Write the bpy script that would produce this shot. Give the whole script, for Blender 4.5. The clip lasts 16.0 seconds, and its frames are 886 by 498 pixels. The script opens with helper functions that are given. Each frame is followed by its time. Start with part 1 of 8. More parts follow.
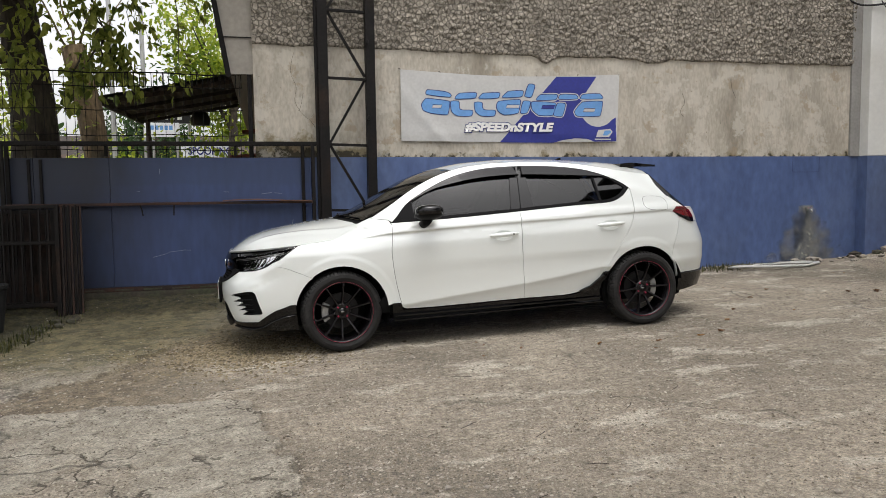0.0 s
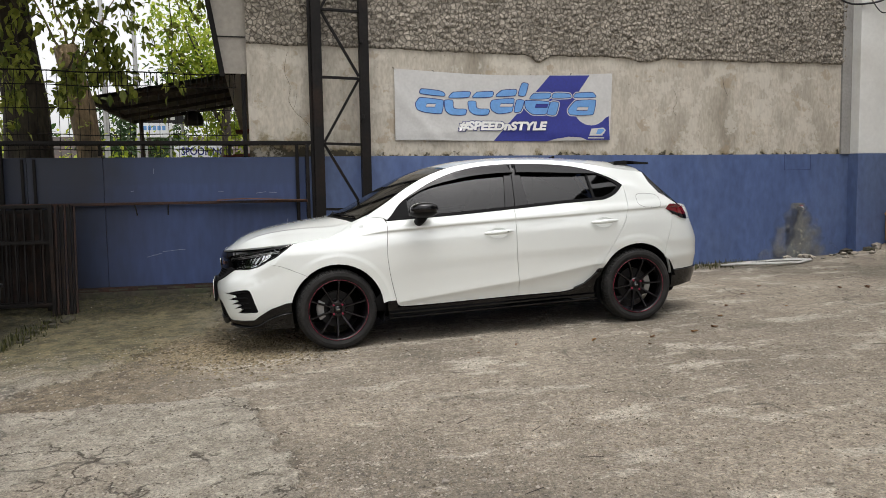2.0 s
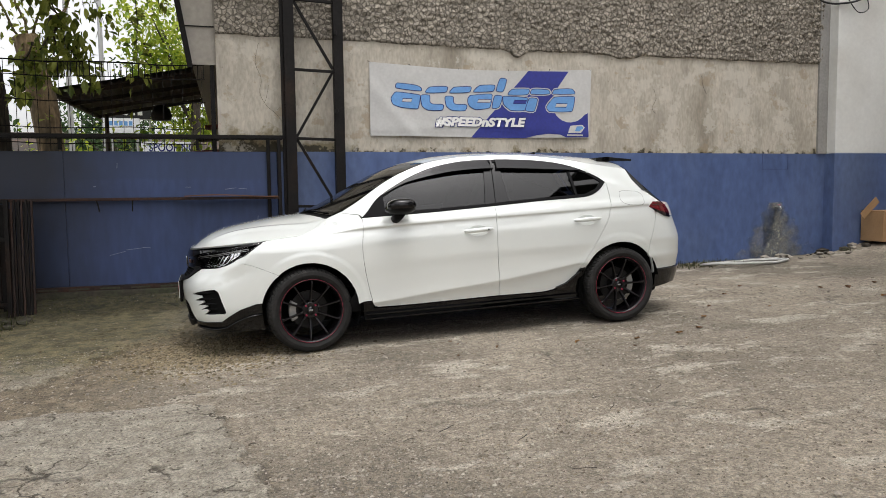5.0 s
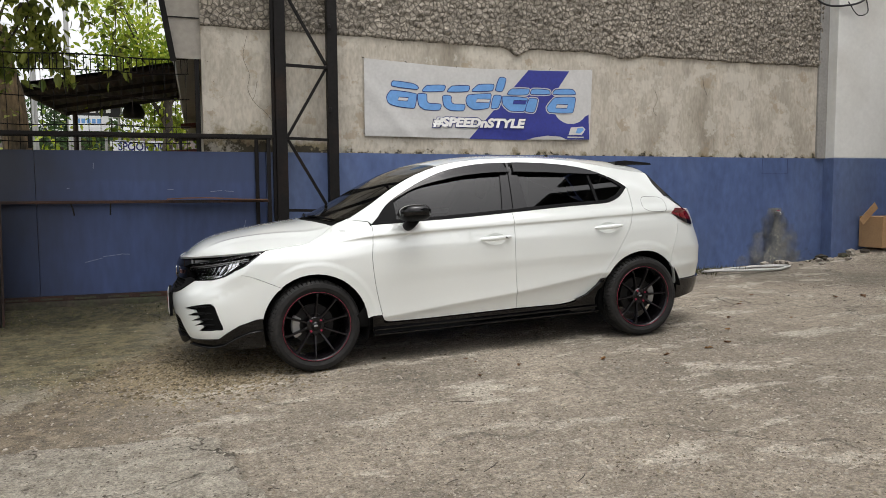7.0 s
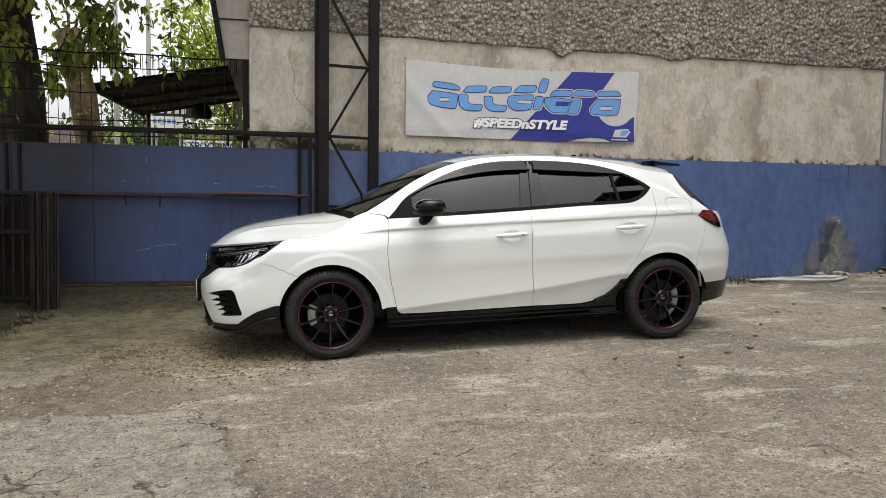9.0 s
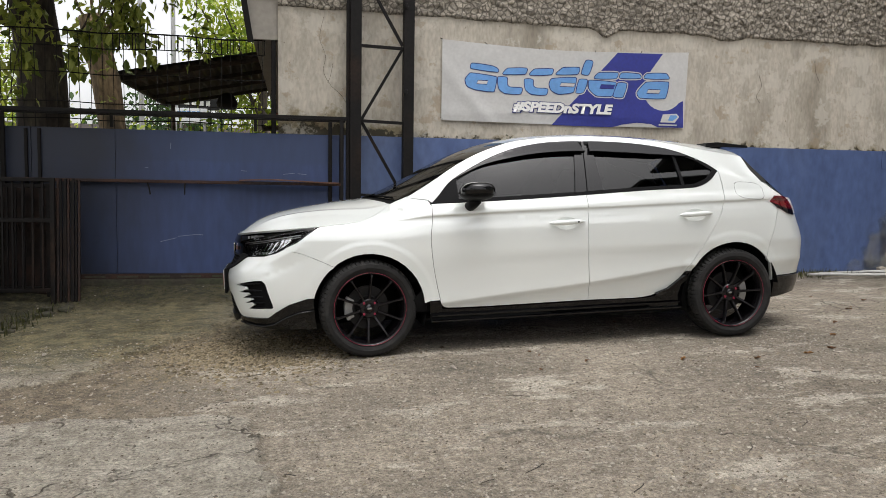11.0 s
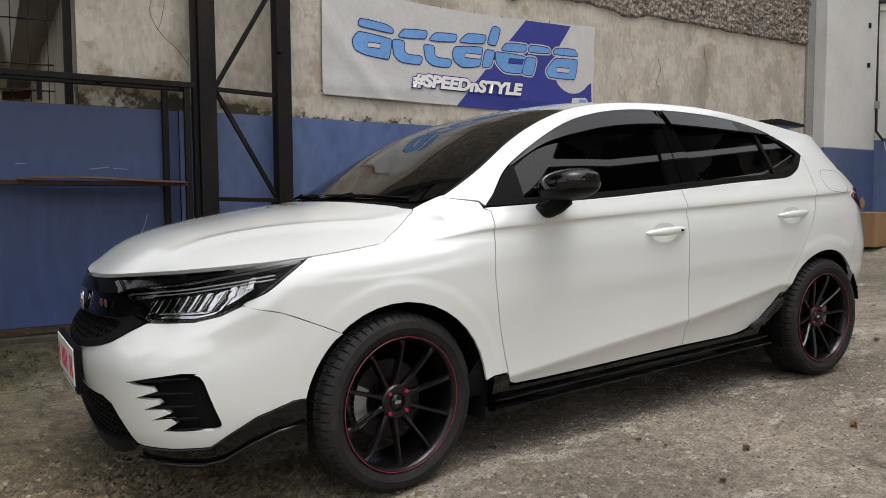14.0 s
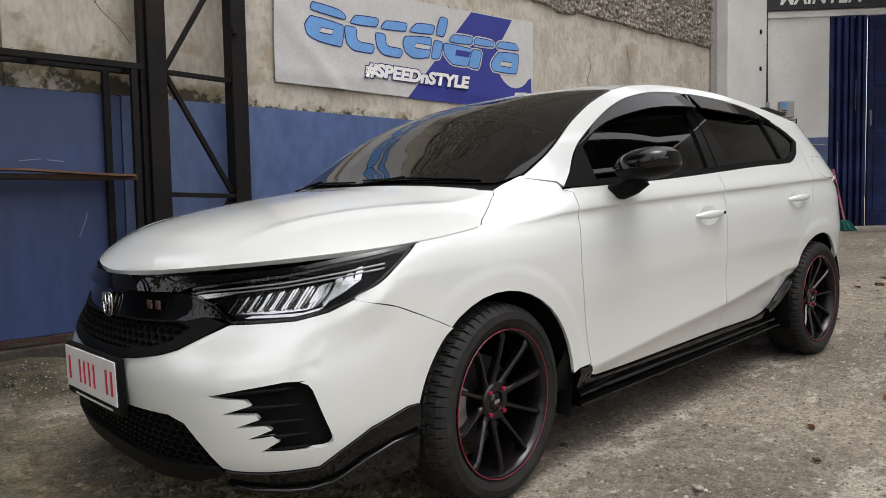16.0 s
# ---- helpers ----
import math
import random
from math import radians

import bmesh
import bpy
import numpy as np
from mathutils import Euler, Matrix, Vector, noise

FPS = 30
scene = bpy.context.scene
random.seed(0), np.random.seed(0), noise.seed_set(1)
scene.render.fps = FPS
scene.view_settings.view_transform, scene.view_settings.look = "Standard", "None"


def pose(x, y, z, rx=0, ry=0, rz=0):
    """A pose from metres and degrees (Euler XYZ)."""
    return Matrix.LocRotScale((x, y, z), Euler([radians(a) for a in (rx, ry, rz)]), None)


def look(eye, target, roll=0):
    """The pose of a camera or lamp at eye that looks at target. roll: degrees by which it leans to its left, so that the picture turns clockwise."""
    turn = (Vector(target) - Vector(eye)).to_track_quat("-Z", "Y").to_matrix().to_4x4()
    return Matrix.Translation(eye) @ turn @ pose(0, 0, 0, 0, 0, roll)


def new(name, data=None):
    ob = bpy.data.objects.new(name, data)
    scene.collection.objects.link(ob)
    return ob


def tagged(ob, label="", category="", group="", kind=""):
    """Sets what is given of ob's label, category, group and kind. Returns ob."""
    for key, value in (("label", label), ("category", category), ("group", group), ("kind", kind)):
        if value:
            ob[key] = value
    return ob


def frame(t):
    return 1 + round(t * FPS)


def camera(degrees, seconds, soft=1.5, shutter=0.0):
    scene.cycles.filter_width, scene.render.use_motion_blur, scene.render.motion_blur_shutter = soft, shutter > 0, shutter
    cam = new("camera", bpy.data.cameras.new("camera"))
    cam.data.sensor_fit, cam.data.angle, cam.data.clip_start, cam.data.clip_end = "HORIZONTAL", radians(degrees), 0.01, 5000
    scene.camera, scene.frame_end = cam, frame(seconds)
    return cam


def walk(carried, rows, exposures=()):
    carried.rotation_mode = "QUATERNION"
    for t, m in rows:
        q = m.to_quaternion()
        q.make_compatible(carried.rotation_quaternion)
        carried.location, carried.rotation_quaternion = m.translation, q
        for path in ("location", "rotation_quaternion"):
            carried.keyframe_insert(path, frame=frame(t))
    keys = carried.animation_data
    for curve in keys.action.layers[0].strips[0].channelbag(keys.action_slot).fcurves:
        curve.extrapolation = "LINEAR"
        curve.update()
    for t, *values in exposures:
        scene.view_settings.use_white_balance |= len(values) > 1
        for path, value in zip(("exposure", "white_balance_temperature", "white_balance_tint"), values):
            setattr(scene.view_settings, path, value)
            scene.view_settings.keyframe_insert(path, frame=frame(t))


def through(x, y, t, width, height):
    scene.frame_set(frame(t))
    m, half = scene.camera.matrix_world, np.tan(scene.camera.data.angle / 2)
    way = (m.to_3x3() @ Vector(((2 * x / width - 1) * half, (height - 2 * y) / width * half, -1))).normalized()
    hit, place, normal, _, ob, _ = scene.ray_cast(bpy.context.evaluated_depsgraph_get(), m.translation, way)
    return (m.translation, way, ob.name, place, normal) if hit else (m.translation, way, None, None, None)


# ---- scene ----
cam = camera(63.0, 16.0, soft=0.6)
PATH = [
    (0, (-0.564, 0.029, 1.238), (-0.094, 1.967, 1.084), -0.8),
    (0.5, (-0.546, 0.058, 1.22), (-0.062, 1.992, 1.068), -1.5),
    (1, (-0.571, 0.053, 1.21), (-0.081, 1.987, 1.064), -1.1),
    (1.5, (-0.579, 0.019, 1.227), (-0.068, 1.947, 1.077), -0.9),
    (2, (-0.58, 0.006, 1.221), (-0.093, 1.94, 1.067), -1.0),
    (2.5, (-0.603, 0.058, 1.213), (-0.1, 1.987, 1.061), -1.7),
    (3, (-0.612, 0.047, 1.211), (-0.086, 1.97, 1.057), -0.6),
    (3.5, (-0.618, 0.077, 1.199), (-0.07, 1.994, 1.052), -1.2),
    (3.7, (-0.618, 0.095, 1.169), (-0.08, 2.016, 1.029), -1.3),
    (5.8, (-0.536, 0.44, 1.205), (0.037, 2.349, 1.042), -0.3),
    (6, (-0.553, 0.515, 1.191), (0.025, 2.423, 1.032), -0.3),
    (6.5, (-0.703, 0.678, 1.217), (-0.067, 2.568, 1.063), -0.6),
    (7, (-0.765, 0.736, 1.224), (-0.123, 2.624, 1.071), -0.4),
    (7.5, (-0.698, 0.723, 1.211), (-0.066, 2.615, 1.065), -0.5),
    (8, (-0.52, 0.642, 1.171), (0.04, 2.557, 1.029), 0.1),
    (8.2, (-0.45, 0.599, 1.163), (0.01, 2.541, 1.025), 0.3),
    (10.3, (-0.377, 0.537, 1.116), (0.07, 2.482, 0.978), 1.4),
    (10.5, (-0.404, 0.645, 1.093), (0.012, 2.597, 0.952), 1.8),
    (11, (-0.466, 1.019, 1.066), (-0.073, 2.974, 0.917), 0.8),
    (11.5, (-0.501, 1.49, 1.104), (-0.092, 3.441, 0.94), 0.6),
    (12, (-0.61, 1.914, 1.114), (-0.088, 3.838, 0.947), 0.7),
    (12.5, (-0.683, 2.36, 1.101), (-0.085, 4.261, 0.935), 0.3),
    (13, (-0.885, 2.764, 1.086), (-0.166, 4.624, 0.931), 0.4),
    (13.5, (-1.035, 3.131, 1.078), (-0.155, 4.921, 0.931), -0.2),
    (14, (-1.211, 3.458, 1.031), (-0.15, 5.148, 0.899), -0.3),
    (14.5, (-1.417, 3.703, 0.983), (-0.223, 5.301, 0.856), -0.5),
    (15, (-1.515, 3.955, 0.951), (-0.276, 5.52, 0.826), -0.8),
    (15.5, (-1.649, 4.042, 0.97), (-0.309, 5.523, 0.852), -1.0),
    (16, (-1.678, 4.101, 0.958), (-0.327, 5.571, 0.835), -1.1),
]
walk(cam, [(t, look(eye, target, roll)) for t, eye, target, roll in PATH],
     exposures=[(0, -0.8, 6550, 11), (10.5, -0.8, 6530, 11), (13.0, -0.95, 6500, 12), (15.0, -0.94, 6500, 13), (16, -0.82, 6500, 13)])

# ---- world and light: a bright overcast sky ----
world = bpy.data.worlds.new("sky")
scene.world = world
world.use_nodes = True
wn, wl = world.node_tree.nodes, world.node_tree.links
sky = wn.new("ShaderNodeTexSky")
sky.sky_type, sky.sun_disc = "NISHITA", False
sky.sun_elevation, sky.sun_rotation = radians(73), radians(167)
sky.air_density, sky.dust_density, sky.ozone_density = 1.0, 4.0, 1.0
grey = wn.new("ShaderNodeHueSaturation")
grey.inputs["Saturation"].default_value, grey.inputs["Value"].default_value = 0.10, 3.3
wl.new(sky.outputs[0], grey.inputs["Color"])
wl.new(grey.outputs[0], wn["Background"].inputs["Color"])
wn["Background"].inputs["Strength"].default_value = 0.15
sun = new("sun", bpy.data.lights.new("sun", "SUN"))
sun.data.energy, sun.data.angle, sun.data.color = 0.8, radians(35), (1.0, 0.96, 0.90)
sun.matrix_world = look((0, 0, 30), (2.0, 9, 0))

import functools

import mathutils.geometry as mathutils_geometry

# ---- tools ----
def part(name, bm, material, parent=None, label="", smooth=False):
    """Links a bmesh as one mesh object, under a thing or a part."""
    me = bpy.data.meshes.new(name)
    bm.to_mesh(me)
    bm.free()
    if smooth:
        me.polygons.foreach_set("use_smooth", [True] * len(me.polygons))
    me.materials.append(material)
    ob = new(name, me)
    if parent:
        ob.parent = parent
    if label:
        ob["label"] = label
    return ob


def thing(name, at, label, category, group="", turn=0.0):
    ob = new(name)
    ob.matrix_world = pose(*at, 0, 0, turn)
    return tagged(ob, label, category, group)


def box(bm, a, b, bevel=0.0):
    """A block between two corners, with bevelled edges."""
    m = Matrix.Translation([(p + q) / 2 for p, q in zip(a, b)]) @ Matrix.Diagonal([abs(q - p) for p, q in zip(a, b)] + [1])
    made = bmesh.ops.create_cube(bm, size=1.0, matrix=m)["verts"]
    if bevel:
        edges = {e for v in made for e in v.link_edges}
        bmesh.ops.bevel(bm, geom=list(edges), offset=bevel, segments=2, affect="EDGES", profile=0.5)
    return bm


def block(a, b, bevel=0.0):
    return box(bmesh.new(), a, b, bevel)


def bar(bm, p, q, r, sides=8, r2=None):
    """A round bar from p to q."""
    p, q = Vector(p), Vector(q)
    d = q - p
    m = Matrix.Translation((p + q) / 2) @ d.to_track_quat("Z", "Y").to_matrix().to_4x4()
    bmesh.ops.create_cone(bm, cap_ends=True, segments=sides, radius1=r, radius2=r if r2 is None else r2, depth=d.length, matrix=m)
    return bm


def beam(bm, p, q, w, h, up=(0, 0, 1), bevel=0.0):
    """A square bar from p to q, w wide and h high."""
    p, q = Vector(p), Vector(q)
    z = (q - p).normalized()
    x = Vector(up).cross(z)
    x = x.normalized() if x.length > 1e-4 else Vector((1, 0, 0))
    y = z.cross(x)
    rot = Matrix((x, y, z)).transposed().to_4x4()
    m = Matrix.Translation((p + q) / 2) @ rot @ Matrix.Diagonal((w, h, (q - p).length, 1))
    made = bmesh.ops.create_cube(bm, size=1.0, matrix=m)["verts"]
    if bevel:
        bmesh.ops.bevel(bm, geom=list({e for v in made for e in v.link_edges}), offset=bevel, segments=2, affect="EDGES", profile=0.5)
    return bm


def tube(bm, path, r, sides=8):
    """A round tube along a path of points; r is one radius or one for each point."""
    path = [Vector(p) for p in path]
    radii = r if isinstance(r, (list, tuple)) else [r] * len(path)
    rings, side = [], None
    for i, p in enumerate(path):
        d = (path[min(i + 1, len(path) - 1)] - path[max(i - 1, 0)]).normalized()
        if side is None:
            side = d.orthogonal().normalized()
        side = (side - d * side.dot(d)).normalized()
        other = d.cross(side)
        rings.append([bm.verts.new(p + (side * math.cos(a) + other * math.sin(a)) * radii[i]) for a in [2 * math.pi * k / sides for k in range(sides)]])
    for a, b in zip(rings, rings[1:]):
        for k in range(sides):
            bm.faces.new((a[k], a[(k + 1) % sides], b[(k + 1) % sides], b[k]))
    bm.faces.new(rings[0][::-1])
    bm.faces.new(rings[-1])
    return bm


def lathe(bm, profile, segments=48, axis="y", at=(0, 0, 0), shift=None):
    """A profile of (radius, along) turned round an axis."""
    rings = []
    for k in range(segments):
        a = 2 * math.pi * k / segments
        ring = []
        for i, (r, s) in enumerate(profile):
            if shift:
                r, s = shift(k, i, r, s)
            p = (r * math.cos(a), s, r * math.sin(a)) if axis == "y" else (r * math.cos(a), r * math.sin(a), s)
            ring.append(bm.verts.new(Vector(p) + Vector(at)))
        rings.append(ring)
    for k in range(segments):
        a, b = rings[k], rings[(k + 1) % segments]
        for i in range(len(profile) - 1):
            bm.faces.new((a[i], a[i + 1], b[i + 1], b[i]))
    return bm


def prism(bm, outline, depth, place):
    """A flat outline of (u, v) given thickness; place(u, v, d) gives the point."""
    front = [bm.verts.new(place(u, v, 0)) for u, v in outline]
    back = [bm.verts.new(place(u, v, depth)) for u, v in outline]
    n = len(outline)
    bm.faces.new(front)
    bm.faces.new(back[::-1])
    for i in range(n):
        bm.faces.new((front[i], back[i], back[(i + 1) % n], front[(i + 1) % n]))
    bmesh.ops.recalc_face_normals(bm, faces=bm.faces)
    return bm


def curve(*pts, n=6):
    """Points of a smooth line through the given ones."""
    out = []
    for i in range(len(pts) - 1):
        p0, p1, p2, p3 = (Vector(pts[max(0, min(len(pts) - 1, j))]) for j in (i - 1, i, i + 1, i + 2))
        for k in range(n):
            t = k / n
            out.append(tuple(0.5 * (2 * p1 + (p2 - p0) * t + (2 * p0 - 5 * p1 + 4 * p2 - p3) * t * t + (3 * p1 - p0 - 3 * p2 + p3) * t ** 3)))
    out.append(tuple(pts[-1]))
    return out


def grid(nu, nv, point):
    """A sheet of nu by nv cells; point(u, v) with u and v from 0 to 1."""
    verts = [point(i / nu, j / nv) for j in range(nv + 1) for i in range(nu + 1)]
    faces = [(j * (nu + 1) + i, j * (nu + 1) + i + 1, (j + 1) * (nu + 1) + i + 1, (j + 1) * (nu + 1) + i) for j in range(nv) for i in range(nu)]
    return verts, faces


def sheet(name, verts, faces, material, parent=None, smooth=True, label=""):
    me = bpy.data.meshes.new(name)
    me.from_pydata(verts, [], faces)
    me.polygons.foreach_set("use_smooth", [smooth] * len(me.polygons))
    me.materials.append(material)
    ob = new(name, me)
    if parent:
        ob.parent = parent
    if label:
        ob["label"] = label
    return ob


def letters(name, text, size, m, material, parent, depth=0.002, shear=0.0, fit=None, bold=0.0):
    """Words in the built-in font as a mesh, fitted to a width."""
    cu = bpy.data.curves.new(name, "FONT")
    cu.body, cu.size, cu.extrude, cu.shear, cu.align_x, cu.align_y, cu.offset = text, size, depth, shear, "CENTER", "CENTER", bold
    tmp = new(name, cu)
    me = bpy.data.meshes.new_from_object(tmp.evaluated_get(bpy.context.evaluated_depsgraph_get()))
    bpy.data.objects.remove(tmp)
    bpy.data.curves.remove(cu)
    if fit:
        xs = [v.co.x for v in me.vertices]
        k = fit / (max(xs) - min(xs))
        me.transform(Matrix.Diagonal((k, 1, 1, 1)))
    me.transform(m)
    me.materials.clear()
    me.materials.append(material)
    ob = new(name, me)
    ob.parent = parent
    return ob


# ---- materials ----
def material(name, base, rough=0.6, metal=0.0, vary=0.25, coarse=1.5, fine=40.0, bump=0.15, bump_size=0.004, second=None, mask=(0.45, 0.65), coat=0.0, spec=0.5, stretch=(1, 1, 1), rough_vary=0.1, each=0.0):
    """A surface with a base colour that varies at two scales, a second colour in patches, and a fine relief."""
    m = bpy.data.materials.new(name)
    m.use_nodes = True
    n, l = m.node_tree.nodes, m.node_tree.links
    p = n["Principled BSDF"]
    p.inputs["Metallic"].default_value = metal
    p.inputs["Coat Weight"].default_value = coat
    p.inputs["Coat Roughness"].default_value = 0.03
    p.inputs["Specular IOR Level"].default_value = spec
    tc, mp = n.new("ShaderNodeTexCoord"), n.new("ShaderNodeMapping")
    mp.inputs["Scale"].default_value = stretch
    l.new(tc.outputs["Object"], mp.inputs["Vector"])

    def noise_of(scale, detail=6.0):
        t = n.new("ShaderNodeTexNoise")
        t.inputs["Scale"].default_value, t.inputs["Detail"].default_value = scale, detail
        l.new(mp.outputs[0], t.inputs["Vector"])
        return t

    def ramp(t, lo, hi):
        r = n.new("ShaderNodeMapRange")
        r.inputs["From Min"].default_value, r.inputs["From Max"].default_value = lo, hi
        l.new(t, r.inputs["Value"])
        return r.outputs[0]

    def mix(kind, fac, a, b):
        x = n.new("ShaderNodeMix")
        x.data_type, x.blend_type = "RGBA", kind
        for socket, value in ((x.inputs[0], fac), (x.inputs[6], a), (x.inputs[7], b)):
            if hasattr(value, "is_output"):
                l.new(value, socket)
            else:
                socket.default_value = value
        return x.outputs[2]

    big, small = noise_of(coarse), noise_of(fine)
    colour = (*base, 1)
    if second:
        colour = mix("MIX", ramp(big.outputs[0], *mask), colour, (*second, 1))
    tone = mix("MIX", ramp(small.outputs[0], 0.3, 0.7), (1 - vary, 1 - vary, 1 - vary, 1), (1 + vary * 0.5,) * 3 + (1,))
    tone2 = mix("MIX", ramp(noise_of(coarse * 3.3).outputs[0], 0.3, 0.7), (1 - vary * 0.7,) * 3 + (1,), (1 + vary * 0.3,) * 3 + (1,))
    colour = mix("MULTIPLY", 1.0, mix("MULTIPLY", 1.0, colour, tone), tone2)
    if each:
        oi = n.new("ShaderNodeObjectInfo")
        lo = n.new("ShaderNodeMapRange")
        lo.inputs["To Min"].default_value, lo.inputs["To Max"].default_value = 1 - each, 1 + each
        l.new(oi.outputs["Random"], lo.inputs["Value"])
        colour = mix("MULTIPLY", 1.0, colour, lo.outputs[0])
    l.new(colour, p.inputs["Base Color"])
    rr = n.new("ShaderNodeMapRange")
    rr.inputs["To Min"].default_value, rr.inputs["To Max"].default_value = max(0.0, rough - rough_vary), min(1.0, rough + rough_vary)
    l.new(small.outputs[0], rr.inputs["Value"])
    l.new(rr.outputs[0], p.inputs["Roughness"])
    if bump:
        bp = n.new("ShaderNodeBump")
        bp.inputs["Strength"].default_value, bp.inputs["Distance"].default_value = bump, bump_size
        l.new(small.outputs[0], bp.inputs["Height"])
        l.new(bp.outputs[0], p.inputs["Normal"])
    return m


def plain(name, base, rough=0.4, metal=0.0, coat=0.0, spec=0.5):
    """A smooth manufactured surface with faint dust."""
    return material(name, base, rough, metal, vary=0.06, coarse=2.0, fine=60.0, bump=0.0, coat=coat, spec=spec, rough_vary=min(0.06, rough * 0.5))


def tinted(name, colour, through, ior=1.6):
    """Dark film-covered glass: what passes is dimmed, the surface mirrors."""
    m = bpy.data.materials.new(name)
    m.use_nodes = True
    n, l = m.node_tree.nodes, m.node_tree.links
    n.remove(n["Principled BSDF"])
    tr, gl, mx, fr = n.new("ShaderNodeBsdfTransparent"), n.new("ShaderNodeBsdfGlossy"), n.new("ShaderNodeMixShader"), n.new("ShaderNodeFresnel")
    tr.inputs[0].default_value = (*[c * through for c in colour], 1)
    gl.inputs["Roughness"].default_value = 0.015
    fr.inputs["IOR"].default_value = ior
    l.new(fr.outputs[0], mx.inputs[0])
    l.new(tr.outputs[0], mx.inputs[1])
    l.new(gl.outputs[0], mx.inputs[2])
    l.new(mx.outputs[0], n["Material Output"].inputs[0])
    return m


STEEL = material("dark_painted_steel", (0.010, 0.0085, 0.008), 0.6, 0.0, spec=0.18, vary=0.4, second=(0.030, 0.017, 0.011), mask=(0.55, 0.75), fine=30)
RUST = material("rusty_steel", (0.060, 0.028, 0.018), 0.85, 0.1, vary=0.5, second=(0.03, 0.022, 0.02), fine=45, bump=0.4)
BLUE = material("blue_wall_paint", (0.080, 0.125, 0.275), 0.5, vary=0.2, coarse=0.7, fine=14, bump=0.12, second=(0.105, 0.145, 0.26), stretch=(1, 1, 0.5))
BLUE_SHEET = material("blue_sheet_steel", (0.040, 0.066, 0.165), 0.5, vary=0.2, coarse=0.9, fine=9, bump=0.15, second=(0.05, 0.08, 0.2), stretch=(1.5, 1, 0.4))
PLASTER = material("weathered_cream_plaster", (0.50, 0.455, 0.38), 0.9, vary=0.2, coarse=1.6, fine=34, bump=0.5, second=(0.31, 0.275, 0.22), mask=(0.5, 0.68), stretch=(1, 1, 0.4))
ROUGHCAST = material("grey_roughcast", (0.27, 0.245, 0.21), 0.95, vary=0.35, coarse=3.0, fine=45, bump=0.8, bump_size=0.01, second=(0.19, 0.175, 0.15))
WHITEWASH = material("white_wall_paint", (0.72, 0.72, 0.69), 0.75, vary=0.05, coarse=0.9, fine=20, bump=0.15, second=(0.63, 0.62, 0.58))
CURB = material("damp_dark_concrete", (0.060, 0.050, 0.038), 0.9, vary=0.4, coarse=2, fine=30, bump=0.6, second=(0.06, 0.065, 0.035))
STONE = material("gravel_stone", (0.32, 0.285, 0.235), 0.9, vary=0.3, coarse=8, fine=80, bump=0.3, second=(0.22, 0.2, 0.18))
DRYLEAF = material("dry_leaf", (0.20, 0.095, 0.035), 0.8, vary=0.4, coarse=5, fine=60, second=(0.09, 0.05, 0.025))
BARK = material("bark", (0.055, 0.043, 0.033), 0.95, vary=0.5, coarse=4, fine=25, bump=0.9, bump_size=0.02, second=(0.10, 0.085, 0.06), stretch=(1, 1, 0.3))
PALEBARK = material("pale_bark", (0.30, 0.215, 0.125), 0.95, vary=0.5, coarse=4, fine=25, bump=0.9, bump_size=0.02, second=(0.08, 0.07, 0.05), stretch=(1, 1, 0.3))
CARTON = material("brown_cardboard", (0.36, 0.22, 0.11), 0.85, vary=0.12, coarse=2, fine=50, second=(0.28, 0.17, 0.085))
SHEDROOF = material("dark_corrugated_iron", (0.045, 0.036, 0.03), 0.8, 0.1, vary=0.4, coarse=2, fine=20, second=(0.08, 0.05, 0.035))


def leafy(name, base, light):
    """Leaves that let some light through, each of its own green."""
    m = bpy.data.materials.new(name)
    m.use_nodes = True
    n, l = m.node_tree.nodes, m.node_tree.links
    p = n["Principled BSDF"]
    g, r = n.new("ShaderNodeNewGeometry"), n.new("ShaderNodeValToRGB")
    r.color_ramp.elements[0].color, r.color_ramp.elements[1].color = (*base, 1), (*light, 1)
    l.new(g.outputs["Random Per Island"], r.inputs[0])
    l.new(r.outputs[0], p.inputs["Base Color"])
    p.inputs["Roughness"].default_value = 0.5
    t, x = n.new("ShaderNodeBsdfTranslucent"), n.new("ShaderNodeMixShader")
    l.new(r.outputs[0], t.inputs[0])
    x.inputs[0].default_value = 0.45
    l.new(p.outputs[0], x.inputs[1])
    l.new(t.outputs[0], x.inputs[2])
    l.new(x.outputs[0], n["Material Output"].inputs[0])
    return m


LEAF_NEAR = leafy("broad_green_leaf", (0.03, 0.065, 0.012), (0.16, 0.22, 0.03))
LEAF_SPRAY = leafy("yellow_green_leaf", (0.09, 0.13, 0.020), (0.42, 0.45, 0.085))
LEAF_FAR = leafy("bright_green_leaf", (0.14, 0.24, 0.02), (0.48, 0.54, 0.06))
LEAF_DARK = leafy("dark_green_leaf", (0.025, 0.06, 0.02), (0.07, 0.13, 0.035))
GRASS = leafy("grass_blade", (0.025, 0.032, 0.010), (0.11, 0.11, 0.035))


def inset(loop, d):
    """A closed outline drawn in by d."""
    n, out = len(loop), []
    area = sum(loop[i][0] * loop[(i + 1) % n][1] - loop[(i + 1) % n][0] * loop[i][1] for i in range(n))
    s = 1 if area > 0 else -1
    for i in range(n):
        (ax, ay), (bx, by) = loop[i - 1], loop[(i + 1) % n]
        tx, ty = bx - ax, by - ay
        k = math.hypot(tx, ty) or 1
        out.append((loop[i][0] - s * ty / k * d, loop[i][1] + s * tx / k * d))
    return out


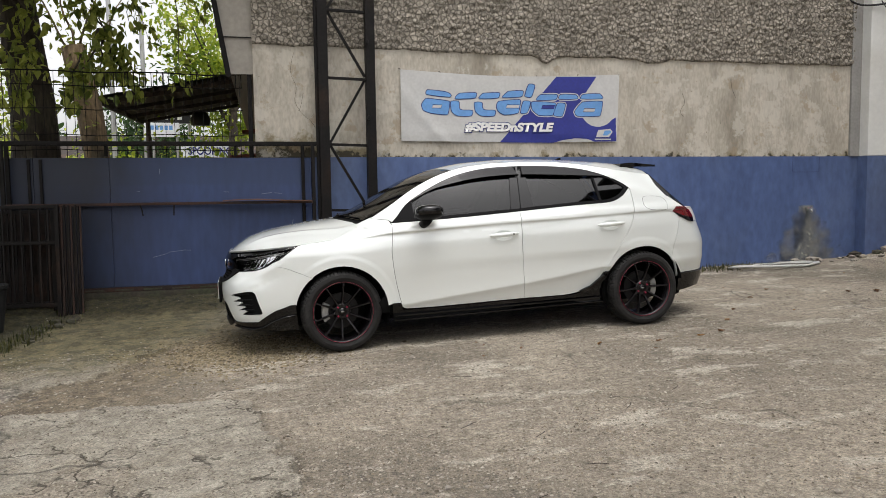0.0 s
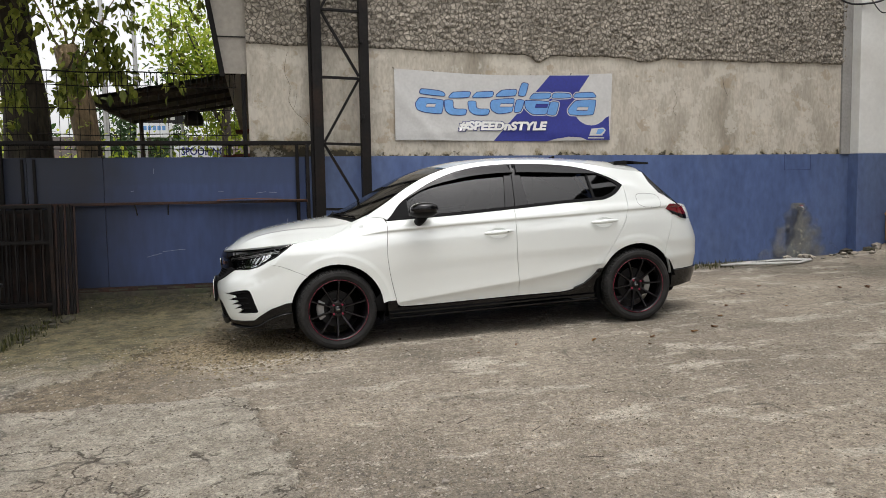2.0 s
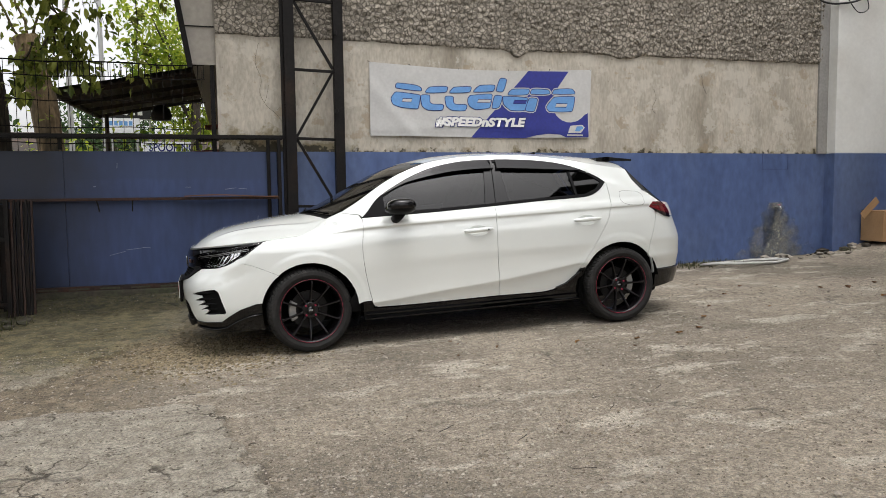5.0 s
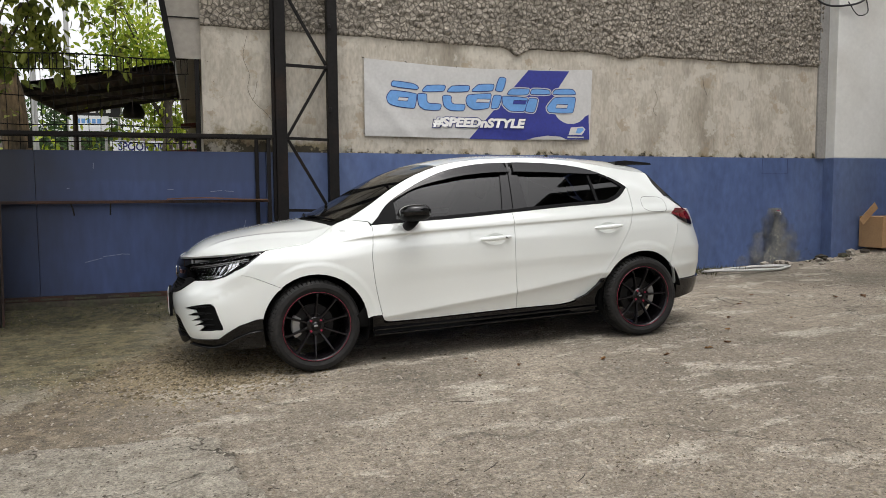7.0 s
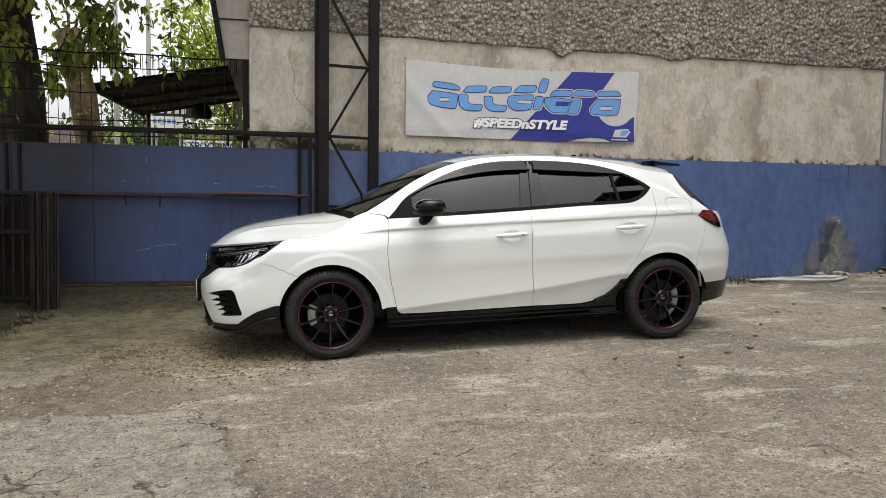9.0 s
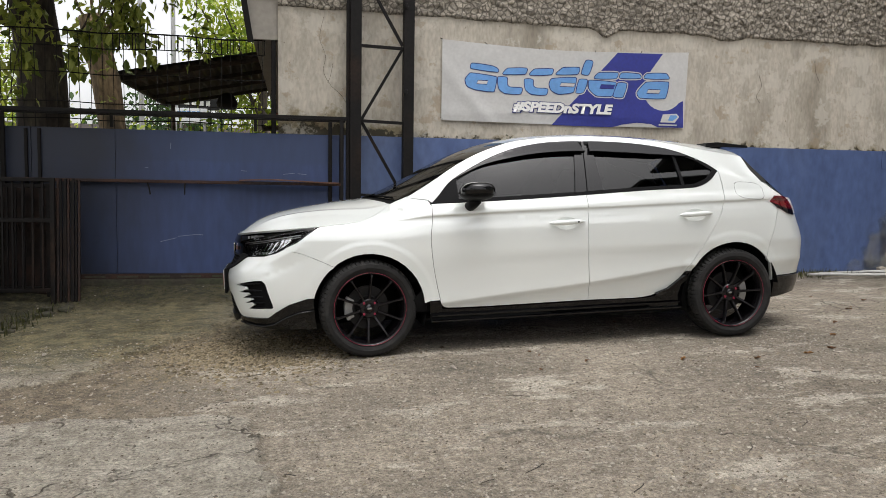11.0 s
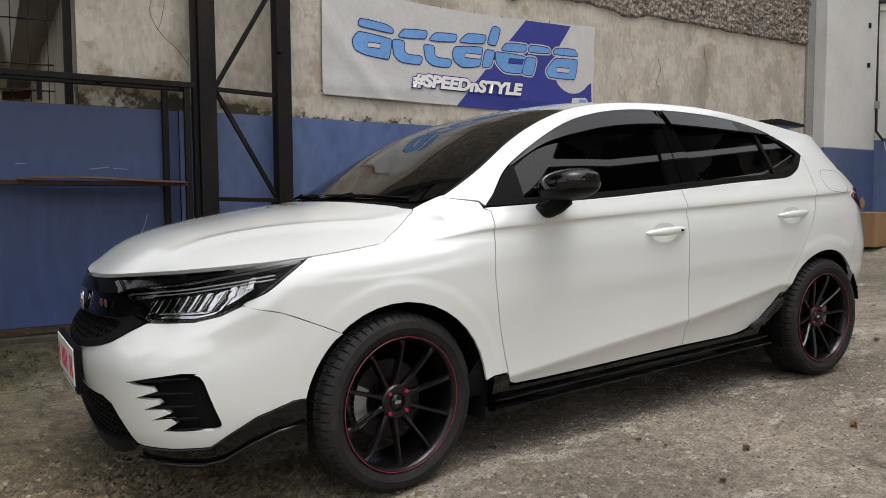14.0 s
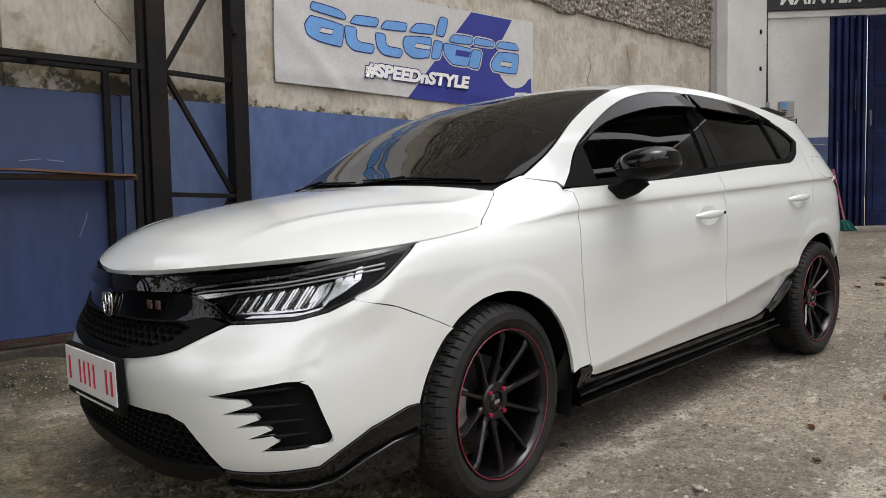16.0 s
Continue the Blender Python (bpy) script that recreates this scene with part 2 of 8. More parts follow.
def dense(loop, step_):
    """A closed outline with points no further apart than step_."""
    out = []
    for i in range(len(loop)):
        (ax, ay), (bx, by) = loop[i], loop[(i + 1) % len(loop)]
        k = math.hypot(bx - ax, by - ay)
        if k < 1e-5:
            continue
        m = max(1, math.ceil(k / step_))
        out += [(ax + (bx - ax) * j / m, ay + (by - ay) * j / m) for j in range(m)]
    return out


def within(p, loop):
    x, y, hit = p[0], p[1], False
    for i in range(len(loop)):
        (ax, ay), (bx, by) = loop[i - 1], loop[i]
        if (ay > y) != (by > y) and x < (bx - ax) * (y - ay) / (by - ay) + ax:
            hit = not hit
    return hit


def panel(name, outline, surface, mat, parent=None, fine=0.03, gap=0.0, thick=0.012, holes=(), out=0.0, label="", outward=None, ridges=(), soften=None):
    """A curved panel: an outline in (u, v), filled with triangles and laid on a surface(u, v), with a returned edge."""
    from_loop = dense(inset(outline, gap) if gap else list(outline), fine * 0.7)
    hole_loops = [dense(h, fine * 0.7) for h in holes]
    verts, edges = [Vector(p) for p in from_loop], []
    face = list(range(len(verts)))
    for h in hole_loops:
        k = len(verts)
        verts += [Vector(p) for p in h]
        edges += [(k + i, k + (i + 1) % len(h)) for i in range(len(h))]
    us, vs = [p[0] for p in from_loop], [p[1] for p in from_loop]
    near = fine * 0.45
    for line in ridges:
        for p in line:
            if within(p, from_loop) and min(abs(p[0] - q[0]) + abs(p[1] - q[1]) for q in from_loop) > 0.006:
                verts.append(Vector(p))
    rim_points = np.array([tuple(v) for v in verts])
    nu, nv = int((max(us) - min(us)) / fine) + 1, int((max(vs) - min(vs)) / fine) + 1
    for i in range(nu + 1):
        for j in range(nv + 1):
            p = (min(us) + (i + 0.5 * (j % 2)) * fine, min(vs) + j * fine)
            if within(p, from_loop) and not any(within(p, h) for h in hole_loops) and np.min(np.abs(rim_points - p).sum(axis=1)) > near:
                verts.append(Vector(p))
    cv, ce, cf, *_ = mathutils_geometry.delaunay_2d_cdt(verts, edges, [face], 1, 1e-6)
    faces = [f for f in cf if not any(within((sum(cv[i].x for i in f) / 3, sum(cv[i].y for i in f) / 3), h) for h in hole_loops)]
    h = 0.002
    place, normal = [], []
    for v in cv:
        p = Vector(surface(v.x, v.y))
        nrm = (Vector(surface(v.x + h, v.y)) - Vector(surface(v.x - h, v.y))).cross(Vector(surface(v.x, v.y + h)) - Vector(surface(v.x, v.y - h)))
        nrm = nrm.normalized() if nrm.length > 1e-9 else Vector((0, 0, 1))
        if outward and nrm.dot(outward(p)) < 0:
            nrm.negate()
        place.append(p + nrm * out)
        if soften:
            other, w = soften(v.x, v.y)
            nrm = nrm.lerp(other, w).normalized() if w > 0 else nrm
        normal.append(nrm)
    used = sorted({i for f in faces for i in f})
    index = {i: k for k, i in enumerate(used)}
    place, normal = [place[i] for i in used], [normal[i] for i in used]
    tris = []
    for f in faces:
        a, b, c = (index[i] for i in f)
        if (place[b] - place[a]).cross(place[c] - place[a]).dot(normal[a]) < 0:
            b, c = c, b
        tris.append((a, b, c))
    count = {}
    for a, b, c in tris:
        for e in ((a, b), (b, c), (c, a)):
            count[e] = count.get(e, 0) + 1
    if thick:
        top, low = {}, {}
        for (a, b) in list(count):
            if (b, a) in count:
                continue
            mid = (place[b] - place[a]).cross(normal[a])
            mid = mid.normalized() if mid.length > 1e-9 else normal[a]
            quad = []
            for i in (a, b):
                if i not in top:
                    top[i], low[i] = len(place), len(place) + 1
                    place += [place[i], place[i] - normal[i] * thick]
                    normal += [mid, mid]
            tris.append((top[b], top[a], low[a], low[b]))
    me = bpy.data.meshes.new(name)
    me.from_pydata(place, [], tris)
    me.polygons.foreach_set("use_smooth", [True] * len(me.polygons))
    me.normals_split_custom_set_from_vertices(normal)
    me.materials.append(mat)
    ob = new(name, me)
    if parent:
        ob.parent = parent
    if label:
        ob["label"] = label
    return ob


# ---- ground ----
def smooth_step(a, b, t):
    t = max(0.0, min(1.0, (t - a) / (b - a)))
    return t * t * (3 - 2 * t)


SLAB_EDGE = ((-2.6, 4.2), (-2.25, 5.0), (-1.9, 5.42), (-1.62, 5.95), (-1.43, 6.32), (-1.16, 6.68), (-0.98, 7.5), (-0.9, 9.3))


@functools.lru_cache(maxsize=None)
def slab_at(x, y):
    """How far inside one of the two old concrete slabs a place lies, in metres: the bare one by the street side and the mossy one along the fence."""
    ragged = 0.16 * noise.noise((x * 1.7, y * 1.7, 21)) + 0.07 * noise.noise((x * 5, y * 5, 22)) + 0.03 * noise.noise((x * 15, y * 15, 23))
    bare = min(-0.52 - 0.16 * (y - 3.4) - x, 4.52 - 0.10 * (x + 0.7) - y)
    mossy = -9.0
    if y > 4.2:
        for (ax, ay), (bx, by) in zip(SLAB_EDGE, SLAB_EDGE[1:]):
            if ay <= y <= by:
                mossy = ((ax + (bx - ax) * (y - ay) / (by - ay)) - x) * 0.8
    return max(bare, mossy) + ragged


def ground_z(x, y):
    z = 0.006 + 0.028 * max(-6.0, min(9.0, x)) + 0.2 * smooth_step(7.4, 9.0, x)
    if -7 < x < 14 and -8 < y < 9.2:
        z += 0.007 * noise.noise((x * 0.9, y * 0.9, 0)) + 0.006 * noise.noise((x * 5, y * 5, 3)) + 0.004 * noise.noise((x * 17, y * 17, 7))
        z += 0.024 * smooth_step(-0.015, 0.02, slab_at(x, y)) + 0.010 * smooth_step(0.10, 0.13, slab_at(x, y) * (0.5 + noise.noise((x * 1.1, y * 1.1, 30)))) * smooth_step(5.2, 5.6, y)
        z += 0.010 * smooth_step(0.15, 0.6, noise.noise((x * 1.3 + 9, y * 1.3, 2))) + 0.005 * noise.noise((x * 11, y * 11, 5))
        z += (0.12 + 0.03 * noise.noise((x * 2.5, y * 2.5, 1))) * smooth_step(7.95, 8.75, y + 0.2 * noise.noise((x * 1.7, 0, 4))) * smooth_step(0.1, -0.9, x)
    return z


def spaced(a, b, near_a, near_b, fine, far):
    out, x = [a], a
    while x < b:
        x += fine if near_a <= x < near_b else far
        out.append(min(x, b))
    return out


xs = [-900, -300, -120, -60, -30, -16, -10] + spaced(-7, 13, -3.2, 4.5, 0.03, 0.09) + [16, 25, 45, 90, 200, 900]
ys = [-900, -300, -100, -40, -16] + spaced(-8, 9.2, 1.9, 8.9, 0.03, 0.12) + [12, 16, 22, 32, 50, 90, 200, 900]
gv = [(x, y, ground_z(x, y)) for y in ys for x in xs]
gf = [(j * len(xs) + i, j * len(xs) + i + 1, (j + 1) * len(xs) + i + 1, (j + 1) * len(xs) + i) for j in range(len(ys) - 1) for i in range(len(xs) - 1)]


def yard_material():
    """Dusty old concrete with worn pale slabs, grit, moss in the damp corner, painted shade at the fence foot, and
    cracks.
    """
    m = material("yard_concrete", (0.335, 0.288, 0.225), 0.95, vary=0.30, coarse=0.55, fine=24, bump=1.0, bump_size=0.02, second=(0.20, 0.172, 0.132), mask=(0.42, 0.62))
    n, l = m.node_tree.nodes, m.node_tree.links
    p = n["Principled BSDF"]
    before = p.inputs["Base Color"].links[0].from_socket
    tc = n.new("ShaderNodeTexCoord")
    sep = n.new("ShaderNodeSeparateXYZ")
    l.new(tc.outputs["Object"], sep.inputs[0])

    def maths(op, a, b=None, c=None):
        x = n.new("ShaderNodeMath")
        x.operation = op
        for s, v in zip(x.inputs, (a, b, c)):
            if v is None:
                continue
            if hasattr(v, "is_output"):
                l.new(v, s)
            else:
                s.default_value = v
        return x.outputs[0]

    def noise_(scale, detail=5.0, rough=0.6):
        t = n.new("ShaderNodeTexNoise")
        t.inputs["Scale"].default_value, t.inputs["Detail"].default_value, t.inputs["Roughness"].default_value = scale, detail, rough
        l.new(tc.outputs["Object"], t.inputs["Vector"])
        return t.outputs[0]

    def range_(v, a, b):
        r = n.new("ShaderNodeMapRange")
        r.interpolation_type = "SMOOTHSTEP"
        r.inputs["From Min"].default_value, r.inputs["From Max"].default_value = a, b
        l.new(v, r.inputs["Value"])
        return r.outputs[0]

    def mix(fac, a, b, kind="MIX"):
        x = n.new("ShaderNodeMix")
        x.data_type, x.blend_type = "RGBA", kind
        for s, v in ((x.inputs[0], fac), (x.inputs[6], a), (x.inputs[7], b)):
            if hasattr(v, "is_output"):
                l.new(v, s)
            else:
                s.default_value = v
        return x.outputs[2]

    worn = range_(noise_(1.4, 8, 0.7), 0.50, 0.58)
    streaks = n.new("ShaderNodeTexNoise")
    mp = n.new("ShaderNodeMapping")
    mp.inputs["Scale"].default_value = (0.8, 1.7, 1)
    mp.inputs["Rotation"].default_value = (0, 0, 0.35)
    l.new(tc.outputs["Object"], mp.inputs["Vector"])
    l.new(mp.outputs[0], streaks.inputs["Vector"])
    streaks.inputs["Scale"].default_value, streaks.inputs["Detail"].default_value, streaks.inputs["Roughness"].default_value = 1.7, 9, 0.72
    pale = range_(streaks.outputs[0], 0.54, 0.60)
    c = mix(maths("MULTIPLY", pale, 0.75), before, (0.48, 0.435, 0.36, 1))
    c = mix(maths("MULTIPLY", worn, 0.35), c, (0.20, 0.17, 0.13, 1))
    zone = n.new("ShaderNodeAttribute")
    zone.attribute_name = "slab_depth"
    inside = maths("ADD", zone.outputs["Fac"], maths("MULTIPLY", maths("SUBTRACT", noise_(9, 9, 0.7), 0.5), 0.16))
    slab = range_(inside, -0.012, 0.012)
    bare = mix(range_(noise_(5, 9, 0.7), 0.40, 0.62), (0.245, 0.222, 0.178, 1), (0.36, 0.330, 0.272, 1))
    c = mix(maths("MULTIPLY", slab, 0.8), c, bare)
    dust = maths("MULTIPLY", range_(noise_(1.1, 7, 0.65), 0.50, 0.60), range_(inside, 0.0, 0.5))
    c = mix(maths("MULTIPLY", dust, 0.55), c, (0.245, 0.205, 0.155, 1))
    rim = maths("MULTIPLY", range_(inside, -0.05, -0.004), range_(inside, 0.022, 0.002))
    c = mix(maths("MULTIPLY", rim, maths("MULTIPLY", range_(noise_(3.1, 4, 0.6), 0.40, 0.58), 0.7)), c, (0.088, 0.071, 0.050, 1))
    chips = n.new("ShaderNodeTexVoronoi")
    chips.feature, chips.inputs["Scale"].default_value = "DISTANCE_TO_EDGE", 2.1
    shake, shaken = n.new("ShaderNodeTexNoise"), n.new("ShaderNodeMixRGB")
    shake.inputs["Scale"].default_value, shake.inputs["Detail"].default_value = 4.5, 8
    l.new(tc.outputs["Object"], shake.inputs["Vector"])
    shaken.blend_type, shaken.inputs[0].default_value = "ADD", 0.45
    l.new(tc.outputs["Object"], shaken.inputs[1])
    l.new(shake.outputs["Color"], shaken.inputs[2])
    l.new(shaken.outputs[0], chips.inputs["Vector"])
    hair = maths("MULTIPLY", maths("MULTIPLY", range_(chips.outputs["Distance"], 0.026, 0.006), range_(noise_(1.9), 0.44, 0.54)), slab)
    c = mix(maths("MULTIPLY", hair, 0.9), c, (0.065, 0.054, 0.038, 1))
    pits = maths("MULTIPLY", range_(noise_(13, 5, 0.75), 0.62, 0.67), slab)
    c = mix(maths("MULTIPLY", pits, 0.85), c, (0.085, 0.070, 0.050, 1))
    grit = n.new("ShaderNodeTexVoronoi")
    grit.inputs["Scale"].default_value = 55
    l.new(tc.outputs["Object"], grit.inputs["Vector"])
    speck = maths("MULTIPLY", range_(grit.outputs["Distance"], 0.32, 0.16), range_(noise_(2.3), 0.42, 0.62))
    c = mix(maths("MULTIPLY", speck, 0.5), c, (0.42, 0.395, 0.35, 1))
    damp = maths("MULTIPLY", range_(maths("ADD", sep.outputs[0], maths("MULTIPLY", noise_(1.7, 8, 0.7), 1.8)), 0.9, -0.7), range_(maths("ADD", sep.outputs[1], maths("MULTIPLY", noise_(2.1, 8, 0.7), 1.8)), 6.0, 7.2))
    c = mix(maths("MULTIPLY", damp, 0.82), c, mix(range_(noise_(4.5, 9, 0.75), 0.40, 0.60), (0.040, 0.038, 0.006, 1), (0.165, 0.136, 0.060, 1)))
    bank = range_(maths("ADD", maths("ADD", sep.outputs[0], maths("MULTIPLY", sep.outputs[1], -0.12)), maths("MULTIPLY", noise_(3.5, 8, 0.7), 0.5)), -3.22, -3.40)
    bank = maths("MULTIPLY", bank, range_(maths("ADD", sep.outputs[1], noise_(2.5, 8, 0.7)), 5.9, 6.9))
    # foot puts the fence's shadow into the green-dark ground colour along its base
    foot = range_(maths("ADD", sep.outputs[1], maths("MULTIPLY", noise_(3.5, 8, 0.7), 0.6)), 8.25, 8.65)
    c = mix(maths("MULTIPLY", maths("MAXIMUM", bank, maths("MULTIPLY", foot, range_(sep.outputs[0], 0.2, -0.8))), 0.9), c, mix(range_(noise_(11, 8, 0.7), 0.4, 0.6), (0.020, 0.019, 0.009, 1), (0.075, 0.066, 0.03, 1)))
    soil = maths("MULTIPLY", range_(maths("ADD", sep.outputs[0], maths("MULTIPLY", noise_(1.1, 9, 0.7), 2.6)), 0.9, -0.5), range_(inside, 0.03, -0.05))
    c = mix(maths("MULTIPLY", soil, 0.85), c, mix(range_(noise_(9, 8, 0.7), 0.38, 0.62), (0.098, 0.075, 0.047, 1), (0.205, 0.165, 0.112, 1)))
    cr = n.new("ShaderNodeTexVoronoi")
    cr.feature = "DISTANCE_TO_EDGE"
    cr.inputs["Scale"].default_value = 0.42
    wob = n.new("ShaderNodeMixRGB")
    wob.inputs[0].default_value = 0.12
    l.new(tc.outputs["Object"], wob.inputs[1])
    nz = n.new("ShaderNodeTexNoise")
    nz.inputs["Scale"].default_value = 1.8
    nz.inputs["Detail"].default_value = 8
    l.new(tc.outputs["Object"], nz.inputs["Vector"])
    wob.blend_type = "ADD"
    wob.inputs[0].default_value = 0.7
    l.new(nz.outputs["Color"], wob.inputs[2])
    l.new(wob.outputs[0], cr.inputs["Vector"])
    crack = maths("MULTIPLY", range_(cr.outputs["Distance"], 0.007, 0.001), range_(noise_(0.7), 0.5, 0.56))
    c = mix(maths("MULTIPLY", crack, 0.6), c, (0.09, 0.08, 0.065, 1))
    for size, lo, hi in ((75, 0.48, 1.50), (19, 0.72, 1.24)):
        g = n.new("ShaderNodeMapRange")
        g.inputs["From Min"].default_value, g.inputs["From Max"].default_value = 0.32, 0.68
        g.inputs["To Min"].default_value, g.inputs["To Max"].default_value = lo, hi
        l.new(noise_(size, 4, 0.7), g.inputs["Value"])
        c = mix(1.0, c, g.outputs[0], "MULTIPLY")
    l.new(c, p.inputs["Base Color"])
    bump = [k for k in n if k.type == "BUMP"][0]
    h = maths("ADD", maths("MULTIPLY", speck, 0.5), maths("ADD", noise_(38, 8, 0.75), maths("MULTIPLY", maths("ADD", maths("ADD", crack, hair), pits), -1.0)))
    l.new(h, bump.inputs["Height"])
    return m


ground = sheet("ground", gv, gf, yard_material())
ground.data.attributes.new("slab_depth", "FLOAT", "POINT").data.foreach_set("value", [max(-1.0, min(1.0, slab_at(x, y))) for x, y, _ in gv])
tagged(ground, "dusty cracked concrete yard with grit, damp mossy edges and painted shade at the fence", "ground", kind="structure")

# ---- the long wall ----
WALL_Y, DADO, CAST = 8.90, 1.69, 2.97


def wall_box(name, a, b, mat, label, bevel=0.0):
    return tagged(part(name, block(a, b, bevel), mat), label, "wall", kind="structure")


wall_box("wall_north_base", (-0.67, WALL_Y + 0.05, -0.3), (-0.03, WALL_Y + 0.24, DADO - 0.001), PLASTER, "plain wall foot behind the blue fence")
wall_box("wall_north_dado", (-0.025, WALL_Y, -0.3), (7.9, WALL_Y + 0.24, DADO), BLUE, "scuffed blue painted lower wall")
def old_plaster():
    """The plaster with moss creeping up from the paint's edge and flaked spots."""
    m = PLASTER.copy()
    n, l = m.node_tree.nodes, m.node_tree.links
    p = n["Principled BSDF"]
    c = p.inputs["Base Color"].links[0].from_socket
    tc, sep = n.new("ShaderNodeTexCoord"), n.new("ShaderNodeSeparateXYZ")
    l.new(tc.outputs["Object"], sep.inputs[0])

    def maths(op, a, b):
        x = n.new("ShaderNodeMath")
        x.operation, x.use_clamp = op, False
        for s_, v in zip(x.inputs, (a, b)):
            if hasattr(v, "is_output"):
                l.new(v, s_)
            else:
                s_.default_value = v
        return x.outputs[0]

    def cloud(scale, detail, lo, hi, value=None):
        t, r = n.new("ShaderNodeTexNoise"), n.new("ShaderNodeMapRange")
        t.inputs["Scale"].default_value, t.inputs["Detail"].default_value, t.inputs["Roughness"].default_value = scale, detail, 0.65
        l.new(tc.outputs["Object"], t.inputs["Vector"])
        r.inputs["From Min"].default_value, r.inputs["From Max"].default_value = lo, hi
        l.new(value(t.outputs[0]) if value else t.outputs[0], r.inputs["Value"])
        return r.outputs[0]

    def over(fac, a, col):
        x = n.new("ShaderNodeMix")
        x.data_type = "RGBA"
        l.new(fac, x.inputs[0])
        l.new(a, x.inputs[6])
        x.inputs[7].default_value = (*col, 1)
        return x.outputs[2]
    rise = maths("MULTIPLY", maths("SUBTRACT", sep.outputs[2], 1.69), 1.35)
    near_end = n.new("ShaderNodeMapRange")
    near_end.inputs["From Min"].default_value, near_end.inputs["From Max"].default_value = 1.3, -0.1
    near_end.inputs["To Min"].default_value, near_end.inputs["To Max"].default_value = -0.03, 0.24
    l.new(sep.outputs[0], near_end.inputs["Value"])
    moss = cloud(4.5, 8, 0.40, 0.52, lambda v: maths("ADD", maths("SUBTRACT", v, rise), near_end.outputs[0]))
    c = over(maths("MULTIPLY", moss, 0.75), c, (0.17, 0.135, 0.06))
    dark = cloud(9, 9, 0.47, 0.53, lambda v: maths("ADD", maths("SUBTRACT", v, maths("MULTIPLY", rise, 1.5)), maths("MULTIPLY", near_end.outputs[0], 0.8)))
    c = over(maths("MULTIPLY", dark, 0.9), c, (0.028, 0.024, 0.014))
    c = over(maths("MULTIPLY", cloud(26, 3, 0.69, 0.73), 0.7), c, (0.13, 0.11, 0.085))
    c = over(maths("MULTIPLY", cloud(2.6, 10, 0.53, 0.57), 0.5), c, (0.60, 0.565, 0.49))
    c = over(maths("MULTIPLY", cloud(3.4, 10, 0.57, 0.62), 0.5), c, (0.30, 0.225, 0.14))
    l.new(c, p.inputs["Base Color"])
    return m


CRACK = plain("dark_crack", (0.07, 0.06, 0.045), 0.9)
wall_box("wall_north_plaster", (-0.67, WALL_Y + 0.004, DADO), (7.9, WALL_Y + 0.24, 7.5), old_plaster(), "weathered cream plaster wall")

for run in ((((-0.20, 2.92), (-0.24, 2.70), (-0.18, 2.52), (-0.20, 2.36), (-0.13, 2.22), (-0.02, 2.12), (0.05, 2.02))), ((-0.10, 2.45), (-0.13, 2.30), (-0.16, 2.24)), ((4.95, 2.55), (4.99, 2.42), (4.93, 2.30), (4.98, 2.22)), ((5.7, 2.75), (5.72, 2.62), (5.78, 2.50))):
    tagged(part("wall_crack", tube(bmesh.new(), [(x, WALL_Y + 0.0035, z) for x, z in curve(*run)], 0.0022, 4), CRACK), "hairline crack in the plaster", "crack", kind="structure")


def cast_point(u, v):
    x = -0.67 + u * 8.37
    low = CAST + 0.018 * noise.noise((x * 3, 0, 0)) + 0.012 * noise.noise((x * 11, 2, 0)) - 0.09 * math.exp(-((x - 2.98) / 0.12) ** 2) + 0.03 * smooth_step(2.6, 0.0, x) - 0.05 * math.exp(-((x - 4.5) / 0.2) ** 2)
    z = low + v * (4.3 - low)
    wx, wz = x + 0.03 * noise.noise((x * 9, z * 9, 8)), z + 0.03 * noise.noise((x * 9, z * 9, 12))
    d, pts = noise.voronoi((wx * 10, wz * 14, 1.7), distance_metric="DISTANCE")
    lump = min(1.0, (d[1] - d[0]) * 1.8)
    y = WALL_Y - 0.008 - 0.042 * lump ** 0.5 * (0.6 + 0.4 * noise.noise((x * 5, z * 5, 1))) - 0.016 * noise.noise((x * 22, z * 22, 5))
    if v == 0:
        y = WALL_Y + 0.01
    return (x, y, z)


cv_, cf_ = grid(560, 96, cast_point)


